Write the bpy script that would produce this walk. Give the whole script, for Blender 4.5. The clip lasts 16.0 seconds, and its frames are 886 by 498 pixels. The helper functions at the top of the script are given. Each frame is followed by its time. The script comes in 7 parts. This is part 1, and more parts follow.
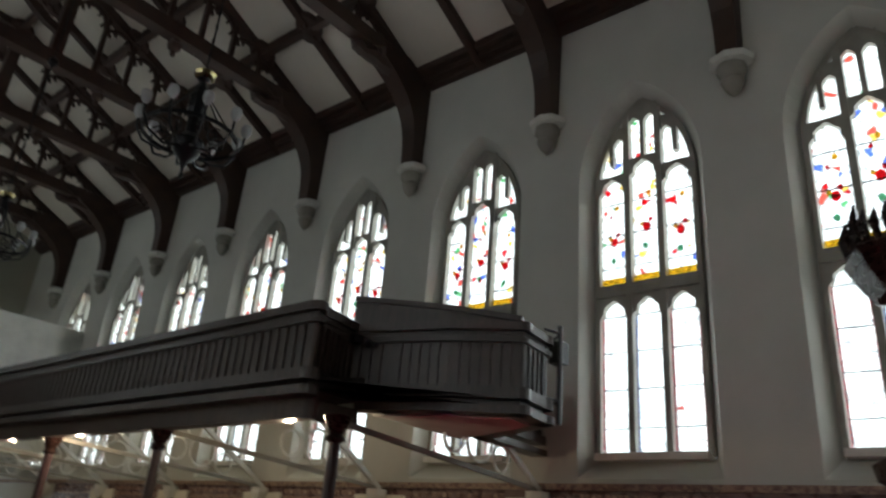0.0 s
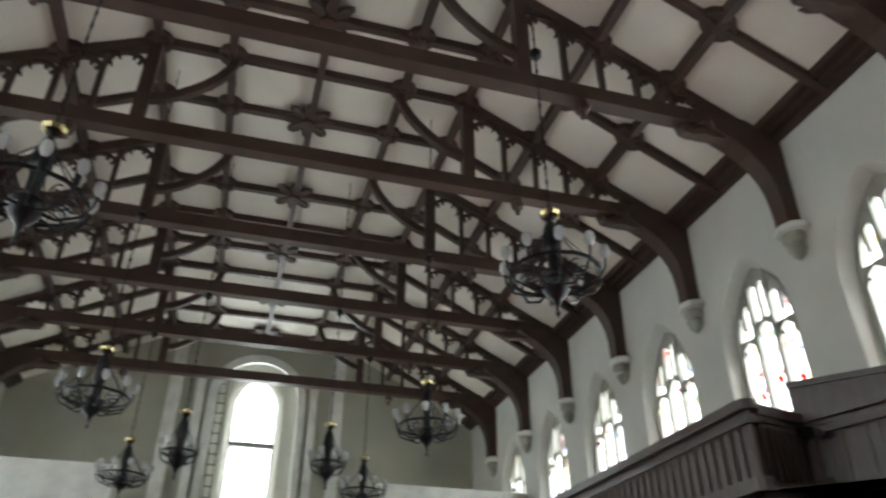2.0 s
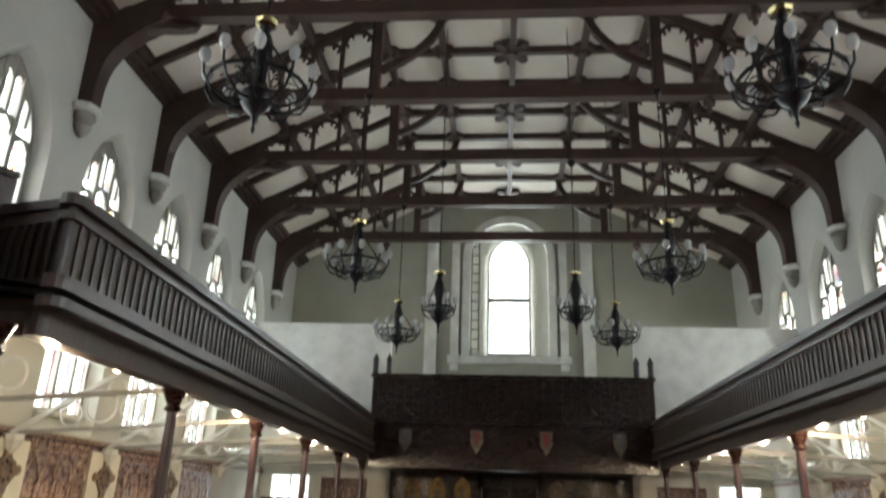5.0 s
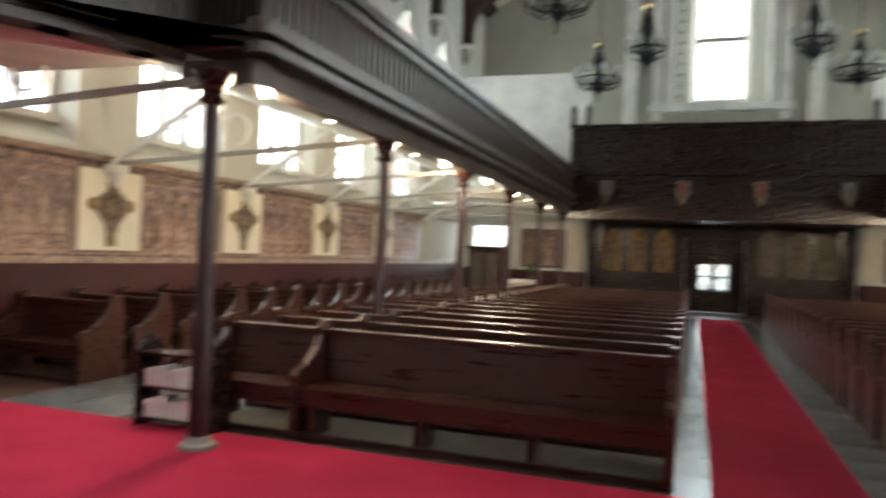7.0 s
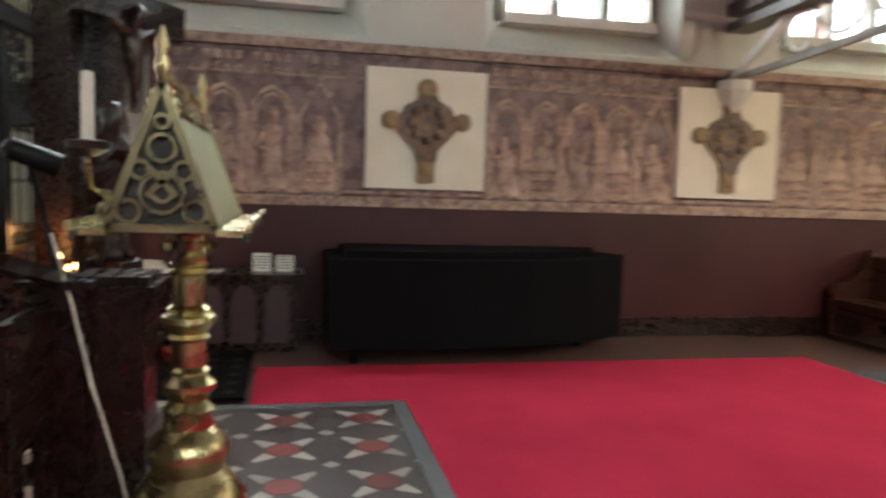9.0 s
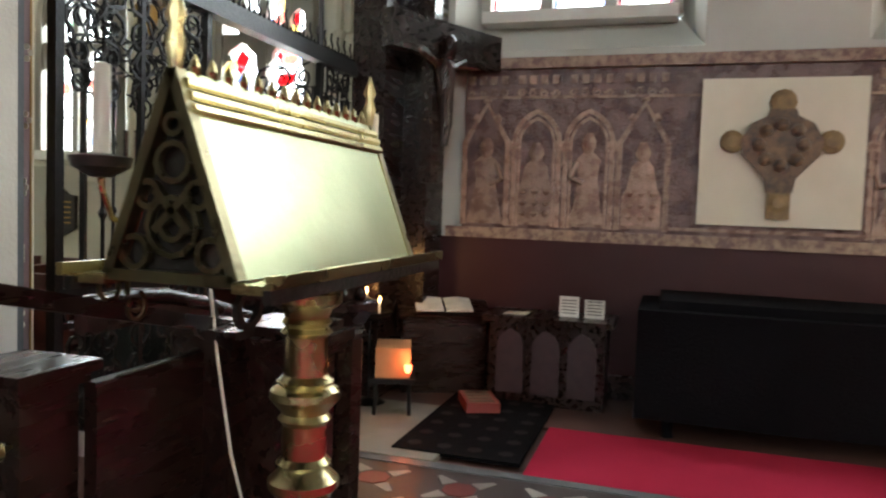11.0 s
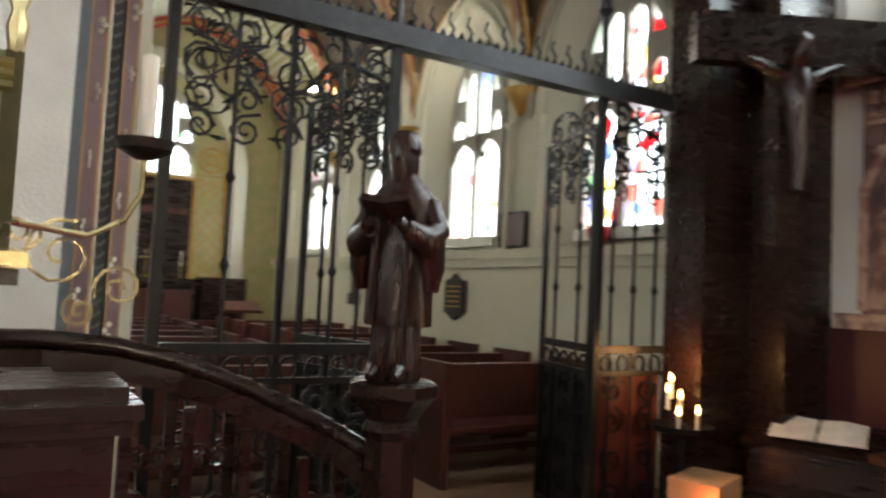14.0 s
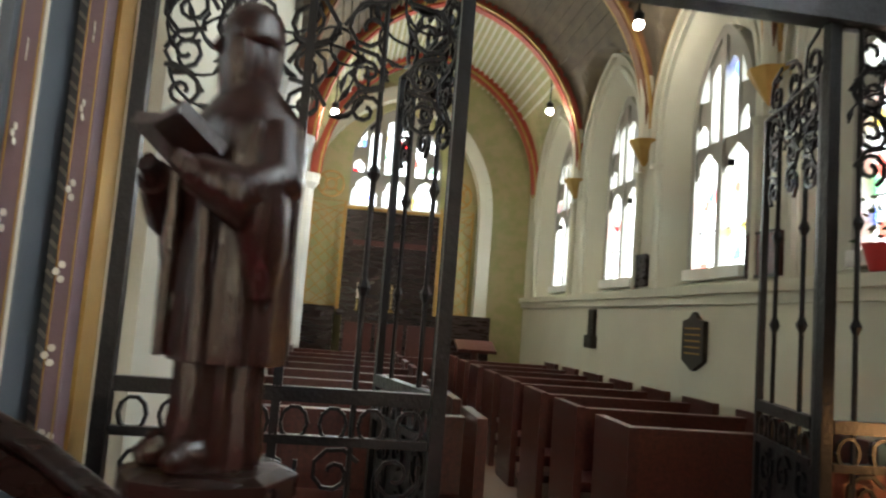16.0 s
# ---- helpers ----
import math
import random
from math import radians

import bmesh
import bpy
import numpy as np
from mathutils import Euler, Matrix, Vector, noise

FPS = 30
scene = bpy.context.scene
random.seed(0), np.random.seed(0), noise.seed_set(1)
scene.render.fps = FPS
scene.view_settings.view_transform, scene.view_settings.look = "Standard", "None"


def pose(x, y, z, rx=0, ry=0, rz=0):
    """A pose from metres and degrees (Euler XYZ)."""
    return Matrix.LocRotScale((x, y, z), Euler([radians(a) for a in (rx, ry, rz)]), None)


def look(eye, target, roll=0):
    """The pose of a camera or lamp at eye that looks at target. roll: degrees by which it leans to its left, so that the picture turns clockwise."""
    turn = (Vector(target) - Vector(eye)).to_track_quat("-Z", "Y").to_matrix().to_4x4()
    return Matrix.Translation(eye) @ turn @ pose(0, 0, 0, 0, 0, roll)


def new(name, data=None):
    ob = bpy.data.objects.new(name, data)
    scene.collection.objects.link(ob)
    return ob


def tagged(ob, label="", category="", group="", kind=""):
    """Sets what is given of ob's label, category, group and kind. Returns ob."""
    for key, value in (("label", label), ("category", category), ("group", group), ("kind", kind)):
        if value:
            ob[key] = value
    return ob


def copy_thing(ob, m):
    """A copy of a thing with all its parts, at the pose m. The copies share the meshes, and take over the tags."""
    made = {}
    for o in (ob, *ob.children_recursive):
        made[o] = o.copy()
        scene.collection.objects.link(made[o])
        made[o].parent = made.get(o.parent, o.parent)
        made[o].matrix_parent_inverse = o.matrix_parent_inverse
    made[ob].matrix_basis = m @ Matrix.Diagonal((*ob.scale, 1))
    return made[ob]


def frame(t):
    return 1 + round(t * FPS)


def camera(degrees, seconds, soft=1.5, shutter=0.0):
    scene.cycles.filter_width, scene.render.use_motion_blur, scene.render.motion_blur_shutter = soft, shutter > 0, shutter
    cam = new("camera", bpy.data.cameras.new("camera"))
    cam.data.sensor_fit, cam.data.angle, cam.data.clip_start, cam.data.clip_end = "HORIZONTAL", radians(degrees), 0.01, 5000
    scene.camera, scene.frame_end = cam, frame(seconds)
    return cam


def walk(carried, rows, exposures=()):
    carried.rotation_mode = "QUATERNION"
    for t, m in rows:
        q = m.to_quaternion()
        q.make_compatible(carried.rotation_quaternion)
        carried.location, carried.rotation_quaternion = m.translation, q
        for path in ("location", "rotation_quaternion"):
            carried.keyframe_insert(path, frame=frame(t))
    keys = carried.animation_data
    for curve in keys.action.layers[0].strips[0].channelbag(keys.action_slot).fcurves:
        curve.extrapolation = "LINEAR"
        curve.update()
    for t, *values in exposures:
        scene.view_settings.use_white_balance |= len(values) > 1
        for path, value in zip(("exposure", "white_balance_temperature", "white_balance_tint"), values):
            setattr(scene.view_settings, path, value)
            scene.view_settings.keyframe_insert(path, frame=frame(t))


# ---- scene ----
cam = camera(62.9, 16.0, soft=2.2, shutter=0.6)
PATH = [
    (0, (-0.972, 0.179, 1.948), (0.422, 1.388, 2.72), 4.8),
    (0.5, (-0.969, 0.254, 1.903), (0.285, 1.557, 2.756), 1.7),
    (1, (-0.99, 0.375, 1.88), (-0.006, 1.822, 2.848), -1.1),
    (1.5, (-0.847, 0.461, 1.945), (-0.115, 2.015, 2.968), -0.9),
    (2, (-0.744, 0.526, 2.0), (-0.265, 2.168, 3.038), 0.1),
    (2.5, (-0.7, 0.63, 2.02), (-0.393, 2.303, 3.072), 0.2),
    (3, (-0.684, 0.56, 2.089), (-0.534, 2.277, 3.104), -0.2),
    (5.3, (-0.305, 0.662, 1.84), (-0.471, 2.572, 2.411), 1.8),
    (5.5, (-0.375, 0.761, 1.829), (-0.52, 2.695, 2.317), 1.4),
    (6, (-0.603, 0.986, 1.867), (-0.759, 2.962, 2.131), 0.5),
    (6.5, (-0.723, 1.209, 1.84), (-0.949, 3.195, 1.922), 1.4),
    (7, (-0.729, 1.211, 1.793), (-1.382, 3.101, 1.805), 2.4),
    (7.5, (-0.998, 1.174, 1.873), (-2.062, 2.863, 1.768), 1.8),
    (8, (-1.361, 1.464, 1.715), (-2.819, 2.831, 1.65), 0.5),
    (8.5, (-1.565, 1.622, 1.697), (-3.344, 2.529, 1.589), 1.4),
    (9, (-1.817, 1.763, 1.677), (-3.765, 2.18, 1.5), 1.9),
    (9.5, (-2.114, 1.829, 1.678), (-4.105, 1.934, 1.514), 2.8),
    (10, (-2.365, 1.908, 1.681), (-4.357, 1.766, 1.577), 1.4),
    (10.2, (-2.432, 1.983, 1.684), (-4.415, 1.74, 1.592), 1.8),
    (12.5, (-3.596, 2.783, 1.621), (-5.237, 1.642, 1.554), 0.5),
    (13, (-3.987, 2.858, 1.494), (-5.491, 1.54, 1.525), 1.7),
    (13.5, (-4.41, 2.937, 1.438), (-5.756, 1.461, 1.542), 0.6),
    (14, (-4.782, 2.957, 1.522), (-5.817, 1.25, 1.643), 2.8),
    (14.5, (-5.138, 2.731, 1.515), (-5.9, 0.887, 1.648), 4.5),
    (15, (-5.492, 2.557, 1.518), (-6.101, 0.66, 1.698), 3.2),
    (15.5, (-5.812, 2.415, 1.548), (-6.237, 0.47, 1.737), 3.2),
    (16, (-6.089, 2.171, 1.511), (-6.352, 0.197, 1.704), 4.4),
]
EXPOSURES = [(0.0, -1.2), (0.6, -1.22), (1.3, -0.55), (2.0, 0.3), (3.2, 0.5), (5.5, 0.35), (7.0, 0.72), (8.5, 0.75), (10.0, 0.72), (12.5, 0.55), (14.0, 0.78), (15.0, 0.72), (16.0, 0.7)]
walk(cam, [(t, look(e, a, r)) for t, e, a, r in PATH], EXPOSURES)

# ---- world and light ----
W, B, Y0, YW = 9.5, 3.55, 3.17, 31.0      # wall face, bay, first corbel, west wall
PX = 4.75                                 # gallery posts


def yc(k):
    return Y0 + B * k


world = bpy.data.worlds.new("world")
scene.world = world
world.use_nodes = True
sky = world.node_tree.nodes.new("ShaderNodeTexSky")
sky.sky_type, sky.sun_disc = "NISHITA", False
sky.sun_elevation, sky.sun_rotation = radians(40), radians(200)
world.node_tree.links.new(sky.outputs[0], world.node_tree.nodes["Background"].inputs[0])
world.node_tree.nodes["Background"].inputs[1].default_value = 0.12
sun = new("sun", bpy.data.lights.new("sun", "SUN"))
sun.data.energy, sun.data.angle, sun.data.color = 1.0, radians(12), (1, 0.96, 0.9)
sun.matrix_world = look((0, 0, 40), (14, 12, 0))


def window_light(x, y, z, tx, ty, w, h, power, col=(0.88, 0.95, 1.0)):
    """An area lamp standing outside a window in place of the sky."""
    d = bpy.data.lights.new("window_light", "AREA")
    d.shape, d.size, d.size_y, d.energy, d.color = "RECTANGLE", w, h, power, col
    o = new("window_light", d)
    o.matrix_world = look((x, y, z), (x + tx, y + ty, z))
    return o


WIN = 700
for k in range(-1, 7):
    for s in (-1, 1):
        window_light(s * (W + 0.62), yc(k + 0.5), 6.75, -s, 0, 2.3, 7.0, WIN)
window_light(0, YW + 0.9, 10.8, 0, -1, 2.4, 6.2, 900)
for y in (-1.95, -4.45, -6.95, -9.45):
    window_light(-W - 0.75, y, 3.25, 1, 0, 1.2, 2.6, 200)
window_light(-6.95, -11.75, 4.1, 0, 1, 1.7, 1.9, 150)
for s in (-1, 1):
    window_light(s * 8.3, 29.6, 2.2, 0, -1, 1.9, 1.6, 90)
window_light(0, YW + 0.6, 1.35, 0, -1, 1.0, 1.0, 45)


def small_lamp(x, y, z, power, col, r=0.03):
    d = bpy.data.lights.new("lamp", "POINT")
    d.energy, d.color, d.shadow_soft_size = power, col, r
    new("lamp", d).location = (x, y, z)


# ---- materials ----
def mat(name, col, rough=0.6, metal=0.0, col2=None, scale=6.0, bump=0.15, spec=0.5, detail=6.0, fine=60.0, mix=0.5, stretch=(1, 1, 1), rand=0.0, emit=None):
    m = bpy.data.materials.new(name)
    m.use_nodes = True
    nt = m.node_tree
    N, L = nt.nodes, nt.links
    b = N["Principled BSDF"]
    b.inputs["Roughness"].default_value, b.inputs["Metallic"].default_value = rough, metal
    b.inputs["Specular IOR Level"].default_value = spec
    co = N.new("ShaderNodeTexCoord")
    mp = N.new("ShaderNodeMapping")
    mp.inputs["Scale"].default_value = stretch
    L.new(co.outputs["Object"], mp.inputs["Vector"])
    n1 = N.new("ShaderNodeTexNoise")
    n1.inputs["Scale"].default_value, n1.inputs["Detail"].default_value = scale, detail
    n2 = N.new("ShaderNodeTexNoise")
    n2.inputs["Scale"].default_value, n2.inputs["Detail"].default_value = fine, 3
    for n in (n1, n2):
        L.new(mp.outputs[0], n.inputs["Vector"])
    r = N.new("ShaderNodeValToRGB")
    r.color_ramp.elements[0].position, r.color_ramp.elements[1].position = 0.5 - mix * 0.5, 0.5 + mix * 0.5
    c2 = col2 or tuple(v * 0.72 for v in col)
    r.color_ramp.elements[0].color, r.color_ramp.elements[1].color = (*c2, 1), (*col, 1)
    L.new(n1.outputs[0], r.inputs[0])
    out = r.outputs[0]
    if rand:
        oi = N.new("ShaderNodeObjectInfo")
        mr = N.new("ShaderNodeMapRange")
        mr.inputs[3].default_value, mr.inputs[4].default_value = 1 - rand, 1 + rand
        L.new(oi.outputs["Random"], mr.inputs[0])
        hs = N.new("ShaderNodeHueSaturation")
        L.new(mr.outputs[0], hs.inputs["Value"])
        L.new(out, hs.inputs["Color"])
        out = hs.outputs[0]
    L.new(out, b.inputs["Base Color"])
    rr = N.new("ShaderNodeMapRange")
    rr.inputs[3].default_value, rr.inputs[4].default_value = max(0.03, rough - 0.12), min(1, rough + 0.12)
    L.new(n1.outputs[0], rr.inputs[0])
    L.new(rr.outputs[0], b.inputs["Roughness"])
    if bump:
        bp = N.new("ShaderNodeBump")
        bp.inputs["Strength"].default_value, bp.inputs["Distance"].default_value = bump, 0.02
        L.new(n2.outputs[0], bp.inputs["Height"])
        L.new(bp.outputs[0], b.inputs["Normal"])
    if emit:
        b.inputs["Emission Color"].default_value, b.inputs["Emission Strength"].default_value = (*emit[:3], 1), emit[3]
    return m


PLASTER = mat("plaster", (0.62, 0.61, 0.56), 0.85, col2=(0.5, 0.5, 0.46), scale=0.6, bump=0.12, fine=25)
CEIL = mat("ceiling_plaster", (0.72, 0.67, 0.59), 0.9, col2=(0.57, 0.52, 0.45), scale=0.5, bump=0.06)
ROOFWOOD = mat("roof_timber", (0.066, 0.034, 0.023), 0.55, col2=(0.032, 0.017, 0.013), scale=3, stretch=(1, 1, 1), fine=40)
DARKWOOD = mat("dark_wood", (0.02, 0.0085, 0.0065), 0.28, spec=0.4, col2=(0.014, 0.0065, 0.005), scale=4, bump=0.012, stretch=(1, 6, 6), fine=50, rand=0.2)
GALWOOD = mat("gallery_wood", (0.075, 0.055, 0.045), 0.36, col2=(0.03, 0.022, 0.02), scale=5, stretch=(5, 5, 0.7), fine=50, rand=0.15)
PEWWOOD = mat("pew_wood", (0.05, 0.017, 0.011), 0.3, spec=0.5, col2=(0.035, 0.012, 0.008), scale=4, bump=0.04, stretch=(0.5, 5, 5), fine=40, rand=0.15)
STATUEWOOD = mat("statue_wood", (0.028, 0.011, 0.009), 0.22, col2=(0.02, 0.009, 0.007), scale=9, stretch=(6, 6, 1), fine=70)
REDWOOD = mat("red_wood", (0.1, 0.022, 0.016), 0.34, col2=(0.04, 0.01, 0.008), scale=5, stretch=(8, 0.6, 8), fine=60, rand=0.15)
STONE = mat("stone", (0.36, 0.34, 0.3), 0.85, col2=(0.25, 0.24, 0.21), scale=3, bump=0.4)
WHITESTONE = mat("white_painted_stone", (0.75, 0.75, 0.7), 0.8, scale=2, bump=0.15)
CARPET = mat("red_carpet", (0.58, 0.034, 0.085), 0.95, col2=(0.42, 0.02, 0.058), scale=1.2, bump=0.6, fine=260, spec=0.1)
GREYSTONE = mat("grey_paving", (0.17, 0.18, 0.19), 0.24, col2=(0.1, 0.11, 0.12), scale=2, bump=0.1, rand=0.2)
FLOORMAT = mat("dark_floor", (0.12, 0.06, 0.045), 0.5, col2=(0.07, 0.035, 0.03), scale=2, bump=0.1)
MAROON = mat("maroon_dado", (0.058, 0.0125, 0.0145), 0.42, spec=0.3, col2=(0.034, 0.008, 0.009), scale=1.0, bump=0.06)
BLACKIRON = mat("black_iron", (0.018, 0.018, 0.02), 0.35, metal=0.6, scale=20, bump=0.2)
GREYIRON = mat("grey_iron", (0.06, 0.06, 0.064), 0.35, metal=0.7, scale=20, bump=0.2)
BRASS = mat("brass", (0.6, 0.51, 0.27), 0.27, metal=1.0, col2=(0.4, 0.33, 0.17), scale=5, bump=0.05)
BRASSPLATE = mat("brass_plate", (0.56, 0.57, 0.36), 0.31, metal=1.0, col2=(0.4, 0.43, 0.25), scale=3.5, bump=0.06, fine=30)
WAX = mat("candle_wax", (0.85, 0.8, 0.68), 0.5, scale=5, bump=0.03)
FLAME = mat("candle_flame", (1, 0.6, 0.2), 0.5, bump=0, emit=(1.0, 0.55, 0.18, 14))
LAMPGLOW = mat("lamp_glow", (1, 0.9, 0.7), 0.5, bump=0, emit=(1.0, 0.85, 0.6, 14))
COOLGLOW = mat("spot_glow", (1, 0.95, 0.85), 0.5, bump=0, emit=(1.0, 0.93, 0.8, 25))
REDGLOW = mat("votive_glow", (1, 0.1, 0.05), 0.4, bump=0, emit=(1.0, 0.12, 0.04, 10))
PAPER = mat("paper", (0.8, 0.79, 0.75), 0.8, scale=10, bump=0.05)
BLACKCLOTH = mat("black_cloth", (0.005, 0.005, 0.007), 0.9, spec=0.08, scale=4, bump=0.4)
PANELWHITE = mat("cream_panel", (0.68, 0.64, 0.54), 0.6, col2=(0.6, 0.56, 0.46), scale=3, bump=0.05)
CROSSMAT = mat("cross_relief", (0.2, 0.12, 0.07), 0.45, col2=(0.06, 0.045, 0.04), scale=14, bump=0.5, mix=0.3)
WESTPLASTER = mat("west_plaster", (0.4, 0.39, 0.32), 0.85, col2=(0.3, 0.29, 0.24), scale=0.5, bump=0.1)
DARKBRASS = mat("darker_brass", (0.3, 0.26, 0.15), 0.3, metal=1.0, col2=(0.18, 0.15, 0.09), scale=9, bump=0.1)
LAMPGLASS = mat("lamp_glass", (0.5, 0.52, 0.52), 0.12, scale=5, bump=0)
CANVAS = mat("cream_wall", (0.63, 0.62, 0.51), 0.8, col2=(0.54, 0.53, 0.43), scale=1, bump=0.1)
GREENPAINT = mat("painted_vault", (0.34, 0.34, 0.16), 0.75, col2=(0.42, 0.36, 0.2), scale=5, bump=0.1, mix=0.2)
VAULTTAN = mat("tan_vault", (0.17, 0.135, 0.09), 0.8, col2=(0.085, 0.07, 0.05), scale=4, bump=0.3)
REDPAINT = mat("red_painted_rib", (0.45, 0.07, 0.035), 0.6, col2=(0.3, 0.04, 0.025), scale=5, bump=0.1)
GOLD = mat("gilding", (0.5, 0.31, 0.09), 0.4, metal=0.6, scale=8, bump=0.1)
PINKPAINT = mat("mauve_paint", (0.19, 0.12, 0.135), 0.7, col2=(0.2, 0.14, 0.15), scale=3, bump=0.1)
BLUEPAINT = mat("blue_grey_paint", (0.12, 0.14, 0.16), 0.7, scale=3, bump=0.1)
WOODFLOOR = mat("chapel_floor", (0.3, 0.19, 0.12), 0.4, col2=(0.2, 0.12, 0.08), scale=3, bump=0.1)
TILEDARK = mat("tile_dark", (0.08, 0.06, 0.06), 0.4, scale=4, bump=0.1, rand=0.3)
TILERED = mat("tile_red", (0.25, 0.05, 0.045), 0.4, scale=4, bump=0.1, rand=0.3)
TILEWHITE = mat("tile_white", (0.42, 0.4, 0.36), 0.4, scale=4, bump=0.1, rand=0.2)
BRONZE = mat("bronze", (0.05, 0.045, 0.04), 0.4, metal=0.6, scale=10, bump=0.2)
LEAF = mat("leaf", (0.05, 0.09, 0.03), 0.6, scale=10, bump=0.1)
REDPETAL = mat("petal", (0.5, 0.02, 0.02), 0.6, scale=10, bump=0.1)
POSTIRON = mat("post_paint", (0.04, 0.012, 0.012), 0.4, col2=(0.022, 0.008, 0.008), scale=3, bump=0.1, fine=40)
RELIEF = mat("glazed_relief", (0.38, 0.25, 0.19), 0.28, col2=(0.19, 0.11, 0.09), scale=9, bump=0.5, fine=45, rand=0.28, mix=0.3)
FRIEZETRIM = mat("frieze_border", (0.4, 0.28, 0.2), 0.4, col2=(0.16, 0.085, 0.075), scale=16, bump=0.5, mix=0.25)
PAINTGOLD = mat("golden_painting", (0.34, 0.2, 0.05), 0.55, col2=(0.1, 0.05, 0.02), scale=6, bump=0.1, mix=0.4)
PAINTGREY = mat("dim_painting", (0.2, 0.16, 0.11), 0.55, col2=(0.07, 0.05, 0.035), scale=6, bump=0.1, mix=0.4)
OCHRERIB = mat("ochre_rib", (0.26, 0.12, 0.055), 0.6, col2=(0.14, 0.055, 0.03), scale=6, bump=0.1)
CABPANEL = mat("cabinet_panel", (0.055, 0.03, 0.035), 0.5, col2=(0.03, 0.015, 0.02), scale=12, bump=0.3)
RUGPATTERN = mat("rug_pattern", (0.035, 0.03, 0.032), 0.95, spec=0.05, scale=20, bump=0.4)
CHEVRON = mat("grey_green_paint", (0.3, 0.32, 0.3), 0.7, scale=6, bump=0.1)
GRASS = mat("grass", (0.08, 0.12, 0.04), 0.9, scale=0.5, bump=0.3)


def frieze_mat():
    m = mat("frieze_tile", (0.17, 0.095, 0.082), 0.28, col2=(0.075, 0.04, 0.04), scale=7, bump=0.6, fine=40, mix=0.3)
    return m


FRIEZE = frieze_mat()


def glass_mat(name, colour, scale=9.0):
    """Leaded glass: clear quarries crossed by lead lines, with coloured pieces scattered where colour is set."""
    m = bpy.data.materials.new(name)
    m.use_nodes = True
    nt = m.node_tree
    N, L = nt.nodes, nt.links
    N.remove(N["Principled BSDF"])
    geo = N.new("ShaderNodeNewGeometry")
    vor = N.new("ShaderNodeTexVoronoi")
    vor.inputs["Scale"].default_value = scale
    L.new(geo.outputs["Position"], vor.inputs["Vector"])
    edge = N.new("ShaderNodeTexVoronoi")
    edge.feature = "DISTANCE_TO_EDGE"
    edge.inputs["Scale"].default_value = scale
    L.new(geo.outputs["Position"], edge.inputs["Vector"])
    sep = N.new("ShaderNodeSeparateColor")
    L.new(vor.outputs["Color"], sep.inputs[0])
    ramp = N.new("ShaderNodeValToRGB")
    ramp.color_ramp.interpolation = "CONSTANT"
    e = ramp.color_ramp.elements
    e[0].position, e[0].color = 0.0, (0.93, 0.95, 0.93, 1)
    e[1].position, e[1].color = 1 - 0.42 * colour, (0.75, 0.3, 0.25, 1)
    for p, c in ((1 - 0.30 * colour, (0.3, 0.4, 0.75, 1)), (1 - 0.2 * colour, (0.85, 0.7, 0.3, 1)), (1 - 0.12 * colour, (0.35, 0.6, 0.4, 1)), (1 - 0.06 * colour, (0.7, 0.05, 0.06, 1))):
        n = e.new(min(p, 0.999))
        n.color = c
    L.new(sep.outputs[0], ramp.inputs[0])
    lead = N.new("ShaderNodeMath")
    lead.operation, lead.inputs[1].default_value = "GREATER_THAN", 0.035
    L.new(edge.outputs["Distance"], lead.inputs[0])
    mx = N.new("ShaderNodeMix")
    mx.data_type = "RGBA"
    mx.inputs[6].default_value = (0.5, 0.5, 0.5, 1)
    L.new(lead.outputs[0], mx.inputs[0])
    L.new(ramp.outputs[0], mx.inputs[7])
    tr = N.new("ShaderNodeBsdfTransparent")
    L.new(mx.outputs[2], tr.inputs[0])
    tl = N.new("ShaderNodeBsdfTranslucent")
    L.new(mx.outputs[2], tl.inputs[0])
    ms = N.new("ShaderNodeMixShader")
    ms.inputs[0].default_value = 0.25
    L.new(tr.outputs[0], ms.inputs[1])
    L.new(tl.outputs[0], ms.inputs[2])
    L.new(ms.outputs[0], N["Material Output"].inputs[0])
    return m


def tint_mat(name, col):
    m = bpy.data.materials.new(name)
    m.use_nodes = True
    N, L = m.node_tree.nodes, m.node_tree.links
    N.remove(N["Principled BSDF"])
    n = N.new("ShaderNodeTexNoise")
    n.inputs["Scale"].default_value = 25
    r = N.new("ShaderNodeValToRGB")
    r.color_ramp.elements[0].color, r.color_ramp.elements[1].color = (*[v * 0.6 for v in col], 1), (*col, 1)
    L.new(n.outputs[0], r.inputs[0])
    t = N.new("ShaderNodeBsdfTransparent")
    L.new(r.outputs[0], t.inputs[0])
    L.new(t.outputs[0], N["Material Output"].inputs[0])
    return m


REDGLASS = tint_mat("red_glass", (0.7, 0.28, 0.3))
BLUEGLASS = tint_mat("blue_glass", (0.5, 0.54, 0.75))
GOLDGLASS = tint_mat("gold_glass", (0.8, 0.58, 0.12))
DEEPRED = tint_mat("deep_red_glass", (0.75, 0.08, 0.1))
GREENGLASS = tint_mat("green_glass", (0.3, 0.55, 0.4))
STAINED = glass_mat("stained_glass", 0.22)
CLEAR = glass_mat("clear_leaded_glass", 0.02)
RICH = glass_mat("rich_stained_glass", 0.75, 7.0)


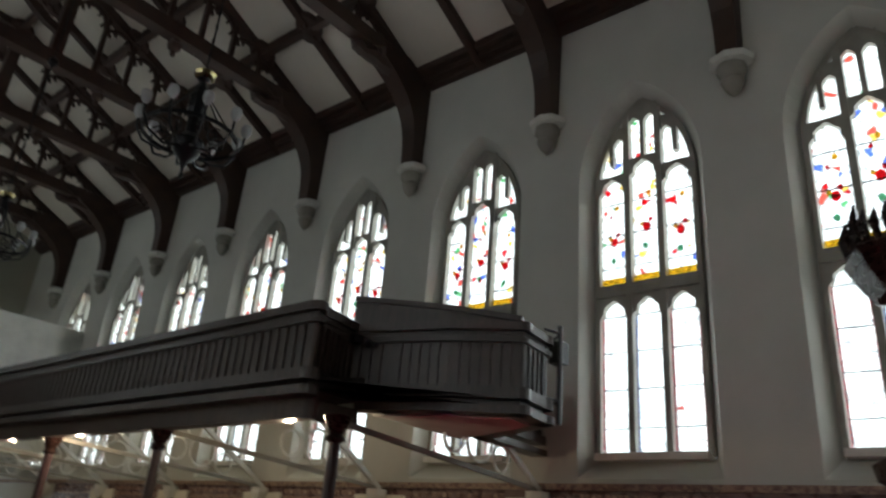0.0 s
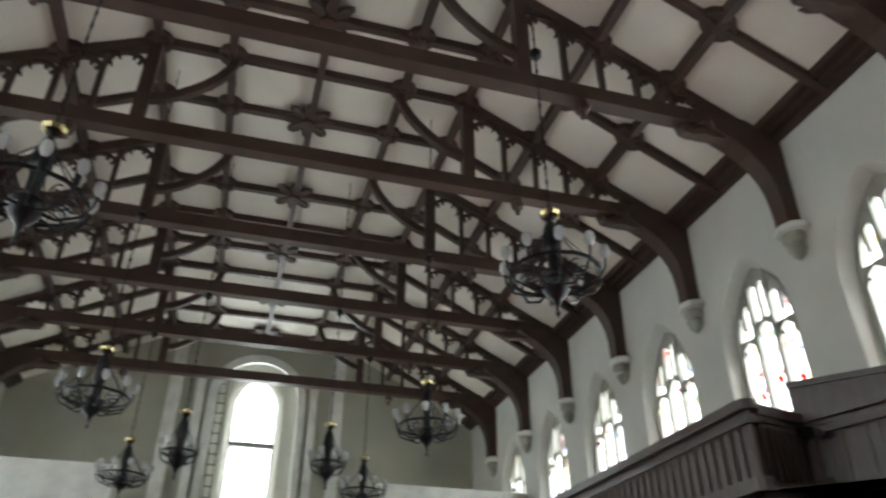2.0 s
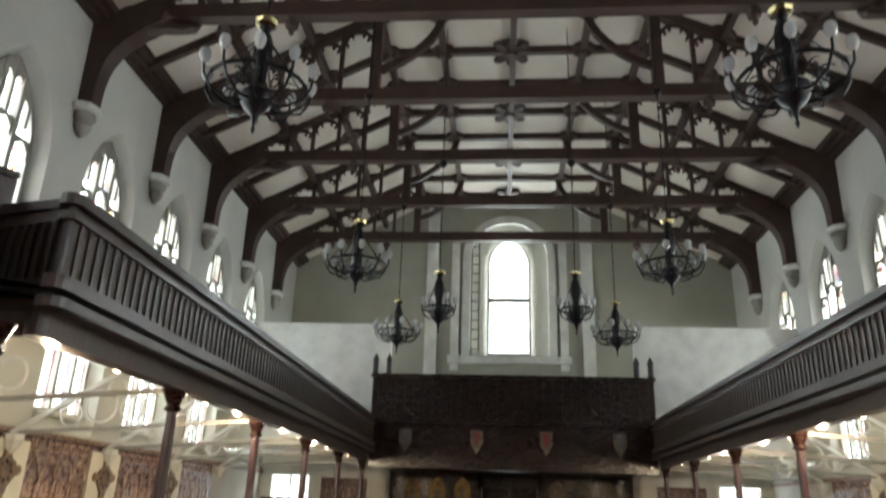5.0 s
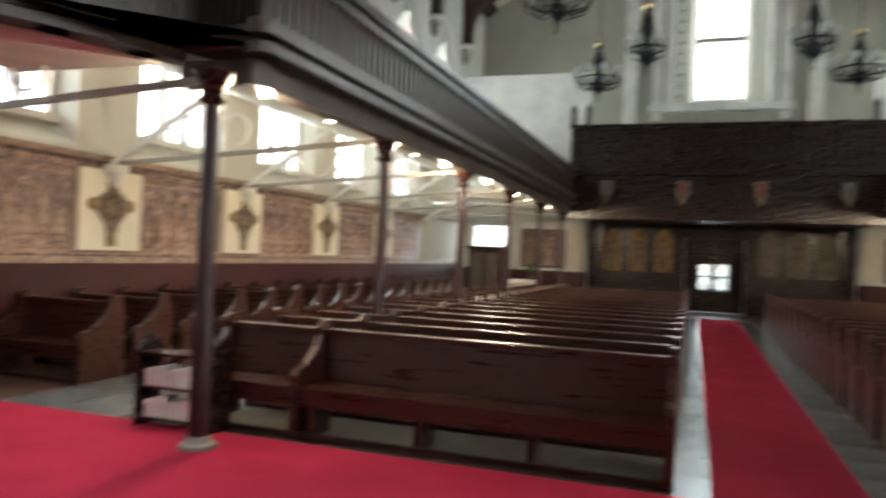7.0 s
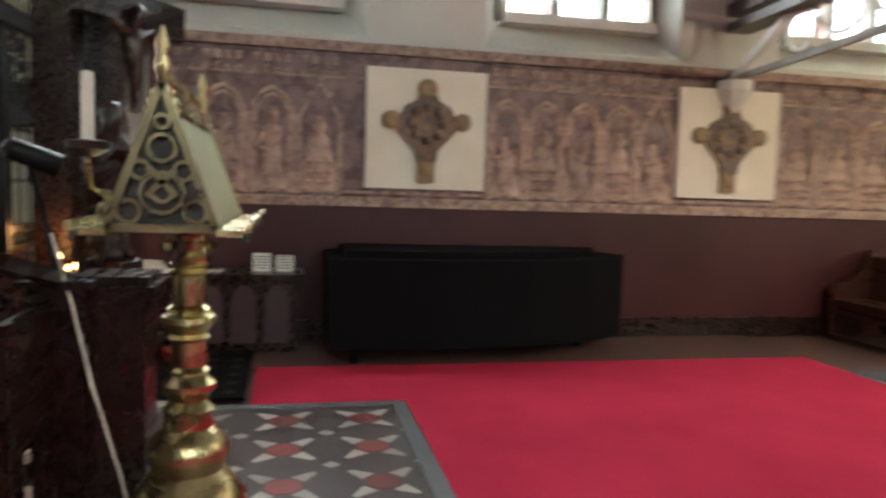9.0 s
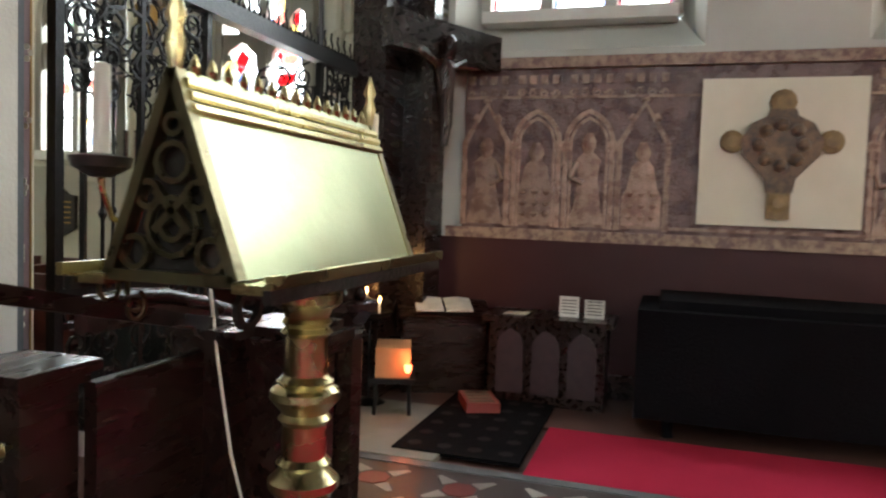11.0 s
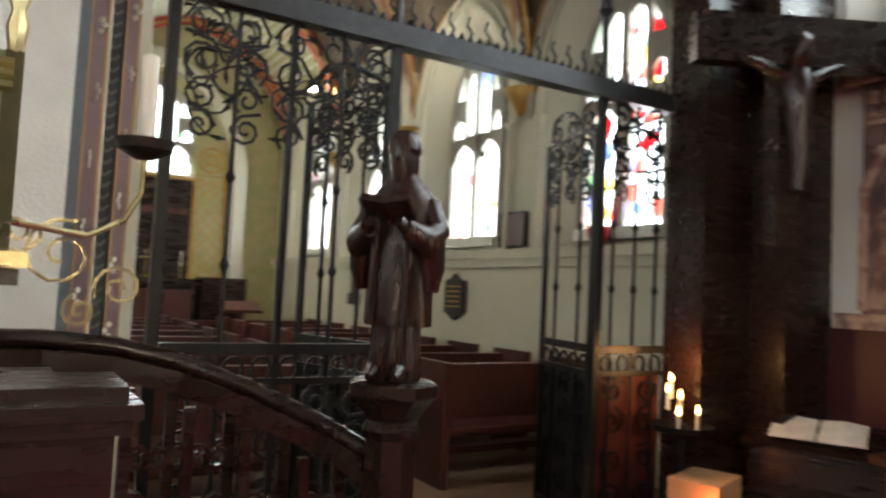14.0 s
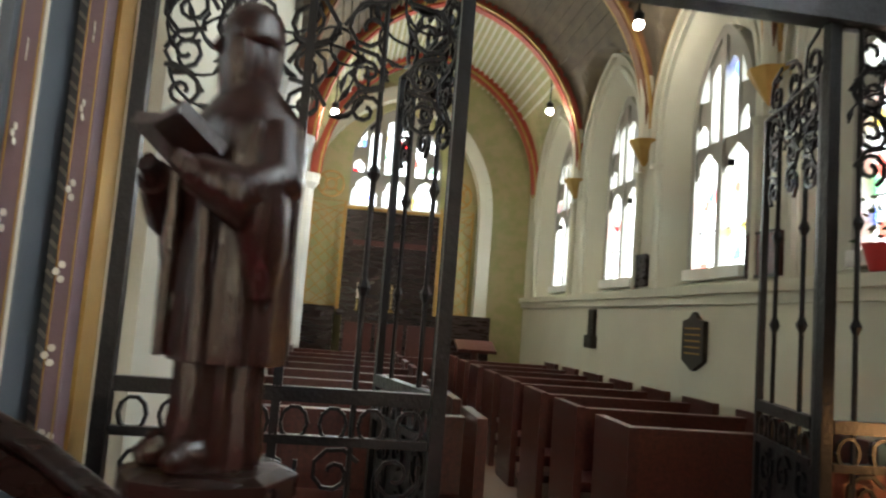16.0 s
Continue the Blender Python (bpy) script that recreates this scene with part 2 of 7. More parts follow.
# ---- mesh helpers ----
def box(bm, x0, x1, y0, y1, z0, z1):
    v = [bm.verts.new((x, y, z)) for z in (z0, z1) for y in (y0, y1) for x in (x0, x1)]
    for f in ((0, 2, 3, 1), (4, 5, 7, 6), (0, 1, 5, 4), (2, 6, 7, 3), (0, 4, 6, 2), (1, 3, 7, 5)):
        bm.faces.new([v[i] for i in f])
    return bm


def beam(bm, a, b, w, h=None, up=(0, 0, 1)):
    """A square bar from a to b."""
    a, b, h = Vector(a), Vector(b), h or w
    d = (b - a).normalized()
    u = Vector(up)
    if abs(d.dot(u)) > 0.98:
        u = Vector((0, 1, 0))
    s = d.cross(u).normalized() * w / 2
    n = s.cross(d).normalized() * h / 2
    v = [bm.verts.new(p + i * s + j * n) for p in (a, b) for i, j in ((-1, -1), (1, -1), (1, 1), (-1, 1))]
    for f in ((3, 2, 1, 0), (4, 5, 6, 7), (0, 1, 5, 4), (1, 2, 6, 5), (2, 3, 7, 6), (3, 0, 4, 7)):
        bm.faces.new([v[i] for i in f])
    return bm


def path(bm, pts, w, h=None, up=(0, 0, 1)):
    """A square bar bent along points, as one joined sweep."""
    pts, h = [Vector(p) for p in pts], h or w
    rings = []
    for i, p in enumerate(pts):
        d = (pts[min(i + 1, len(pts) - 1)] - pts[max(i - 1, 0)]).normalized()
        u = Vector(up)
        if abs(d.dot(u)) > 0.98:
            u = Vector((0, 1, 0)) if abs(d.y) < 0.9 else Vector((1, 0, 0))
        s = d.cross(u).normalized() * w / 2
        n = s.cross(d).normalized() * h / 2
        rings.append([bm.verts.new(p + a * s + b * n) for a, b in ((-1, -1), (1, -1), (1, 1), (-1, 1))])
    for p, q in zip(rings, rings[1:]):
        for k in range(4):
            bm.faces.new((p[k], p[(k + 1) % 4], q[(k + 1) % 4], q[k]))
    bm.faces.new(rings[0][::-1])
    bm.faces.new(rings[-1])
    return bm


def lathe(bm, prof, n=16, cx=0.0, cy=0.0, sx=1.0, sy=1.0):
    """A turned shape from (radius, z) rows."""
    rings = [[bm.verts.new((cx + sx * r * math.cos(2 * math.pi * i / n), cy + sy * r * math.sin(2 * math.pi * i / n), z)) for i in range(n)] for r, z in prof]
    for p, q in zip(rings, rings[1:]):
        for i in range(n):
            bm.faces.new((p[i], p[(i + 1) % n], q[(i + 1) % n], q[i]))
    bm.faces.new(rings[0][::-1])
    bm.faces.new(rings[-1])
    return bm


def prism(bm, pts, axis, c0, c1):
    """A flat outline (two coordinates) given depth along an axis."""
    def at(p, c):
        q = list(p)
        q.insert(axis, c)
        return q
    a = [bm.verts.new(at(p, c0)) for p in pts]
    b = [bm.verts.new(at(p, c1)) for p in pts]
    n = len(pts)
    bm.faces.new(a[::-1])
    bm.faces.new(b)
    for i in range(n):
        bm.faces.new((a[i], a[(i + 1) % n], b[(i + 1) % n], b[i]))
    return bm


def tube(bm, pts, r, n=6):
    """A round bar along points."""
    pts = [Vector(p) for p in pts]
    rings = []
    for i, p in enumerate(pts):
        d = (pts[min(i + 1, len(pts) - 1)] - pts[max(i - 1, 0)]).normalized()
        u = d.orthogonal().normalized()
        if rings:
            u = (last - d * last.dot(d)).normalized()
        last = u
        w = d.cross(u)
        rr = r[i] if isinstance(r, (list, tuple)) else r
        rings.append([bm.verts.new(p + rr * (math.cos(2 * math.pi * j / n) * u + math.sin(2 * math.pi * j / n) * w)) for j in range(n)])
    for p, q in zip(rings, rings[1:]):
        for j in range(n):
            bm.faces.new((p[j], p[(j + 1) % n], q[(j + 1) % n], q[j]))
    bm.faces.new(rings[0][::-1])
    bm.faces.new(rings[-1])
    return bm


def scroll(cx, cy, r, turns=1.3, a0=0.0, n=14, grow=0.25, sgn=1):
    """Points of a flat spiral."""
    return [(cx + r * (1 - (1 - grow) * i / n) * math.cos(a0 + sgn * turns * 2 * math.pi * i / n), cy + r * (1 - (1 - grow) * i / n) * math.sin(a0 + sgn * turns * 2 * math.pi * i / n)) for i in range(n + 1)]


def mesh_of(bm, name, material, smooth=False, bevel=0.0):
    if bevel:
        bmesh.ops.bevel(bm, geom=[e for e in bm.edges if len(e.link_faces) == 2 and e.calc_face_angle(0) > 0.5], offset=bevel, segments=1, affect="EDGES")
    bmesh.ops.recalc_face_normals(bm, faces=bm.faces)
    me = bpy.data.meshes.new(name)
    bm.to_mesh(me)
    bm.free()
    if material:
        me.materials.append(material)
    if smooth:
        for p in me.polygons:
            p.use_smooth = True
        me.set_sharp_from_angle(angle=radians(40))
    return me


def part(name, bm, material, parent=None, label="", smooth=False, bevel=0.0):
    o = new(name, mesh_of(bm, name, material, smooth, bevel))
    o.parent = parent
    return tagged(o, label) if label else o


def thing(name, label, category, group="", kind="", m=None):
    o = new(name)
    o.empty_display_size = 0.2
    if m:
        o.matrix_basis = m
    return tagged(o, label, category, group, kind)


def setting(name, bm, material, label, category, smooth=False, bevel=0.0):
    return tagged(part(name, bm, material, None, "", smooth, bevel), label, category, "", "structure")


def NB():
    return bmesh.new()


def arch(h, spring, rise, n=10):
    """Points of a pointed arch from left springing to right springing, as (u, z)."""
    k = (rise * rise - h * h) / (2 * h)
    r = h + k
    half = []
    a1 = math.atan2(rise, k)
    for i in range(n + 1):
        a = a1 * i / n
        half.append((-k + r * math.cos(a), spring + r * math.sin(a)))
    return [(-u, z) for u, z in half] + [(u, z) for u, z in reversed(half[:-1])]


# ---- walls with window openings ----
def window_wall(bm, s, x, depth, bays, z0, z1, hin, hout, sill_in, sill_out, spring, rise_in, rise_out):
    """A side wall at x facing the room, s its side, with a pointed splayed opening in the middle of each bay."""
    def face(xx, y0, y1, yc_, h, sill, rise):
        def q(*p):
            bm.faces.new([bm.verts.new((xx, a, b)) for a, b in p])
        q((y0, z0), (yc_ - h, z0), (yc_ - h, z1), (y0, z1))
        q((yc_ + h, z0), (y1, z0), (y1, z1), (yc_ + h, z1))
        q((yc_ - h, z0), (yc_ + h, z0), (yc_ + h, sill), (yc_ - h, sill))
        a = [(yc_ + u, z) for u, z in arch(h, spring, rise)]
        for p, r in zip(a, a[1:]):
            q(p, r, (r[0], z1), (p[0], z1))
        return [(yc_ - h, sill)] + a + [(yc_ + h, sill)]
    for y0, y1 in bays:
        m = (y0 + y1) / 2
        li = face(x, y0, y1, m, hin, sill_in, rise_in)
        lo = face(x + s * depth, y0, y1, m, hout, sill_out, rise_out)
        n = len(li)
        for i in range(n):
            j = (i + 1) % n
            bm.faces.new([bm.verts.new(p) for p in ((x, *li[i]), (x, *li[j]), (x + s * depth, *lo[j]), (x + s * depth, *lo[i]))])
    return bm


for s, nm in ((-1, "wall_south"), (1, "wall_north")):
    bm = NB()
    window_wall(bm, s, s * W, 0.4, [(yc(k), yc(k + 1)) for k in range(-1, 7)], 0, 13.2, 1.14, 0.92, 3.18, 3.52, 8.3, 1.95, 1.7)
    box(bm, min(s * W, s * (W + 0.7)), max(s * W, s * (W + 0.7)), yc(7), YW + 0.4, 0, 13.2)
    setting(nm, bm, PLASTER, "pale grey-green plastered nave wall with tall pointed window recesses", "wall")


def tracery_window(name, label, hw, z0, z1, spring, rise, lights, transom=None, glass=STAINED, kind="structure", depth=0.12, small=5):
    """A window of pointed lights with stone tracery; local x points outwards, u is local y."""
    win = thing(name, label, "window", "nave windows" if "nave" in label else "chapel windows", kind)
    lw = 2 * hw / lights
    mw = 0.055 if hw > 0.7 else 0.045
    apex = spring + rise
    edge = arch(hw, spring, rise, 12)

    def top(u):
        for (a, za), (b, zb) in zip(edge, edge[1:]):
            if a <= u <= b and b > a:
                return za + (zb - za) * (u - a) / (b - a)
        return spring
    for i in range(1, lights):
        u = -hw + lw * i
        bm = NB()
        box(bm, -depth, depth * 0.6, u - mw, u + mw, z0, top(u) - 0.02)
        part("mullion", bm, STONE, win, bevel=0.02)
    zh = spring + 0.42 if transom and lights > 1 else spring - 0.25      # heads of the main lights
    bm = NB()
    heads = ([(zh, lights)] + ([(transom - 0.16, lights)] if transom else [])) if lights > 1 else []
    for z, cnt in heads:
        for i in range(cnt):
            u = -hw + lw * (i + 0.5)
            zt = z - 0.26 if z == zh and transom and i != 1 else z
            a = arch(lw / 2 - mw * 0.8, 0, lw * 0.62, 6)
            cusp = [(p[0] * (0.8 if j % 3 == 1 else 1.0), p[1]) for j, p in enumerate(a)]
            for p, r in zip(cusp, cusp[1:]):
                prism(bm, [(u + p[0], zt - 0.38 + p[1]), (u + r[0], zt - 0.38 + r[1]), (u + r[0], zt + 0.05), (u + p[0], zt + 0.05)], 0, -depth * 0.7, depth * 0.4)
    if heads:
        part("tracery_head", bm, STONE, win)
    bm = NB()
    n = lights * 2 if lights > 1 else 1
    for i in range(1, n):                                     # upper tracery
        u = -hw + 2 * hw * i / n
        if i % 2:
            box(bm, -depth * 0.7, depth * 0.4, u - mw * 0.7, u + mw * 0.7, zh, max(zh + 0.1, top(u) - 0.05))
    for i in range(n):
        u = -hw + 2 * hw * (i + 0.5) / n
        t = min(top(u - hw / n * 0.9), top(u + hw / n * 0.9))
        if t - zh > 0.3 and lights > 1:
            a = arch(hw / n - mw * 0.5, t - 0.3, hw / n * 1.3, 4)
            for p, r in zip(a, a[1:]):
                prism(bm, [(u + p[0], p[1]), (u + r[0], r[1]), (u + r[0], t + 0.12), (u + p[0], t + 0.12)], 0, -depth * 0.6, depth * 0.3)
    if len(bm.verts):
        part("upper_tracery", bm, STONE, win)
    if transom:
        bm = NB()
        box(bm, -depth * 1.1, depth * 0.6, -hw, hw, transom - 0.1, transom + 0.1)
        part("transom", bm, STONE, win, bevel=0.02)
    bm = NB()
    for p, r in zip([(-hw, z0)] + edge, edge + [(hw, z0)]):
        beam(bm, (0, *p), (0, *r), 0.09, 0.16, (1, 0, 0))
    part("window_frame", bm, STONE, win)
    bm = NB()
    box(bm, -depth * 2.0, depth * 0.6, -hw, hw, z0 - 0.06, z0 + 0.05)
    part("window_sill", bm, WHITESTONE, win, bevel=0.015)
    for i in range(lights):                                   # a pane for each light
        u0, u1 = -hw + lw * i, -hw + lw * (i + 1)
        cuts = [z0, transom, zh + 0.05] if transom else [z0, zh + 0.05]
        for a, b in zip(cuts, cuts[1:]):
            bm = NB()
            box(bm, 0.02, 0.03, u0 + mw, u1 - mw, a, b)
            low = transom and a == z0
            pane = part("pane", bm, CLEAR if low else glass, win)
            if transom and lights > 1:
                if low:
                    for u in (u0 + mw, u1 - mw - 0.03):
                        bm = NB()
                        box(bm, 0.004, 0.012, u, u + 0.03, a, b - 0.2)
                        part("border_strip", bm, (REDGLASS, BLUEGLASS, REDGLASS)[i % 3], pane)
                else:
                    bm = NB()
                    box(bm, 0.004, 0.012, u0 + mw, u1 - mw, a + 0.1, a + 0.27)
                    part("gold_band", bm, GOLDGLASS, pane)
                    c = (u0 + u1) / 2
                    for du, dz, r, g in ((0, 0.95, 0.1, DEEPRED), (-0.07, 1.08, 0.055, DEEPRED), (0.09, 1.02, 0.05, GOLDGLASS), (0.03, 0.6, 0.07, GREENGLASS), (-0.05, 1.6, 0.06, GOLDGLASS), (0.06, 1.45, 0.045, DEEPRED)):
                        bm = NB()
                        lathe(bm, [(r, 0.0), (r, 0.008)], 5 + (i + int(r * 100)) % 3, 0, 0, 1.0, 0.8)
                        bmesh.ops.transform(bm, matrix=pose(0.004, c + du, a + dz + 0.18 * (i % 2), 0, 90, 0), verts=bm.verts)
                        part("emblem", bm, g, pane)
            bm = NB()
            z = a + 0.45
            while z < b - 0.3:
                box(bm, 0.0, 0.015, u0 + mw, u1 - mw, z - 0.008, z + 0.008)
                z += 0.62
            if len(bm.verts):
                part("saddle_bar", bm, BLACKIRON, pane)
            else:
                bm.free()
    bm = NB()
    pts = [(-hw, zh + 0.05)] + [p for p in edge if p[1] > zh + 0.05] + [(hw, zh + 0.05)]
    prism(bm, pts, 0, 0.02, 0.03)
    part("head_pane", bm, glass, win)
    return win


nave_win = tracery_window("window_1", "tall pointed nave window with stained glass and stone tracery", 0.9, 3.53, 9.98, 8.3, 1.67, 3, 6.28)
nave_win.matrix_basis = pose(W + 0.32, yc(0.5), 0)
num = 2
for k in range(-1, 7):
    for s in (1, -1):
        if (k, s) == (0, 1):
            continue
        c = copy_thing(nave_win, pose(s * (W + 0.32), yc(k + 0.5), 0, 0, 0, 0 if s > 0 else 180))
        c.name = "window_%d" % num
        num += 1

# floor
bm = NB()
box(bm, -W - 0.7, W + 0.7, -12.2, YW + 0.4, -0.3, -0.02)
setting("floor", bm, FLOORMAT, "dark worn floor under pews and aisles", "floor")
bm = NB()
box(bm, -150, 150, -150, 150, -1.2, -0.7)
setting("ground", bm, GRASS, "green churchyard ground outside the walls", "ground")
bm = NB()
box(bm, -8.3, 8.3, 1.5, 7.05, -0.02, 0.012)
box(bm, -7.2, 8.3, -0.15, 1.5, -0.02, 0.0115)
tagged(part("carpet", bm, CARPET), "wide crimson red carpet before the front pews", "carpet")
bm = NB()
box(bm, -0.52, 0.66, 7.05, 26.4, -0.02, 0.012)
tagged(part("carpet_runner", bm, CARPET), "crimson red carpet runner down the nave aisle", "carpet")
bm = NB()
box(bm, -W, -8.3, -0.2, 7.05, -0.02, 0.004)
setting("pavement_side", bm, FLOORMAT, "dark floor strip along the wall", "floor")

# ceiling: flat middle, sloping sides
FX, FZ, EZ = 3.75, 15.0, 12.1
bm = NB()
prof = [(-W - 0.7, EZ - 0.35), (-FX, FZ), (FX, FZ), (W + 0.7, EZ - 0.35), (W + 0.7, EZ + 0.3), (FX, FZ + 0.4), (-FX, FZ + 0.4), (-W - 0.7, EZ + 0.3)]
prism(bm, prof, 1, -12.5, YW + 0.4)
setting("ceiling", bm, CEIL, "cream plaster panelled nave ceiling with sloping sides", "ceiling")


def slope_z(x):
    return FZ if abs(x) <= FX else FZ - (abs(x) - FX) * (FZ - EZ) / (W - FX)


def foliate_knot(bm, x, y):
    """A lobed carved knot where two ribs cross, following the ceiling's slope."""
    rings = []
    for r0, r1, d in ((0.34, 0.4, 0.03), (0.33, 0.38, 0.17), (0.26, 0.17, 0.21), (0.2, 0.13, 0.28), (0.04, 0.04, 0.31)):
        ring = []
        for i in range(16):
            r, a = (r0 if i % 2 else r1) * (0.86 if i % 4 == 2 else 1.0), i * math.pi / 8
            px = x + r * math.cos(a)
            ring.append(bm.verts.new((px, y + r * math.sin(a), slope_z(px) - d)))
        rings.append(ring)
    for p, q in zip(rings, rings[1:]):
        for i in range(16):
            bm.faces.new((p[i], p[(i + 1) % 16], q[(i + 1) % 16], q[i]))
    bm.faces.new(rings[-1])


bm = NB()
for x in (-7.2, -5.55, -3.75, -2.08, 0, 2.08, 3.75, 5.55, 7.2):
    box(bm, x - 0.09, x + 0.09, -0.3, YW, slope_z(x) - 0.24, slope_z(x) + 0.04)
for k in range(-2, 16):
    y = yc(k / 2)
    if y < 0 or y > YW:
        continue
    for a, b in ((-W, -FX), (-FX, FX), (FX, W)):
        beam(bm, (a, y, slope_z(a) - 0.1), (b, y, slope_z(b) - 0.1), 0.17, 0.24)
for x in (-7.2, -5.55, -3.75, -2.08, 2.08, 3.75, 5.55, 7.2):
    for k in range(0, 16):
        foliate_knot(bm, x, yc(k / 2))
setting("ceiling_ribs", bm, ROOFWOOD, "dark brown moulded timber ribs crossing the ceiling", "ceiling rib")
bm = NB()
for s in (-1, 1):
    for z, d, h in ((12.29, 0.5, 0.24), (12.14, 0.34, 0.2), (12.02, 0.18, 0.14)):
        box(bm, min(s * W, s * (W - d)), max(s * W, s * (W - d)), -0.3, YW, z - h / 2, z + h / 2)
setting("trim_wall_plate", bm, ROOFWOOD, "dark timber wall plate under the roof", "trim")

# east end: wall with chancel opening, unseen chancel box added to close it, west wall
bm = NB()
box(bm, -4.97, -3.4, -0.75, -0.15, 0, 15.2)
box(bm, 3.4, W + 0.7, -0.75, -0.15, 0, 15.2)
box(bm, -3.4, 3.4, -0.75, -0.15, 10.5, 15.2)
box(bm, -W - 0.7, -4.97, -0.75, -0.35, 6.2, 15.2)
setting("wall_east", bm, WHITESTONE, "white painted chancel arch wall", "wall")
bm = NB()
box(bm, -5.05, -4.75, -12.2, -0.75, 0, 11)
box(bm, 4.75, 5.05, -12.2, -0.75, 0, 11)
box(bm, -5.05, 5.05, -12.5, -12.2, 0, 11)
box(bm, -5.05, 5.05, -12.5, -0.75, 11, 11.2)
setting("wall_unseen_chancel", bm, PLASTER, "plain unseen walls added to close the east end", "wall")

# west wall with its great window
bm = NB()


def west_face(y, h, sill, spring, rise):
    def q(*p):
        bm.faces.new([bm.verts.new((a, y, b)) for a, b in p])
    a = arch(h, spring, rise)
    q((-W - 0.7, 0), (-1.05, 0), (-1.05, sill), (-W - 0.7, sill))
    q((1.05, 0), (W + 0.7, 0), (W + 0.7, sill), (1.05, sill))
    q((-1.05, 3.1), (1.05, 3.1), (1.05, sill), (-1.05, sill))
    q((-W - 0.7, sill), (-h, sill), (-h, 15.4), (-W - 0.7, 15.4))
    q((h, sill), (W + 0.7, sill), (W + 0.7, 15.4), (h, 15.4))
    for p, r in zip(a, a[1:]):
        q(p, r, (r[0], 15.4), (p[0], 15.4))
    return [(-h, sill)] + a + [(h, sill)]


li = west_face(YW, 1.75, 8.0, 12.4, 1.75)
lo = west_face(YW + 0.7, 0.9, 8.2, 12.2, 1.3)
for i in range(len(li)):
    j = (i + 1) % len(li)
    bm.faces.new([bm.verts.new(p) for p in ((li[i][0], YW, li[i][1]), (li[j][0], YW, li[j][1]), (lo[j][0], YW + 0.7, lo[j][1]), (lo[i][0], YW + 0.7, lo[i][1]))])
for x in (-1.05, 1.05):
    bm.faces.new([bm.verts.new((x, y, z)) for y, z in ((YW, 0), (YW + 0.7, 0), (YW + 0.7, 3.1), (YW, 3.1))])
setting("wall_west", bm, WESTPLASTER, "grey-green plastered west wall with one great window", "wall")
big = tracery_window("window_west", "great west window of clear leaded glass, blown white", 0.9, 8.2, 13.4, 12.2, 1.3, 1, 10.6, CLEAR)
big.matrix_basis = pose(0, YW + 0.5, 0, 0, 0, 90)
bm = NB()
edge = [(-1.85, 8.0)] + arch(1.85, 12.4, 1.8) + [(1.85, 8.0)]
for (a, za), (b, zb) in zip(edge, edge[1:]):
    beam(bm, (a, YW - 0.06, za), (b, YW - 0.06, zb), 0.34, 0.2, (0, 1, 0))
for s in (-1, 1):
    box(bm, min(s * 2.15, s * 2.5), max(s * 2.15, s * 2.5), YW - 0.16, YW, 7.4, 13.2)
    box(bm, min(s * 3.1, s * 3.6), max(s * 3.1, s * 3.6), YW - 0.2, YW, 6.0, 15.0)
box(bm, -2.6, 2.6, YW - 0.3, YW, 7.7, 8.0)
setting("trim_west_window", bm, WHITESTONE, "white moulded arch and jambs around the west window", "trim")
# ladder in the great window's splay
bm = NB()
for x in (-1.62, -1.3):
    box(bm, x - 0.02, x + 0.02, YW - 0.1, YW - 0.04, 8.0, 13.2)
for i in range(12):
    box(bm, -1.62, -1.3, YW - 0.09, YW - 0.05, 8.3 + i * 0.42, 8.33 + i * 0.42)
tagged(part("ladder", bm, DARKWOOD), "thin dark ladder standing in the west window splay", "ladder")

# white partitions at the back of the side galleries
for s in (-1, 1):
    bm = NB()
    x0, x1 = sorted((s * 4.1, s * W))
    box(bm, x0, x1, 25.0, 25.2, 3.6, 7.9)
    setting("wall_partition", bm, WHITESTONE, "plain white partition at the back of the gallery", "wall")
    bm = NB()
    lathe(bm, [(0.01, -0.1), (0.62, -0.1), (0.62, 0.1), (0.01, 0.1)], 20)
    bmesh.ops.transform(bm, matrix=pose(s * 8.0, 23.0, 4.9, 90, 0, 0), verts=bm.verts)
    tagged(part("arched_cupboard", bm, DARKWOOD, smooth=True), "dark wooden cupboard with a rounded top on the gallery", "cupboard")

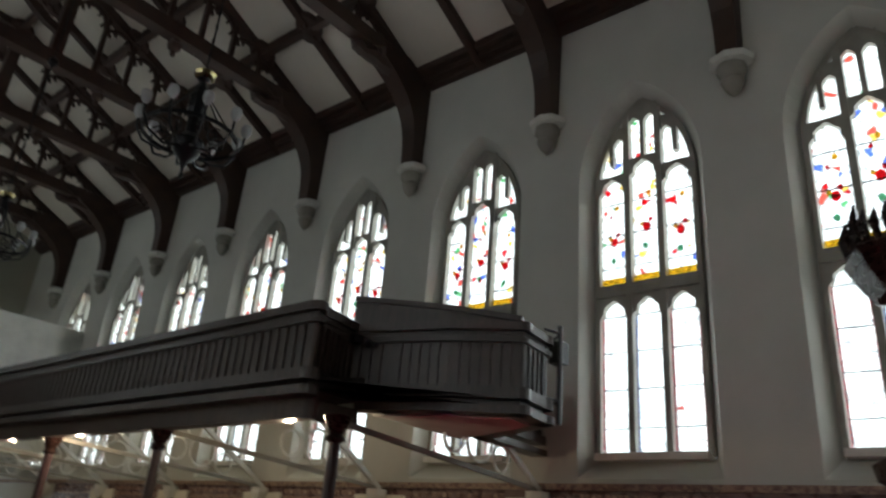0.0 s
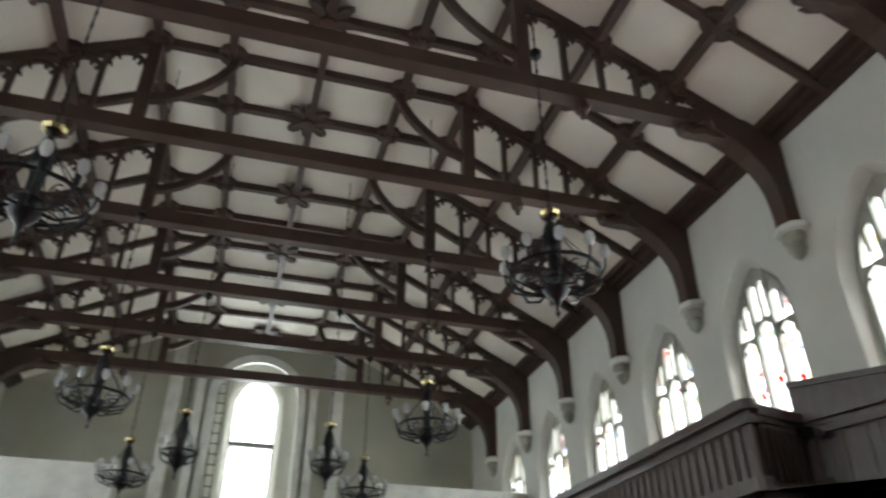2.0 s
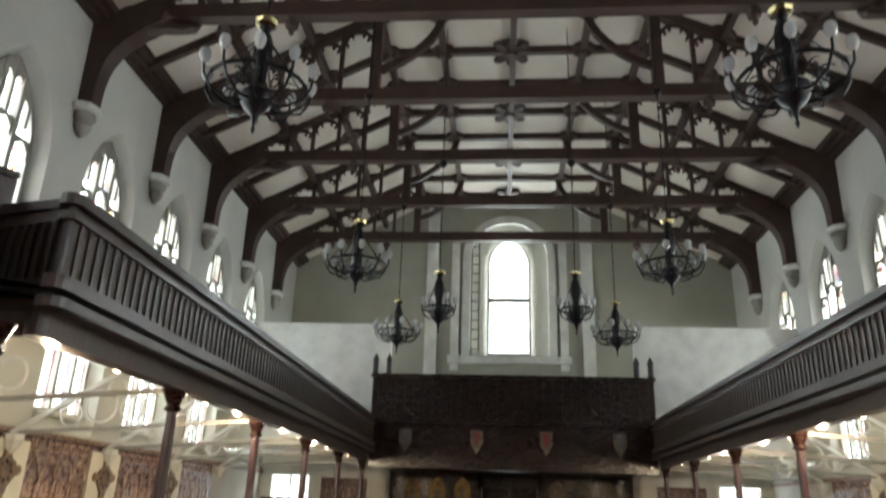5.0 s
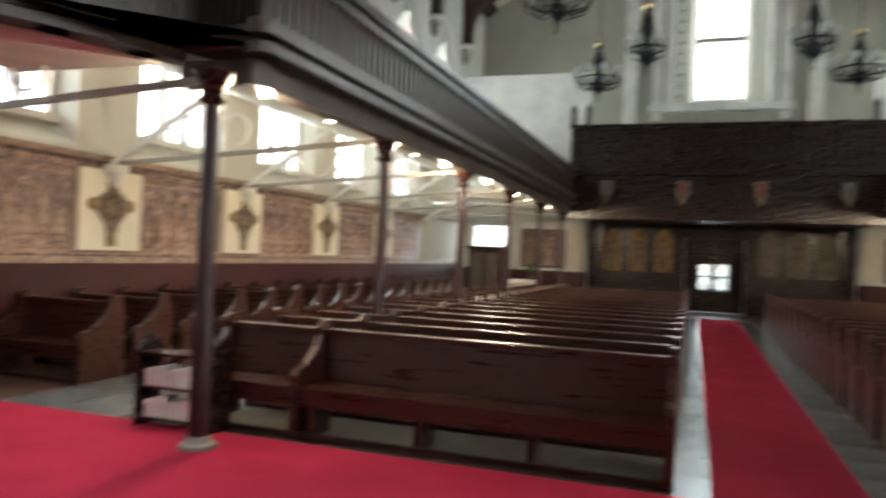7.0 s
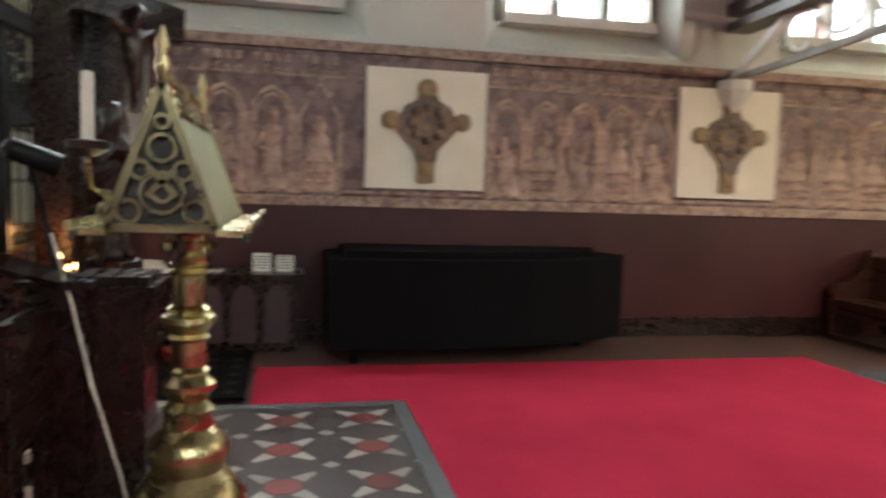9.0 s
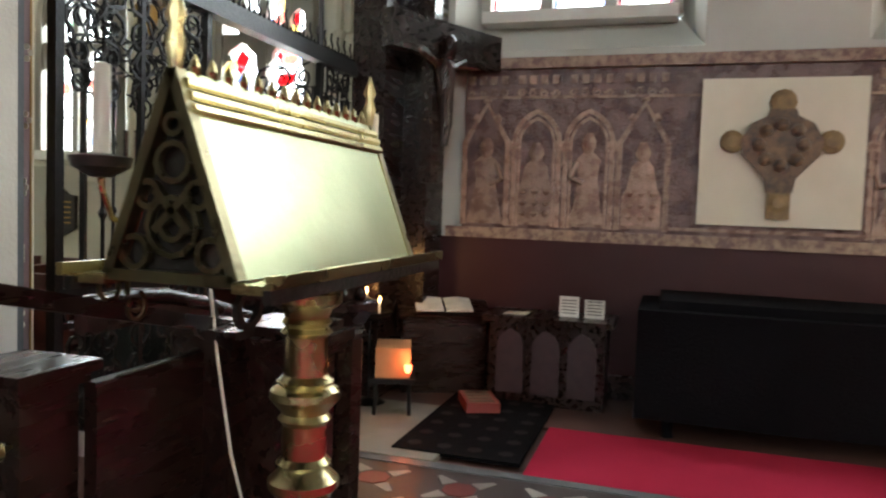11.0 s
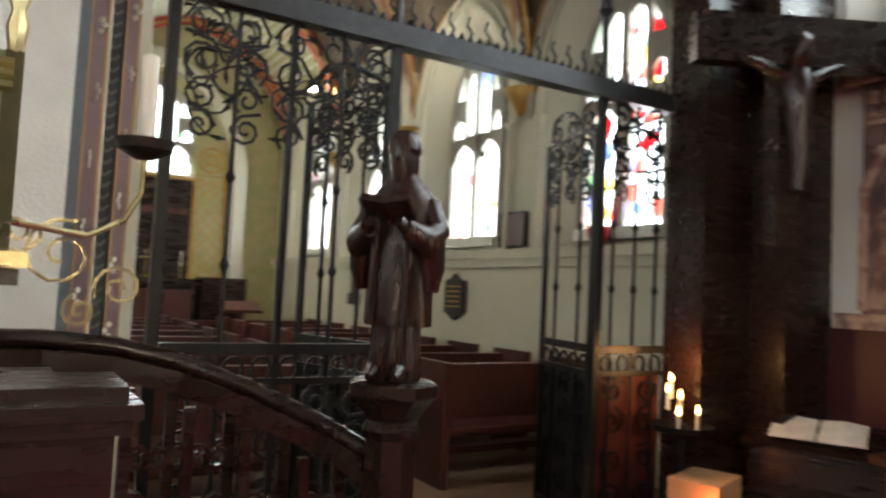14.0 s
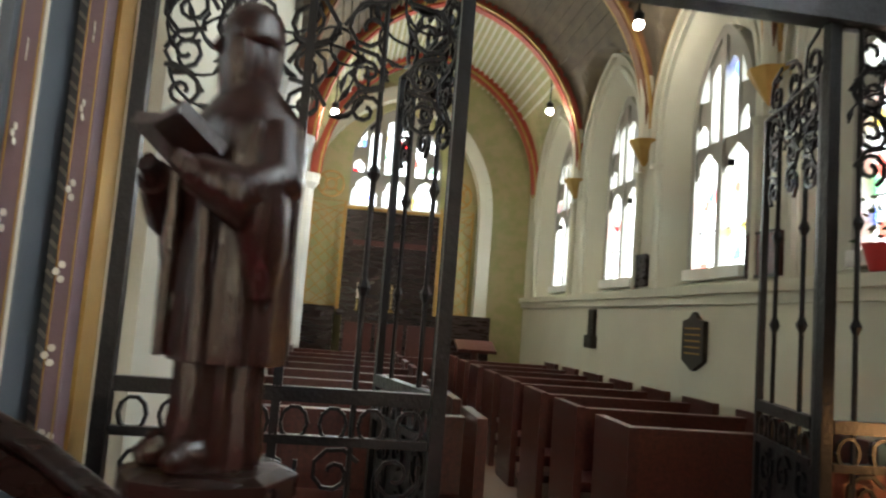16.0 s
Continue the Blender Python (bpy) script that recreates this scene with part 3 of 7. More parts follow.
# ---- roof trusses ----
truss = thing("roof_truss", "dark timber roof truss with curved braces and carved struts", "roof truss", "roof trusses")
bm = NB()
box(bm, -W + 0.3, W - 0.3, -0.16, 0.16, 12.1, 12.46)
part("tie_beam", bm, ROOFWOOD, truss, bevel=0.04)
for s in (-1, 1):
    bm = NB()
    box(bm, min(s * 3.62, s * 3.9), max(s * 3.62, s * 3.9), -0.14, 0.14, 12.4, 14.9)
    part("queen_post", bm, ROOFWOOD, truss, bevel=0.03)
    bm = NB()
    beam(bm, (s * (W - 0.2), 0, 12.24), (s * 3.75, 0, 14.78), 0.24, 0.26)
    part("principal_rafter", bm, ROOFWOOD, truss)
    posts = (3.9, 4.72, 5.54, 6.36, 7.18, 7.95)

    def rafter_z(x):
        return 12.1 + (W - 0.2 - x) / (W - 3.95) * 2.54
    for x in posts[1:-1]:
        bm = NB()
        box(bm, s * x - 0.055, s * x + 0.055, -0.06, 0.06, 12.4, rafter_z(x) + 0.05)
        lathe(bm, [(0.08, 12.44), (0.1, 12.5), (0.07, 12.58)], 6, s * x, 0)
        part("strut", bm, ROOFWOOD, truss)
    for xa, xb in zip(posts, posts[1:]):
        bm = NB()
        xm, w = (xa + xb) / 2, (xb - xa) / 2
        drop = min(0.55, (rafter_z(xb) - 12.46) * 0.8)
        for e, xe in ((-1, xa), (1, xb)):
            base = rafter_z(xe) - drop
            pts = [(s * (xm + e * w * math.cos(i / 6 * math.pi / 2) ** 0.8), 0, base + (rafter_z(xm) - 0.04 - base) * math.sin(i / 6 * math.pi / 2)) for i in range(7)]
            path(bm, pts, 0.08, 0.09, (0, 1, 0))
            for i in (2, 4):
                p = Vector(pts[i])
                path(bm, [p, p + Vector((-s * e * 0.07, 0, -0.05)), p + Vector((-s * e * 0.1, 0, -0.13))], 0.06, 0.07, (0, 1, 0))
        part("cusped_arch", bm, ROOFWOOD, truss)
    bm = NB()
    lathe(bm, [(0.02, 11.66), (0.07, 11.72), (0.05, 11.8), (0.14, 11.86), (0.17, 11.98), (0.1, 12.04), (0.13, 12.12)], 8, s * 5.0, 0)
    part("carved_pendant", bm, ROOFWOOD, truss, "carved foliate pendant", smooth=True)
    bm = NB()
    pts = [(s * (3.68 - 1.7 * math.sin(i / 8 * math.pi / 2)), 0, 13.1 + 1.75 * (1 - math.cos(i / 8 * math.pi / 2)) ** 0.7) for i in range(9)]
    path(bm, pts, 0.18, 0.2)
    part("curved_brace", bm, ROOFWOOD, truss)
    # wall piece curving from the corbel out to the tie beam
    bm = NB()
    outer = [(s * (W - 0.34 - 1.75 * (i / 9) ** 3.2), 9.9 + 2.3 * (i / 9) ** 0.9) for i in range(10)]
    rows_ = []
    for i, p in enumerate(outer):
        t = 0.17 + 0.06 * i / 9
        rows_.append([bm.verts.new(q) for q in ((p[0], -t, p[1]), (p[0], t, p[1]), (s * W, t, p[1]), (s * W, -t, p[1]))])
    for p, q in zip(rows_, rows_[1:]):
        for k in range(4):
            bm.faces.new((p[k], p[(k + 1) % 4], q[(k + 1) % 4], q[k]))
    bm.faces.new(rows_[0][::-1])
    bm.faces.new(rows_[-1])
    part("wall_post", bm, ROOFWOOD, truss, "dark curved wall post")
    bm = NB()
    tube(bm, [(s * 8.6, 0, 11.95), (s * 8.2, 0, 11.98), (s * 7.95, 0, 11.93), (s * 7.7, 0, 11.98), (s * 7.45, 0, 11.9), (s * 7.25, 0, 11.94), (s * 7.1, 0, 11.98)], [0.2, 0.22, 0.14, 0.2, 0.13, 0.15, 0.04], 8)
    for e in (-1, 1):
        tube(bm, [(s * 7.95, e * 0.12, 12.0), (s * 7.75, e * 0.3, 12.1), (s * 7.5, e * 0.26, 11.98)], [0.08, 0.07, 0.02], 6)
    part("carved_bracket", bm, ROOFWOOD, truss, "carved timber bracket")
truss.matrix_basis = pose(0, yc(0), 0)
for k in range(1, 8):
    copy_thing(truss, pose(0, yc(k), 0))

corbel = thing("corbel", "pale carved stone corbel under a roof truss", "corbel", "roof corbels")
bm = NB()
lathe(bm, [(0.2, 9.72), (0.36, 9.76), (0.38, 9.86), (0.3, 9.92)], 8, 0, 0, 0.9)
part("abacus", bm, WHITESTONE, corbel)
bm = NB()
lathe(bm, [(0.02, 9.15), (0.12, 9.25), (0.2, 9.42), (0.17, 9.5), (0.25, 9.6), (0.24, 9.73)], 10, -0.02, 0, 0.9)
part("carved_head", bm, STONE, corbel, smooth=True)
corbel.matrix_basis = pose(W - 0.12, yc(0), 0)
for k in range(0, 8):
    for s in (1, -1):
        if (k, s) != (0, 1):
            copy_thing(corbel, pose(s * (W - 0.12), yc(k), 0, 0, 0, 0 if s > 0 else 180))

boss = thing("ceiling_boss", "large dark carved flower boss on the ceiling", "boss", "ceiling bosses")
bm = NB()
lathe(bm, [(0.03, -0.46), (0.17, -0.44), (0.21, -0.32), (0.18, -0.22)], 10)
part("boss_centre", bm, ROOFWOOD, boss, smooth=True)
for i in range(8):
    a = i * math.pi / 4
    bm = NB()
    lathe(bm, [(0.05, -0.32), (0.14, -0.36), (0.19, -0.27), (0.1, -0.18)], 8, 0.42, 0, 1.6, 0.85)
    bmesh.ops.transform(bm, matrix=pose(0, 0, 0, 0, 0, math.degrees(a)), verts=bm.verts)
    part("petal", bm, ROOFWOOD, boss, smooth=True)
boss.matrix_basis = pose(-0.06, yc(0.5), FZ + 0.13)
for k in range(-1, 8):
    if k:
        copy_thing(boss, pose(-0.06, yc(k + 0.5) if k < 7 else 29.6, FZ + 0.13))

# ---- side galleries ----
GF, GE = 4.5, 6.85      # front line and east end
for s in (-1, 1):
    gal = thing("side_gallery", "dark wooden side gallery with slatted front and moulded rail", "gallery", "side galleries")
    front = [(GF, 24.47), (GF, GE), (5.4, 7.15), (5.62, 6.6), (5.86, 5.85), (6.28, 5.05), (6.9, 5.12), (7.65, 6.6), (W, 6.8)]
    front = [(s * x, y) for x, y in front]
    bm = NB()
    prism(bm, [(s * (GF + 0.1), 3.6), (s * W, 4.9), (s * W, 5.0), (s * (GF + 0.1), 3.72)], 1, 6.9, 24.4)
    prism(bm, front[1:-1], 2, 3.62, 3.72)
    part("gallery_floor", bm, GALWOOD, gal)
    bm = NB()
    prism(bm, [(s * (GF + 0.3), 3.36), (s * W, 4.75), (s * W, 4.83), (s * (GF + 0.3), 3.44)], 1, 6.95, 24.4)
    part("soffit", bm, CANVAS, gal, "cream boarded gallery soffit")
    bm = NB()
    prism(bm, [(s * 5.66, 6.9), (s * 5.95, 5.95), (s * 6.35, 5.22), (s * 6.84, 5.27), (s * 7.55, 6.9)], 2, 3.5, 3.6)
    part("oriel_soffit", bm, WHITESTONE, gal, "white underside of the projecting bay")
    for nm, w, z0, z1, off in (("parapet", 0.08, 3.72, 4.55, 0.0), ("top_rail", 0.24, 4.55, 4.66, 0.0), ("moulding", 0.2, 4.4, 4.46, 0.0), ("base_moulding", 0.26, 3.7, 3.84, 0.0), ("lower_fascia", 0.3, 3.52, 3.62, 0.02), ("inner_fascia", 0.2, 3.28, 3.52, 0.14)):
        bm = NB()
        pts = front if nm != "inner_fascia" else [(s * (GF + 0.18), 24.4), (s * (GF + 0.18), 6.98), (s * (GF + 0.9), 6.98)]
        path(bm, [(x, y, (z0 + z1) / 2) for x, y in pts], w, z1 - z0)
        for x, y in pts[1:-1]:
            lathe(bm, [(w / 2, z0), (w / 2, z1 - 0.002)], 12, x, y)
        part(nm, bm, GALWOOD, gal)
    # curved bay panel sweeping up to the long front
    bm = NB()
    sweep = [(*front[2], 5.0), (*front[3], 4.93), (*front[4], 4.82), (*front[5], 4.68)]
    cols_ = []
    for i, (x, y, zt) in enumerate(sweep):
        d = Vector((sweep[min(i + 1, 3)][0] - sweep[max(i - 1, 0)][0], sweep[min(i + 1, 3)][1] - sweep[max(i - 1, 0)][1], 0)).normalized()
        n = Vector((-d.y, d.x, 0)) * 0.045
        cols_.append([bm.verts.new((x + e * n.x, y + e * n.y, z)) for e, z in ((-1, 4.5), (1, 4.5), (1, zt), (-1, zt))])
    for p, q in zip(cols_, cols_[1:]):
        for k in range(4):
            bm.faces.new((p[k], p[(k + 1) % 4], q[(k + 1) % 4], q[k]))
    bm.faces.new(cols_[0][::-1])
    bm.faces.new(cols_[-1])
    path(bm, [(x, y, z + 0.02) for x, y, z in sweep], 0.16, 0.07)
    part("swept_panel", bm, GALWOOD, gal)
    # slats along the long front
    bm = NB()
    box(bm, -0.014, 0.014, -0.026, 0.026, 3.84, 4.36)
    lathe(bm, [(0.015, 4.3), (0.03, 4.34), (0.03, 4.4)], 6)
    slat_mesh = mesh_of(bm, "slat", GALWOOD)
    y = GE + 0.14
    while y < 24.4:
        o = new("slat", slat_mesh)
        o.parent, o.location = gal, (s * (GF - 0.048), y, 0)
        y += 0.17
    for (xa, ya), (xb, yb) in zip(front[1:], front[2:]):
        n = int(math.hypot(xb - xa, yb - ya) / 0.12)
        for i in range(1, n):
            o = new("slat", slat_mesh)
            f = i / n
            d = Vector((yb - ya, xa - xb, 0)).normalized() * 0.03 * s
            o.parent, o.location = gal, (xa + (xb - xa) * f + d.x, ya + (yb - ya) * f + d.y, 0)
            o.rotation_euler = (0, 0, math.atan2(yb - ya, xb - xa))
    # trussed brackets from post to wall
    for k in range(1, 7):
        br = thing("gallery_bracket", "pale painted timber bracket with pierced circles under the gallery", "bracket", "gallery brackets")
        y = yc(k)
        bm = NB()
        beam(bm, (s * PX, y, 3.3), (s * (W - 0.05), y, 2.98), 0.05, 0.07)
        part("tie", bm, STONE, br)
        bm = NB()
        beam(bm, (s * (W - 0.1), y, 2.98), (s * 7.5, y, 4.12), 0.07, 0.09)
        part("brace", bm, WHITESTONE, br)
        for cx, cz, r in ((7.75, 3.5, 0.3), (7.15, 3.48, 0.22), (8.3, 3.33, 0.2), (7.5, 3.85, 0.16)):
            bm = NB()
            path(bm, [(s * cx + r * math.cos(q * math.pi / 8), y, cz + r * math.sin(q * math.pi / 8)) for q in range(17)], 0.035, 0.035, (0, 1, 0))
            part("pierced_ring", bm, WHITESTONE, br)
        bm = NB()
        lathe(bm, [(0.02, 2.6), (0.12, 2.7), (0.2, 2.85), (0.2, 2.96)], 8, s * (W - 0.14), y)
        part("wall_corbel", bm, WHITESTONE, br)
    for k in range(1, 7):
        post = thing("gallery_post", "slender dark maroon iron post carrying the gallery", "post", "gallery posts")
        post.matrix_basis = pose(s * PX, yc(k) - (0.2 if k == 1 else 0), 0)
        bm = NB()
        lathe(bm, [(0.16, 0), (0.16, 0.05), (0.11, 0.07), (0.1, 0.12)], 12)
        part("base", bm, STONE, post, "worn stone base")
        bm = NB()
        lathe(bm, [(0.09, 0.1), (0.09, 1.0), (0.08, 1.05), (0.07, 3.0)], 14)
        part("shaft", bm, POSTIRON, post, smooth=True)
        bm = NB()
        lathe(bm, [(0.075, 3.0), (0.12, 3.04), (0.085, 3.1), (0.16, 3.26), (0.18, 3.3)], 12)
        part("capital", bm, DARKWOOD, post, smooth=True)
    for i in range(12):
        y = 7.6 + i * 1.4
        o = thing("downlight", "small lit downlight under the gallery edge", "lamp", "gallery downlights", m=pose(s * (GF + 0.42), y, 3.36))
        bm = NB()
        lathe(bm, [(0.07, -0.03), (0.07, 0.0)], 10)
        part("rim", bm, BRASS, o)
        bm = NB()
        lathe(bm, [(0.02, -0.05), (0.055, -0.035)], 10)
        part("bulb", bm, LAMPGLOW, o)
        if i % 2 == 0:
            small_lamp(s * (GF + 0.42), y, 3.24, 95, (1, 0.8, 0.55), 0.05)

# west gallery
wg = thing("west_gallery", "dark panelled west gallery front spanning the nave", "gallery")
bm = NB()
box(bm, -4.55, 4.55, 24.4, 24.55, 4.6, 5.95)
part("parapet", bm, DARKWOOD, wg)
bm = NB()
box(bm, -4.6, 4.6, 24.3, 24.65, 5.95, 6.06)
part("top_rail", bm, DARKWOOD, wg, bevel=0.02)
bm = NB()
box(bm, -4.6, 4.6, 24.3, 24.6, 4.5, 4.62)
part("moulding", bm, DARKWOOD, wg, bevel=0.02)
bm = NB()
box(bm, -4.55, 4.55, 24.45, 24.6, 3.1, 4.5)
part("lower_front", bm, DARKWOOD, wg)
bm = NB()
box(bm, -4.5, 4.5, 24.6, YW, 3.2, 3.4)
part("deck", bm, DARKWOOD, wg)
for i in range(30):
    bm = NB()
    x = -4.4 + i * 8.8 / 29
    box(bm, x - 0.04, x + 0.04, 24.35, 24.4, 4.65, 5.9)
    part("baluster", bm, DARKWOOD, wg)
for x in (-4.5, -4.05, 4.05, 4.5):
    bm = NB()
    lathe(bm, [(0.09, 6.06), (0.09, 6.5), (0.12, 6.52), (0.02, 6.75)], 8, x, 24.48)
    part("finial", bm, DARKWOOD, wg)
for x, c in ((-3.4, GREYSTONE), (-1.1, TILERED), (1.1, TILERED), (3.4, GREYSTONE)):
    o = thing("shield", "small painted shield hung on the west gallery front", "shield", "gallery shields")
    bm = NB()
    prism(bm, [(x - 0.2, 4.3), (x + 0.2, 4.3), (x + 0.2, 3.9), (x, 3.55), (x - 0.2, 3.9)], 1, 24.38, 24.43)
    part("field", bm, PAINTGREY, o)
    bm = NB()
    prism(bm, [(x - 0.1, 4.25), (x + 0.1, 4.25), (x + 0.1, 3.95), (x, 3.8), (x - 0.1, 3.95)], 1, 24.36, 24.385)
    part("charge", bm, c, o)

# screen and doors under the west gallery
bm = NB()
box(bm, -4.5, -1.05, 29.0, 29.15, 0, 3.2)
box(bm, 1.05, 4.5, 29.0, 29.15, 0, 3.2)
box(bm, -1.2, 1.2, 29.0, 29.15, 2.7, 3.2)
setting("wall_vestibule_screen", bm, DARKWOOD, "dark wooden vestibule screen", "wall")
for x in (-3.6, -2.7, -1.75, 1.75, 2.7, 3.6):
    o = thing("painted_panel", "tall golden painted panel set in the dark screen", "painting", "vestibule panels")
    bm = NB()
    a = [(x + u, z) for u, z in [(-0.33, 1.4)] + arch(0.33, 2.6, 0.45, 5) + [(0.33, 1.4)]]
    prism(bm, a, 1, 28.96, 29.0)
    part("board", bm, PAINTGOLD if x < 0 else PAINTGREY, o)
    bm = NB()
    path(bm, [(p[0], 28.95, p[1]) for p in a + a[:1]], 0.06, 0.06, (0, 1, 0))
    part("frame", bm, DARKWOOD, o)
    bm = NB()
    lathe(bm, [(0.14, 1.55), (0.11, 2.0), (0.15, 2.3), (0.05, 2.4), (0.08, 2.52), (0.02, 2.62)], 10, x, 28.95, 1, 0.2)
    part("painted_shape", bm, PAINTGREY, o)
for s in (-1, 1):
    d = thing("door_%d" % (1 if s < 0 else 2), "dark west door leaf with a bright rounded glass light", "door", "west doors", "structure")
    x0, x1 = sorted((s * 0.002, s * 1.04))
    bm = NB()
    box(bm, x0, x1, 30.3, 30.36, 0, 0.85)
    box(bm, x0, x1, 30.3, 30.36, 1.8, 3.1)
    xa, xb = sorted((s * 0.1, s * 0.52))
    box(bm, min(s * 0.002, s * 0.1), max(s * 0.002, s * 0.1), 30.3, 30.36, 0.85, 1.8)
    box(bm, min(s * 0.1, s * 0.52), max(s * 0.1, s * 0.52), 30.302, 30.358, 1.31, 1.36)
    box(bm, min(s * 0.52, s * 1.04), max(s * 0.52, s * 1.04), 30.3, 30.36, 0.85, 1.8)
    part("leaf", bm, DARKWOOD, d)
    bm = NB()
    cxp = s * 0.31
    prism(bm, [(xa, 0.85), (xb, 0.85), (xb, 1.64), (cxp + 0.12, 1.77), (cxp, 1.8), (cxp - 0.12, 1.77), (xa, 1.64)], 1, 30.32, 30.33)
    part("pane", bm, CLEAR, d)
    bm = NB()
    lathe(bm, [(0.03, 1.0), (0.03, 1.2)], 8, s * 0.06, 30.26)
    part("handle", bm, BRASS, d)

# aisle ends under the galleries: back wall with a bright window, dado, relief panel and white plaque
for s, nm, xc, hc in ((-1, "south", -7.25, 2.1), (1, "north", 7.6, 1.85)):
    bm = NB()
    wx0, wx1 = sorted((s * 7.5, s * 9.1))
    for x0, x1, z0, z1 in ((min(s * 4.5, s * 7.5), max(s * 4.5, s * 7.5), 0, 3.7), (min(s * 9.1, s * W), max(s * 9.1, s * W), 0, 3.7), (wx0, wx1, 0, 1.5), (wx0, wx1, 2.95, 3.7)):
        box(bm, x0, x1, 29.0, 29.15, z0, z1)
    setting("wall_aisle_end_" + nm, bm, WHITESTONE, "white plastered wall at the end of the aisle", "wall")
    bm = NB()
    box(bm, min(s * 4.5, s * W), max(s * 4.5, s * W), 24.45, 29.15, 3.7, 3.85)
    setting("ceiling_aisle_" + nm, bm, CANVAS, "cream ceiling over the end of the aisle", "ceiling")
    bm = NB()
    box(bm, min(s * 4.56, s * W), max(s * 4.56, s * W), 28.95, 29.0, 0, 1.3)
    setting("dado_aisle_end_" + nm, bm, MAROON, "deep maroon painted dado at the aisle end", "dado")
    wn = thing("window_aisle_end_" + nm, "bright plain window at the end of the aisle", "window", "aisle end windows", "structure")
    for nm2, x0, x1, z0, z1 in (("jamb", wx0, wx0 + 0.08, 1.5, 2.95), ("jamb", wx1 - 0.08, wx1, 1.5, 2.95), ("mullion", (wx0 + wx1) / 2 - 0.03, (wx0 + wx1) / 2 + 0.03, 1.5, 2.95), ("sill", wx0, wx1, 1.44, 1.5)):
        bm = NB()
        box(bm, x0, x1, 28.98, 29.08, z0, z1)
        part(nm2, bm, WHITESTONE, wn)
    bm = NB()
    box(bm, wx0 + 0.08, wx1 - 0.08, 29.1, 29.11, 1.5, 2.95)
    part("pane", bm, CLEAR, wn)
    rp = thing("relief_panel", "tiled relief panel on the aisle end wall", "relief", "aisle end reliefs")
    bm = NB()
    box(bm, min(s * 5.35, s * 7.1), max(s * 5.35, s * 7.1), 28.96, 29.0, 1.4, 2.9)
    part("ground", bm, FRIEZE, rp)
    for i in range(4):
        bm = NB()
        x = s * (5.58 + i * 0.43)
        lathe(bm, [(0.15, 1.5), (0.12, 1.9), (0.15, 2.25), (0.06, 2.36), (0.08, 2.5), (0.02, 2.6)], 8, x, 28.95, 1, 0.25)
        path(bm, [(x + u, 28.95, z) for u, z in [(-0.2, 1.45)] + arch(0.2, 2.4, 0.3, 4) + [(0.2, 1.45)]], 0.03, 0.03, (0, 1, 0))
        part("relief_figure", bm, RELIEF, rp)
    o = thing("end_plaque", "plain white plaque beside the relief panel", "plaque", "aisle end plaques")
    bm = NB()
    box(bm, min(s * 4.62, s * 5.25), max(s * 4.62, s * 5.25), 28.94, 29.0, 1.45, 2.9)
    part("slab", bm, PANELWHITE, o, bevel=0.012)
    o = thing("confessional", "dark wooden confessional at the end of the aisle", "confessional", "confessionals", m=pose(xc, 24.8, 0))
    bm = NB()
    box(bm, -0.56, 0.56, -0.5, 0.5, 0.08, hc - 0.1)
    part("body", bm, DARKWOOD, o, bevel=0.02)
    bm = NB()
    box(bm, -0.62, 0.62, -0.56, 0.56, hc - 0.1, hc)
    part("cornice", bm, DARKWOOD, o, bevel=0.03)
    bm = NB()
    box(bm, -0.6, 0.6, -0.54, 0.54, -0.02, 0.08)
    part("plinth", bm, DARKWOOD, o)
    for dx in (-0.27, 0.27):
        bm = NB()
        box(bm, dx - 0.23, dx + 0.23, -0.53, -0.5, 0.25, hc - 0.22)
        part("door", bm, GALWOOD, o)
o = thing("side_altar", "small altar under a white cloth beside the confessional", "altar", m=pose(-6.1, 24.9, 0))
bm = NB()
box(bm, -0.5, 0.5, -0.35, 0.35, -0.02, 1.0)
part("body", bm, DARKWOOD, o)
bm = NB()
box(bm, -0.54, 0.54, -0.39, 0.39, 1.0, 1.03)
box(bm, -0.54, 0.54, -0.39, -0.365, 0.62, 1.0)
part("cloth", bm, PAPER, o)
o = thing("altar_flowers", "dark vase with a pale flower spray on the altar", "flowers", m=pose(-5.8, 24.8, 1.03))
bm = NB()
lathe(bm, [(0.06, 0), (0.09, 0.08), (0.04, 0.2), (0.06, 0.24)], 10)
part("vase", bm, BRONZE, o, smooth=True)
random.seed(12)
bm = NB()
for i in range(26):
    a, r = random.random() * 6.28, 0.2 * random.random()
    tube(bm, [(0, 0, 0.2), (r * 0.6 * math.cos(a), r * 0.6 * math.sin(a), 0.36), (r * math.cos(a), r * math.sin(a), 0.3 + 0.3 * random.random())], [0.006, 0.008, 0.03], 5)
part("spray", bm, LEAF, o)

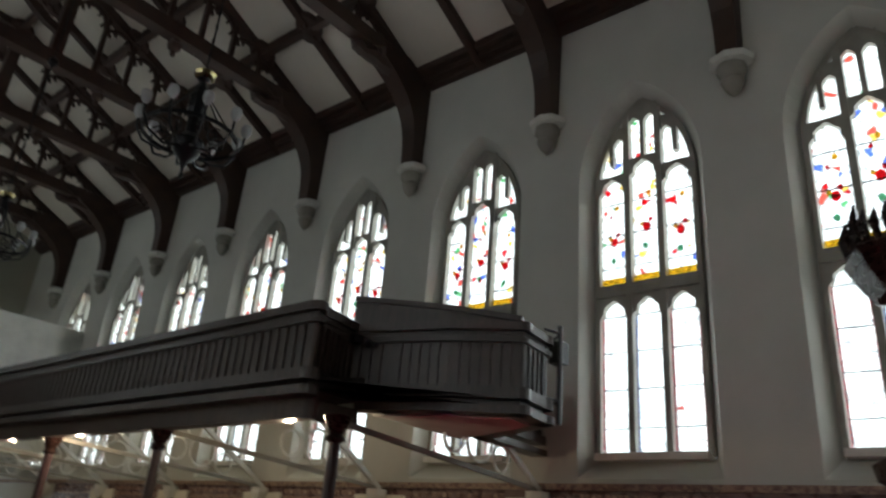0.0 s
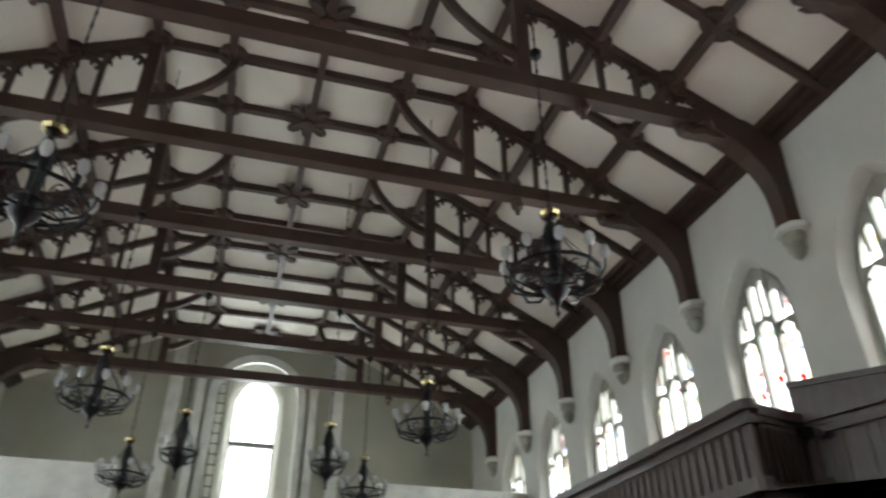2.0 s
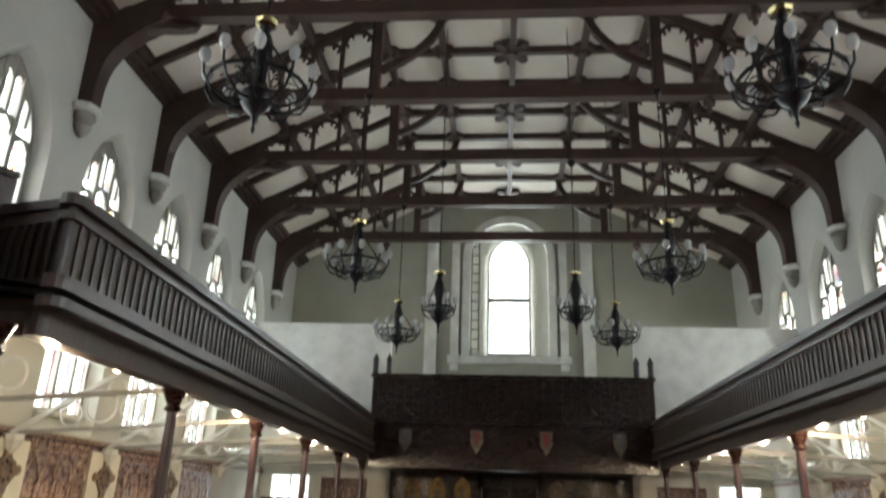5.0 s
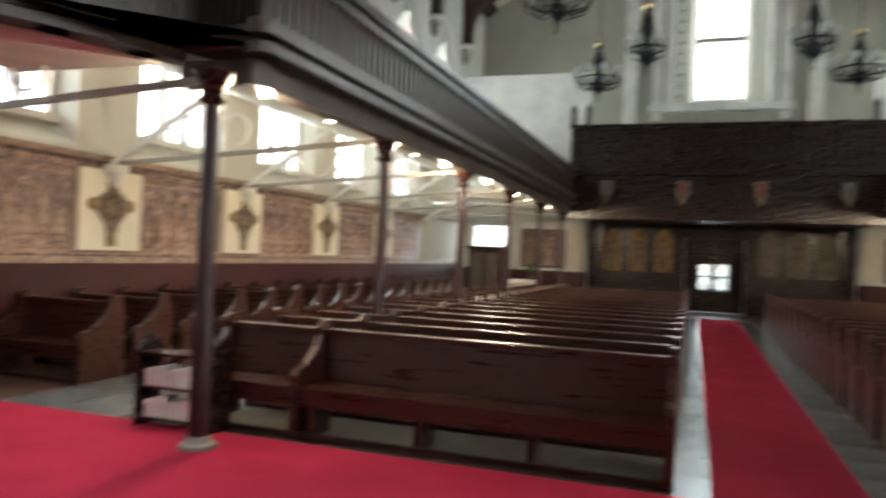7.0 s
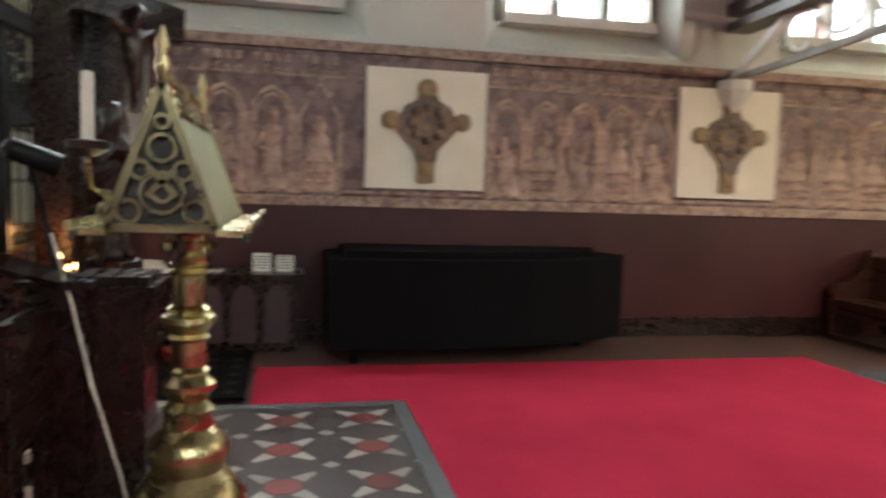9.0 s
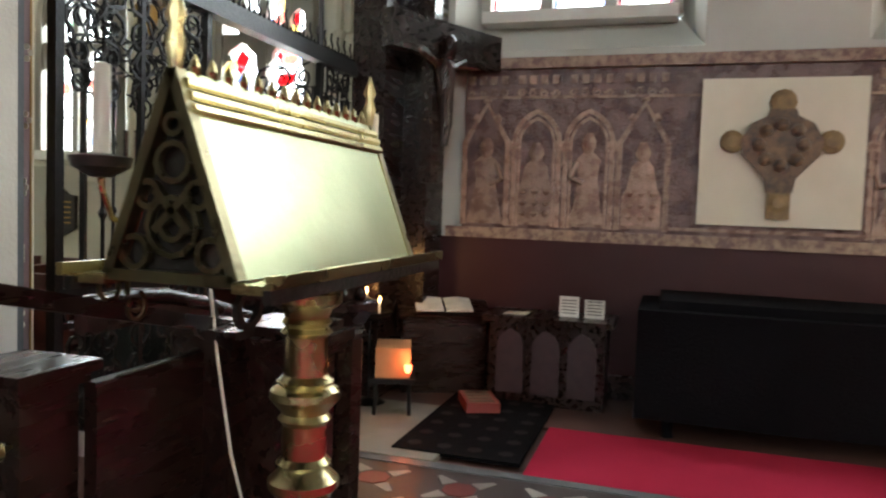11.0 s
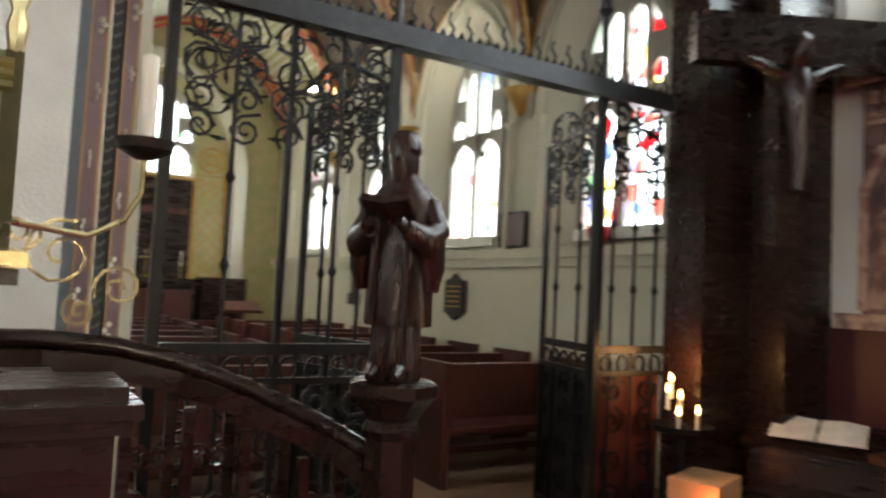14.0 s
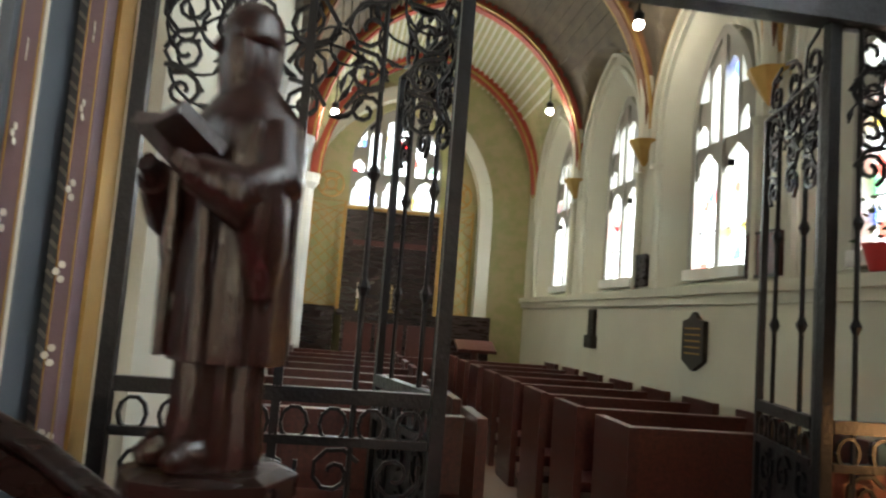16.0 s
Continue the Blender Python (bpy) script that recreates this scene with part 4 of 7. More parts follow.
# ---- pews ----
def pew(name, x0, x1, label, group, dividers=()):
    p = thing(name, label, "pew", group)
    bm = NB()
    box(bm, x0, x1, -0.5, -0.06, 0.42, 0.47)
    part("seat", bm, PEWWOOD, p, bevel=0.012)
    bm = NB()
    beam(bm, (x0, 0.03, 0.7), (x1, 0.03, 0.7), 0.05, 0.5, (0, 0.1, 1))
    part("backrest", bm, PEWWOOD, p)
    bm = NB()
    box(bm, x0, x1, 0.0, 0.12, 0.93, 0.98)
    part("top_rail", bm, PEWWOOD, p, bevel=0.015)
    bm = NB()
    box(bm, x0, x1, 0.08, 0.3, 0.74, 0.77)
    part("book_shelf", bm, PEWWOOD, p)
    bm = NB()
    box(bm, x0, x1, -0.48, -0.455, 0.29, 0.42)
    part("apron", bm, PEWWOOD, p)
    bm = NB()
    box(bm, x0, x1, -0.5, -0.45, 0.004, 0.05)
    part("foot_rail", bm, PEWWOOD, p, bevel=0.01)
    for i in (0.25, 0.48, 0.72):
        if len(dividers):
            x = x0 + (x1 - x0) * (i if x0 > 0 else 1 - i)
            bm = NB()
            box(bm, x - 0.03, x + 0.03, -0.44, -0.1, 0.0, 0.42)
            part("leg", bm, PEWWOOD, p)
    for x in (x0, x1, *dividers):
        bm = NB()
        prism(bm, [(-0.52, 0), (0.2, 0), (0.2, 0.78), (0.165, 0.95), (0.14, 1.03), (0.08, 1.07), (0.0, 1.06), (-0.05, 1.0), (-0.05, 0.92), (-0.1, 0.82), (-0.2, 0.74), (-0.32, 0.66), (-0.47, 0.63), (-0.52, 0.58)], 0, x - 0.04, x + 0.04)
        part("pew_end", bm, PEWWOOD, p, bevel=0.012)
    return p


rows = [7.75 + 0.92 * i for i in range(17)]
blocks = (("pew", -5.35, -0.85, "long polished brown pew in the nave", "nave pews", (-4.25,)), ("pew", 1.2, 5.35, "long polished brown pew in the nave", "nave pews", (4.3,)),
          ("pew", -9.3, -7.8, "short dark pew beside the wall", "aisle pews", ()), ("pew", 7.8, 9.3, "short dark pew beside the wall", "aisle pews", ()))
for nm, x0, x1, lab, grp, div in blocks:
    p = pew(nm, x0, x1, lab, grp, div)
    first = 1 if grp == "aisle pews" else 0
    p.matrix_basis = pose(0, rows[first], 0)
    for y in rows[first + 1:]:
        copy_thing(p, pose(0, y, 0))
pv = thing("pavement_aisles", "grey stone slabs beside the red aisle carpet", "paving", kind="structure")
bm = NB()
for x0, x1, y0, y1 in ((-7.75, -5.4, 7.05, 24), (5.4, 7.75, 7.05, 24), (-0.82, -0.52, 7.05, 26.4), (0.66, 1.16, 7.05, 26.4)):
    box(bm, x0, x1, y0, y1, -0.02, 0.0)
part("bed", bm, FLOORMAT, pv)
random.seed(21)
slab_shapes = {}
for x0, x1, y1, step in ((-0.82, -0.52, 26.3, 0.62), (0.66, 1.16, 26.3, 0.62), (-7.75, -6.96, 24, 0.9), (-6.95, -6.18, 24, 0.9), (-6.17, -5.4, 24, 0.9), (5.4, 6.17, 24, 0.9), (6.18, 6.95, 24, 0.9), (6.96, 7.75, 24, 0.9)):
    key = (round(x1 - x0, 2), step)
    if key not in slab_shapes:
        bm = NB()
        box(bm, 0.005, x1 - x0 - 0.005, 0.005, step - 0.005, -0.015, 0.006)
        slab_shapes[key] = mesh_of(bm, "slab", GREYSTONE, bevel=0.003)
    y = 7.06
    while y + step < y1:
        o = new("slab", slab_shapes[key])
        o.parent, o.location = pv, (x0, y, random.uniform(-0.001, 0.001))
        y += step
bm = NB()
box(bm, -5.4, -0.83, 7.45, 8.35, -0.02, 0.003)
box(bm, 1.17, 5.4, 7.45, 8.35, -0.02, 0.003)
setting("floor_front_pews", bm, STONE, "pale floor strip under the front pews", "floor")

# lamp bracket and speaker at the gallery end
gb = thing("pipe_bracket", "grey pipe bracket with a black loudspeaker at the gallery end", "bracket")
bm = NB()
tube(bm, [(7.1, 5.0, 3.55), (7.1, 5.0, 4.85)], 0.035, 8)
tube(bm, [(6.85, 5.08, 4.75), (7.1, 5.0, 4.75), (8.0, 5.9, 4.8)], 0.022, 8)
tube(bm, [(6.85, 5.08, 3.85), (7.1, 5.0, 3.85), (7.9, 5.85, 3.9)], 0.022, 8)
part("pipes", bm, GREYIRON, gb, smooth=True)
bm = NB()
box(bm, 7.3, 7.5, 5.1, 5.3, 4.42, 4.72)
part("speaker", bm, BLACKIRON, gb, bevel=0.015)
sp = thing("spot_fixture", "small black twin spotlight clamped to the gallery front", "lamp", m=pose(0.36, 0.6, 0.12))
bm = NB()
tube(bm, [(4.95, 6.58, 4.3), (4.9, 6.45, 4.32), (4.95, 6.35, 4.3)], 0.03, 8)
box(bm, 4.88, 5.02, 6.34, 6.5, 4.26, 4.36)
part("clamp", bm, BLACKIRON, sp)
for x in (5.04, 5.18):
    bm = NB()
    lathe(bm, [(0.05, -0.06), (0.06, 0.02)], 10)
    bmesh.ops.transform(bm, matrix=pose(x, 6.22, 4.26, 60, 0, 30), verts=bm.verts)
    head = part("lamp_head", bm, BLACKIRON, sp)
    bm = NB()
    lathe(bm, [(0.045, 0.021), (0.03, 0.03)], 10)
    bmesh.ops.transform(bm, matrix=pose(x, 6.22, 4.26, 60, 0, 30), verts=bm.verts)
    part("lens", bm, LAMPGLASS, head)

AGEDGOLD = mat("aged_gold", (0.28, 0.19, 0.08), 0.5, col2=(0.13, 0.085, 0.045), scale=15, bump=0.3)

# ---- side walls: dado, frieze, plaques ----
def relief_meshes():
    """Shallow glazed reliefs about 0.42 wide: gable, arch, four figures, canopy."""
    out = []
    bm = NB()
    path(bm, [(0, -0.2, 0.0), (0, -0.2, 0.78), (0, 0.0, 1.14), (0, 0.2, 0.78), (0, 0.2, 0.0)], 0.05, 0.034, (1, 0, 0))
    for u, z in ((-0.1, 1.0), (0.1, 1.0), (0, 1.17)):
        lathe(bm, [(0.01, z - 0.04), (0.045, z), (0.01, z + 0.05)], 6, 0, u, 0.5)
    out.append(mesh_of(bm, "relief_gable", RELIEF))
    bm = NB()
    for r, w in ((0.2, 0.042), (0.155, 0.025)):
        path(bm, [(0, u, z) for u, z in [(-r, 0.0)] + arch(r, 0.78, r * 1.45, 5) + [(r, 0.0)]], w, 0.034, (1, 0, 0))
    for u in (-0.2, 0.2):
        lathe(bm, [(0.03, 0.7), (0.05, 0.75), (0.035, 0.8)], 6, 0, u, 0.5)
    out.append(mesh_of(bm, "relief_arch", RELIEF))
    for kind in range(4):
        bm = NB()
        if kind == 0:      # standing, robes spread
            lathe(bm, [(0.17, 0.04), (0.13, 0.2), (0.09, 0.45), (0.115, 0.6), (0.05, 0.66)], 10, 0, 0, 0.2)
            lathe(bm, [(0.03, 0.64), (0.06, 0.7), (0.065, 0.76), (0.03, 0.83)], 8, 0, 0, 0.4)
            tube(bm, [(0.02, -0.1, 0.58), (0.03, -0.15, 0.44), (0.03, -0.04, 0.4)], 0.028, 6)
        elif kind == 1:    # kneeling towards one side
            lathe(bm, [(0.19, 0.04), (0.17, 0.14), (0.11, 0.32), (0.12, 0.46), (0.05, 0.54)], 10, 0, 0.02, 0.2)
            lathe(bm, [(0.03, 0.52), (0.06, 0.58), (0.03, 0.68)], 8, 0, -0.03, 0.4)
            tube(bm, [(0.02, -0.05, 0.46), (0.03, -0.15, 0.44), (0.02, -0.18, 0.54)], 0.028, 6)
            tube(bm, [(0.02, 0.1, 0.5), (0.02, 0.18, 0.62), (0.02, 0.16, 0.3)], [0.03, 0.05, 0.02], 6)
        elif kind == 2:    # seated on a throne of roundels
            lathe(bm, [(0.18, 0.04), (0.18, 0.3), (0.14, 0.36), (0.1, 0.55), (0.05, 0.6)], 10, 0, 0, 0.18)
            lathe(bm, [(0.03, 0.58), (0.07, 0.66), (0.03, 0.76)], 8, 0, 0, 0.4)
            for u in (-0.1, 0, 0.1):
                for z in (0.12, 0.22, 0.32):
                    lathe(bm, [(0.005, z - 0.035), (0.038, z), (0.005, z + 0.035)], 6, 0.035, u, 0.5)
        else:              # winged
            lathe(bm, [(0.13, 0.04), (0.1, 0.3), (0.12, 0.5), (0.05, 0.58)], 10, 0, 0, 0.2)
            lathe(bm, [(0.03, 0.56), (0.06, 0.63), (0.03, 0.72)], 8, 0, 0, 0.4)
            for e in (-1, 1):
                tube(bm, [(0.01, e * 0.06, 0.52), (0.015, e * 0.16, 0.66), (0.01, e * 0.17, 0.36), (0.01, e * 0.13, 0.12)], [0.03, 0.045, 0.04, 0.01], 6)
        out.append(mesh_of(bm, "relief_figure", RELIEF, True))
    bm = NB()
    for i in range(4):
        u = -0.15 + i * 0.1
        path(bm, [(0, u + p, 1.24 + q) for p, q in scroll(0, 0, 0.042, 1.2, i, 7, 0.3)], 0.02, 0.024, (1, 0, 0))
        box(bm, -0.01, 0.02, u - 0.03, u + 0.03, 1.32, 1.4)
    out.append(mesh_of(bm, "relief_canopy", RELIEF))
    return out


for s, nm in ((-1, "south"), (1, "north")):
    x0, x1 = sorted((s * W, s * (W - 0.05)))
    bm = NB()
    box(bm, x0, x1, 0.15, YW, 0.0, 1.42)
    setting("dado_" + nm, bm, MAROON, "deep maroon painted dado below the frieze", "dado")
    x0, x1 = sorted((s * W, s * (W - 0.09)))
    bm = NB()
    box(bm, x0, x1, 0.15, YW, 0.0, 0.22)
    setting("baseboard_" + nm, bm, DARKWOOD, "dark skirting board", "baseboard")
    bm = NB()
    box(bm, x0, x1, 0.25, YW, 1.42, 1.52)
    box(bm, x0, x1, 0.25, YW, 3.0, 3.1)
    setting("trim_frieze_" + nm, bm, FRIEZETRIM, "tan moulded border above and below the frieze", "trim")
    fr = thing("frieze", "brown tiled frieze of arched figures along the wall", "frieze", "wall friezes")
    bm = NB()
    x0, x1 = sorted((s * W, s * (W - 0.04)))
    box(bm, x0, x1, 0.4, 24.0, 1.52, 3.0)
    part("ground", bm, FRIEZE, fr)
    figs = relief_meshes()
    random.seed(5 + s)
    spots = [(0.62 + i * 0.48, 0.44) for i in range(4)]
    for k in range(0, 6):
        n = 5 if k % 2 == 0 else 4
        step = (B - 1.34) / n
        spots += [(yc(k) + 0.67 + (i + 0.5) * step, step * 0.94) for i in range(n)]
    for j, (y, w) in enumerate(spots):
        gable = random.random() < 0.35
        for nm2, me, sy, sz in ((("relief_gable", figs[0]) if gable else ("relief_arch", figs[1])) + (w / 0.42, 1.0), (("relief_figure", figs[2 + random.randrange(4)])) + (w / 0.42 * random.uniform(0.9, 1.08), random.uniform(0.93, 1.06)), ("relief_canopy", figs[6], w / 0.42, 1.0)):
            o = new(nm2, me)
            o.parent, o.location = fr, (s * (W - 0.042), y, 1.54)
            o.scale = (1, sy * random.choice((-1, 1)), sz)
    bm = NB()
    for z, h in ((2.74, 0.025), (1.57, 0.03)):
        y = 0.42
        while y < 23.9:
            box(bm, *sorted((s * (W - 0.035), s * (W - 0.056))), y, min(y + 0.296, 23.95), z - h / 2, z + h / 2)
            y += 0.3
    tagged(part("tile_band", bm, RELIEF, fr), kind="stuff")
    for k in range(0, 6):
        pl = thing("station_plaque", "square cream plaque with a dark bronze cross relief", "plaque", "station plaques", m=pose(s * (W - 0.04), yc(k), 2.245, 0, 0, 0 if s < 0 else 180))
        bm = NB()
        box(bm, 0, 0.06, -0.64, 0.64, -0.625, 0.625)
        part("slab", bm, PANELWHITE, pl, bevel=0.012)
        bm = NB()
        prism(bm, [(-0.1, -0.34), (0.1, -0.34), (0.12, -0.22), (0.3, -0.02), (0.32, 0.1), (0.24, 0.24), (0.12, 0.3), (0.1, 0.36), (-0.1, 0.36), (-0.12, 0.3), (-0.24, 0.24), (-0.32, 0.1), (-0.3, -0.02), (-0.12, -0.22)], 0, 0.06, 0.11)
        part("cross_body", bm, CROSSMAT, pl, bevel=0.01)
        for u, z, r in ((-0.38, 0.09, 0.1), (0.38, 0.09, 0.1), (0, 0.42, 0.11), (0, -0.42, 0.09)):
            bm = NB()
            lathe(bm, [(r, 0.0), (r * 0.95, 0.04), (r * 0.5, 0.055)], 12)
            bmesh.ops.transform(bm, matrix=pose(0.06, u, z, 0, 90, 0), verts=bm.verts)
            part("lobe", bm, AGEDGOLD, pl)
        for q in range(8):
            bm = NB()
            lathe(bm, [(0.06, 0.0), (0.05, 0.03), (0.02, 0.045)], 7)
            bmesh.ops.transform(bm, matrix=pose(0.105, 0.17 * math.cos(q * math.pi / 4), 0.06 + 0.17 * math.sin(q * math.pi / 4), 0, 90, 0), verts=bm.verts)
            part("relief_knot", bm, CROSSMAT, pl)
        bm = NB()
        box(bm, 0.06, 0.1, -0.09, 0.09, -0.56, -0.34)
        part("title_tablet", bm, AGEDGOLD, pl)

# ---- patterned tile floor before the chapel ----
tf = thing("tile_pavement", "dark encaustic tile floor with red and white stars", "tile floor", kind="structure")
bm = NB()
box(bm, -7.2, -3.2, -0.3, 2.66, -0.02, 0.016)
part("tile_bed", bm, TILEDARK, tf)
bm = NB()
path(bm, [(-7.13, -0.3, 0.018), (-7.13, 2.59, 0.018), (-3.2, 2.59, 0.018)], 0.12, 0.01)
part("border", bm, GREYSTONE, tf)
bm = NB()
prism(bm, [(0.105 * math.cos(i * math.pi / 4 + math.pi / 8), 0.105 * math.sin(i * math.pi / 4 + math.pi / 8)) for i in range(8)], 2, 0.014, 0.02)
oct_mesh = mesh_of(bm, "tile", TILERED)
bm = NB()
prism(bm, [(0.05, 0), (0, 0.05), (-0.05, 0), (0, -0.05)], 2, 0.014, 0.021)
dia_mesh = mesh_of(bm, "tile", TILEWHITE)
bm = NB()
prism(bm, [(0.115, -0.05), (0.115, 0.05), (0.25, 0.015), (0.25, -0.015)], 2, 0.014, 0.02)
tri_mesh = mesh_of(bm, "tile", TILEWHITE)
for i in range(7):
    for j in range(5):
        x, y = -6.8 + i * 0.55, 0.1 + j * 0.55
        o = new("tile", oct_mesh)
        o.parent, o.location = tf, (x, y, 0.0)
        o = new("tile", dia_mesh)
        o.parent, o.location = tf, (x + 0.275, y + 0.275, 0.0)
        for q in range(4):
            o = new("tile", tri_mesh)
            o.parent, o.location, o.rotation_euler = tf, (x, y, 0.0), (0, 0, q * math.pi / 2 + math.pi / 4)
bm = NB()
box(bm, -8.5, -7.2, -0.3, 0.9, -0.02, 0.02)
setting("pavement_white", bm, STONE, "pale stone paving before the chapel screen", "paving")

# ---- brass lectern ----
lec = thing("lectern", "polished brass gabled lectern on a turned column", "lectern", m=pose(-4.325, 1.43, 0))
bm = NB()
prof = [(0.32, 0.016), (0.32, 0.08), (0.27, 0.14), (0.2, 0.3), (0.17, 0.42), (0.2, 0.5), (0.2, 0.56), (0.155, 0.62), (0.12, 0.66), (0.135, 0.7), (0.14, 0.74), (0.12, 0.78), (0.085, 0.81), (0.08, 0.86), (0.09, 0.875), (0.075, 0.89), (0.062, 0.91)]
lathe(bm, prof, 28, -0.085, 0)
part("foot", bm, BRASS, lec, smooth=True)
bm = NB()
lathe(bm, [(0.062, 0.905), (0.075, 0.925), (0.092, 0.945), (0.092, 0.965), (0.07, 0.985), (0.06, 1.0), (0.072, 1.01), (0.058, 1.025), (0.057, 1.11), (0.07, 1.125), (0.058, 1.14), (0.075, 1.16), (0.092, 1.18), (0.09, 1.2), (0.068, 1.215), (0.075, 1.225), (0.056, 1.24), (0.055, 1.345)], 28, -0.085, 0)
part("shaft", bm, BRASS, lec, smooth=True)
bm = NB()
lathe(bm, [(0.055, 1.34), (0.068, 1.352), (0.055, 1.365), (0.066, 1.378), (0.056, 1.39), (0.065, 1.41), (0.09, 1.43), (0.09, 1.455), (0.07, 1.46), (0.07, 1.48), (0.11, 1.5), (0.11, 1.525)], 24, -0.085, 0)
part("capital", bm, BRASS, lec, smooth=True)
for sx in (-1, 1):
    bm = NB()
    path(bm, [(sx * (0.2 + p), 0.0, 1.45 + q) for p, q in scroll(0, 0, 0.07, 1.3, 1.0, 12, 0.25, sx)], 0.018, 0.014, (0, 1, 0))
    tube(bm, [(sx * 0.06, 0, 1.44), (sx * 0.25, 0, 1.5), (sx * 0.45, 0, 1.53)], 0.01, 6)
    part("side_scroll", bm, BRONZE, lec)
LH, LD, LZ0, LZ1 = 0.45, 0.14, 1.535, 1.92
for s in (-1, 1):
    bm = NB()
    beam(bm, (-LH, s * LD / 2, (LZ0 + LZ1) / 2), (LH, s * LD / 2, (LZ0 + LZ1) / 2), 0.012, 0.41, (0, -s * LD, LZ1 - LZ0))
    part("desk_plate", bm, BRASSPLATE, lec, "broad smooth brass book plate")
    bm = NB()
    box(bm, -LH - 0.02, LH + 0.02, min(s * LD, s * 0.225), max(s * LD, s * 0.225), LZ0 - 0.02, LZ0 - 0.002)
    box(bm, -LH - 0.04, LH + 0.04, min(s * 0.22, s * 0.235), max(s * 0.22, s * 0.235), LZ0 - 0.006, LZ0 + 0.018)
    part("book_ledge", bm, BRASS, lec, bevel=0.004)
    # dark strip that stands in for the shade under the ledge
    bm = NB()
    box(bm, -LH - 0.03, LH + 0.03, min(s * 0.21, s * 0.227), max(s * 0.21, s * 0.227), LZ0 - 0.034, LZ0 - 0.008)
    part("ledge_underside", bm, BRONZE, lec, "underside of the ledge, its shade put into the colour", bevel=0.004)
    for f in (0.06, 0.12, 0.18):
        bm = NB()
        tube(bm, [(-LH, s * (LD * f + 0.012), LZ1 - 0.39 * f), (LH, s * (LD * f + 0.012), LZ1 - 0.39 * f)], 0.011)
        part("ridge_moulding", bm, BRASS, lec, smooth=True)
for x in (-LH, LH):
    bm = NB()
    for e0, e1 in (((-LD, LZ0), (0, LZ1)), ((0, LZ1), (LD, LZ0)), ((LD, LZ0), (-LD, LZ0))):
        beam(bm, (x, *e0), (x, *e1), 0.022, 0.03, (1, 0, 0))
    for cx, cz, r in ((0, 1.63, 0.055), (-0.085, 1.58, 0.03), (0.085, 1.58, 0.03), (0, 1.75, 0.036), (-0.055, 1.69, 0.024), (0.055, 1.69, 0.024), (0, 1.82, 0.018), (0, 1.63, 0.025)):
        path(bm, [(x, cx + r * math.cos(q * math.pi / 6), cz + r * math.sin(q * math.pi / 6)) for q in range(13)], 0.011, 0.014, (1, 0, 0))
    for q in range(4):
        beam(bm, (x, 0, 1.66), (x, 0.055 * math.cos(q * math.pi / 2 + 0.78), 1.66 + 0.055 * math.sin(q * math.pi / 2 + 0.78)), 0.016, 0.016, (1, 0, 0))
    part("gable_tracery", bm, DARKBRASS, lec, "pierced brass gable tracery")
    # added dark sheet: the shade inside the gable, as colour
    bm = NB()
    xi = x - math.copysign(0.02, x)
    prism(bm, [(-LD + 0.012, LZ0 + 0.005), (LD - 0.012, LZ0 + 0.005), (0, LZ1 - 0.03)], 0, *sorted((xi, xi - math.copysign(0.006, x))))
    part("gable_inside_shade", bm, BRONZE, lec, "dark inside of the pierced gable, its shade put into the colour")
    bm = NB()
    lathe(bm, [(0.012, LZ1), (0.02, LZ1 + 0.05), (0.012, LZ1 + 0.08), (0.02, LZ1 + 0.1), (0.003, LZ1 + 0.15)], 8, x)
    part("finial", bm, BRASS, lec, smooth=True)
for i in range(17):
    bm = NB()
    x = -0.45 + i * 0.05625
    lathe(bm, [(0.008, LZ1 - 0.005), (0.012, LZ1 + 0.015), (0.002, LZ1 + 0.04)], 6, x)
    part("crest_leaf", bm, BRASS, lec)
for sx in (-1, 1):
    br = thing("candle_bracket", "curved brass bracket with a tall white candle on the lectern", "candle holder", "lectern candles")
    bm = NB()
    x, y, z = (-5.02, 1.34, 1.79) if sx < 0 else (-3.9, 1.24, 1.74)
    tube(bm, [(-4.325 + sx * 0.42, 1.4, 1.62), (x - sx * 0.1, y + 0.04, 1.6), (x - sx * 0.03, y, 1.64), (x, y, 1.7), (x, y, z)], 0.0065, 8)
    part("arm", bm, BRASS, br, smooth=True)
    bm = NB()
    for du, dz, r, a0, sg in ((-0.14, 1.56, 0.075, 1.2, 1), (-0.03, 1.5, 0.05, 3.6, -1), (-0.22, 1.6, 0.045, 0.4, -1), (-0.1, 1.45, 0.035, 2.0, 1)):
        path(bm, [(x + sx * (du + p), y, dz + q) for p, q in scroll(0, 0, r, 1.6, a0, 16, 0.15, sg)], 0.007, 0.007, (0, 1, 0))
    part("scroll", bm, DARKBRASS, br)
    bm = NB()
    lathe(bm, [(0.02, z - 0.02), (0.055, z), (0.06, z + 0.02), (0.03, z + 0.025)], 16, x, y)
    part("drip_pan", bm, BRONZE, br, smooth=True)
    bm = NB()
    lathe(bm, [(0.018, z + 0.02), (0.017, z + 0.2), (0.004, z + 0.205)], 12, x, y)
    part("candle", bm, WAX, br, smooth=True)
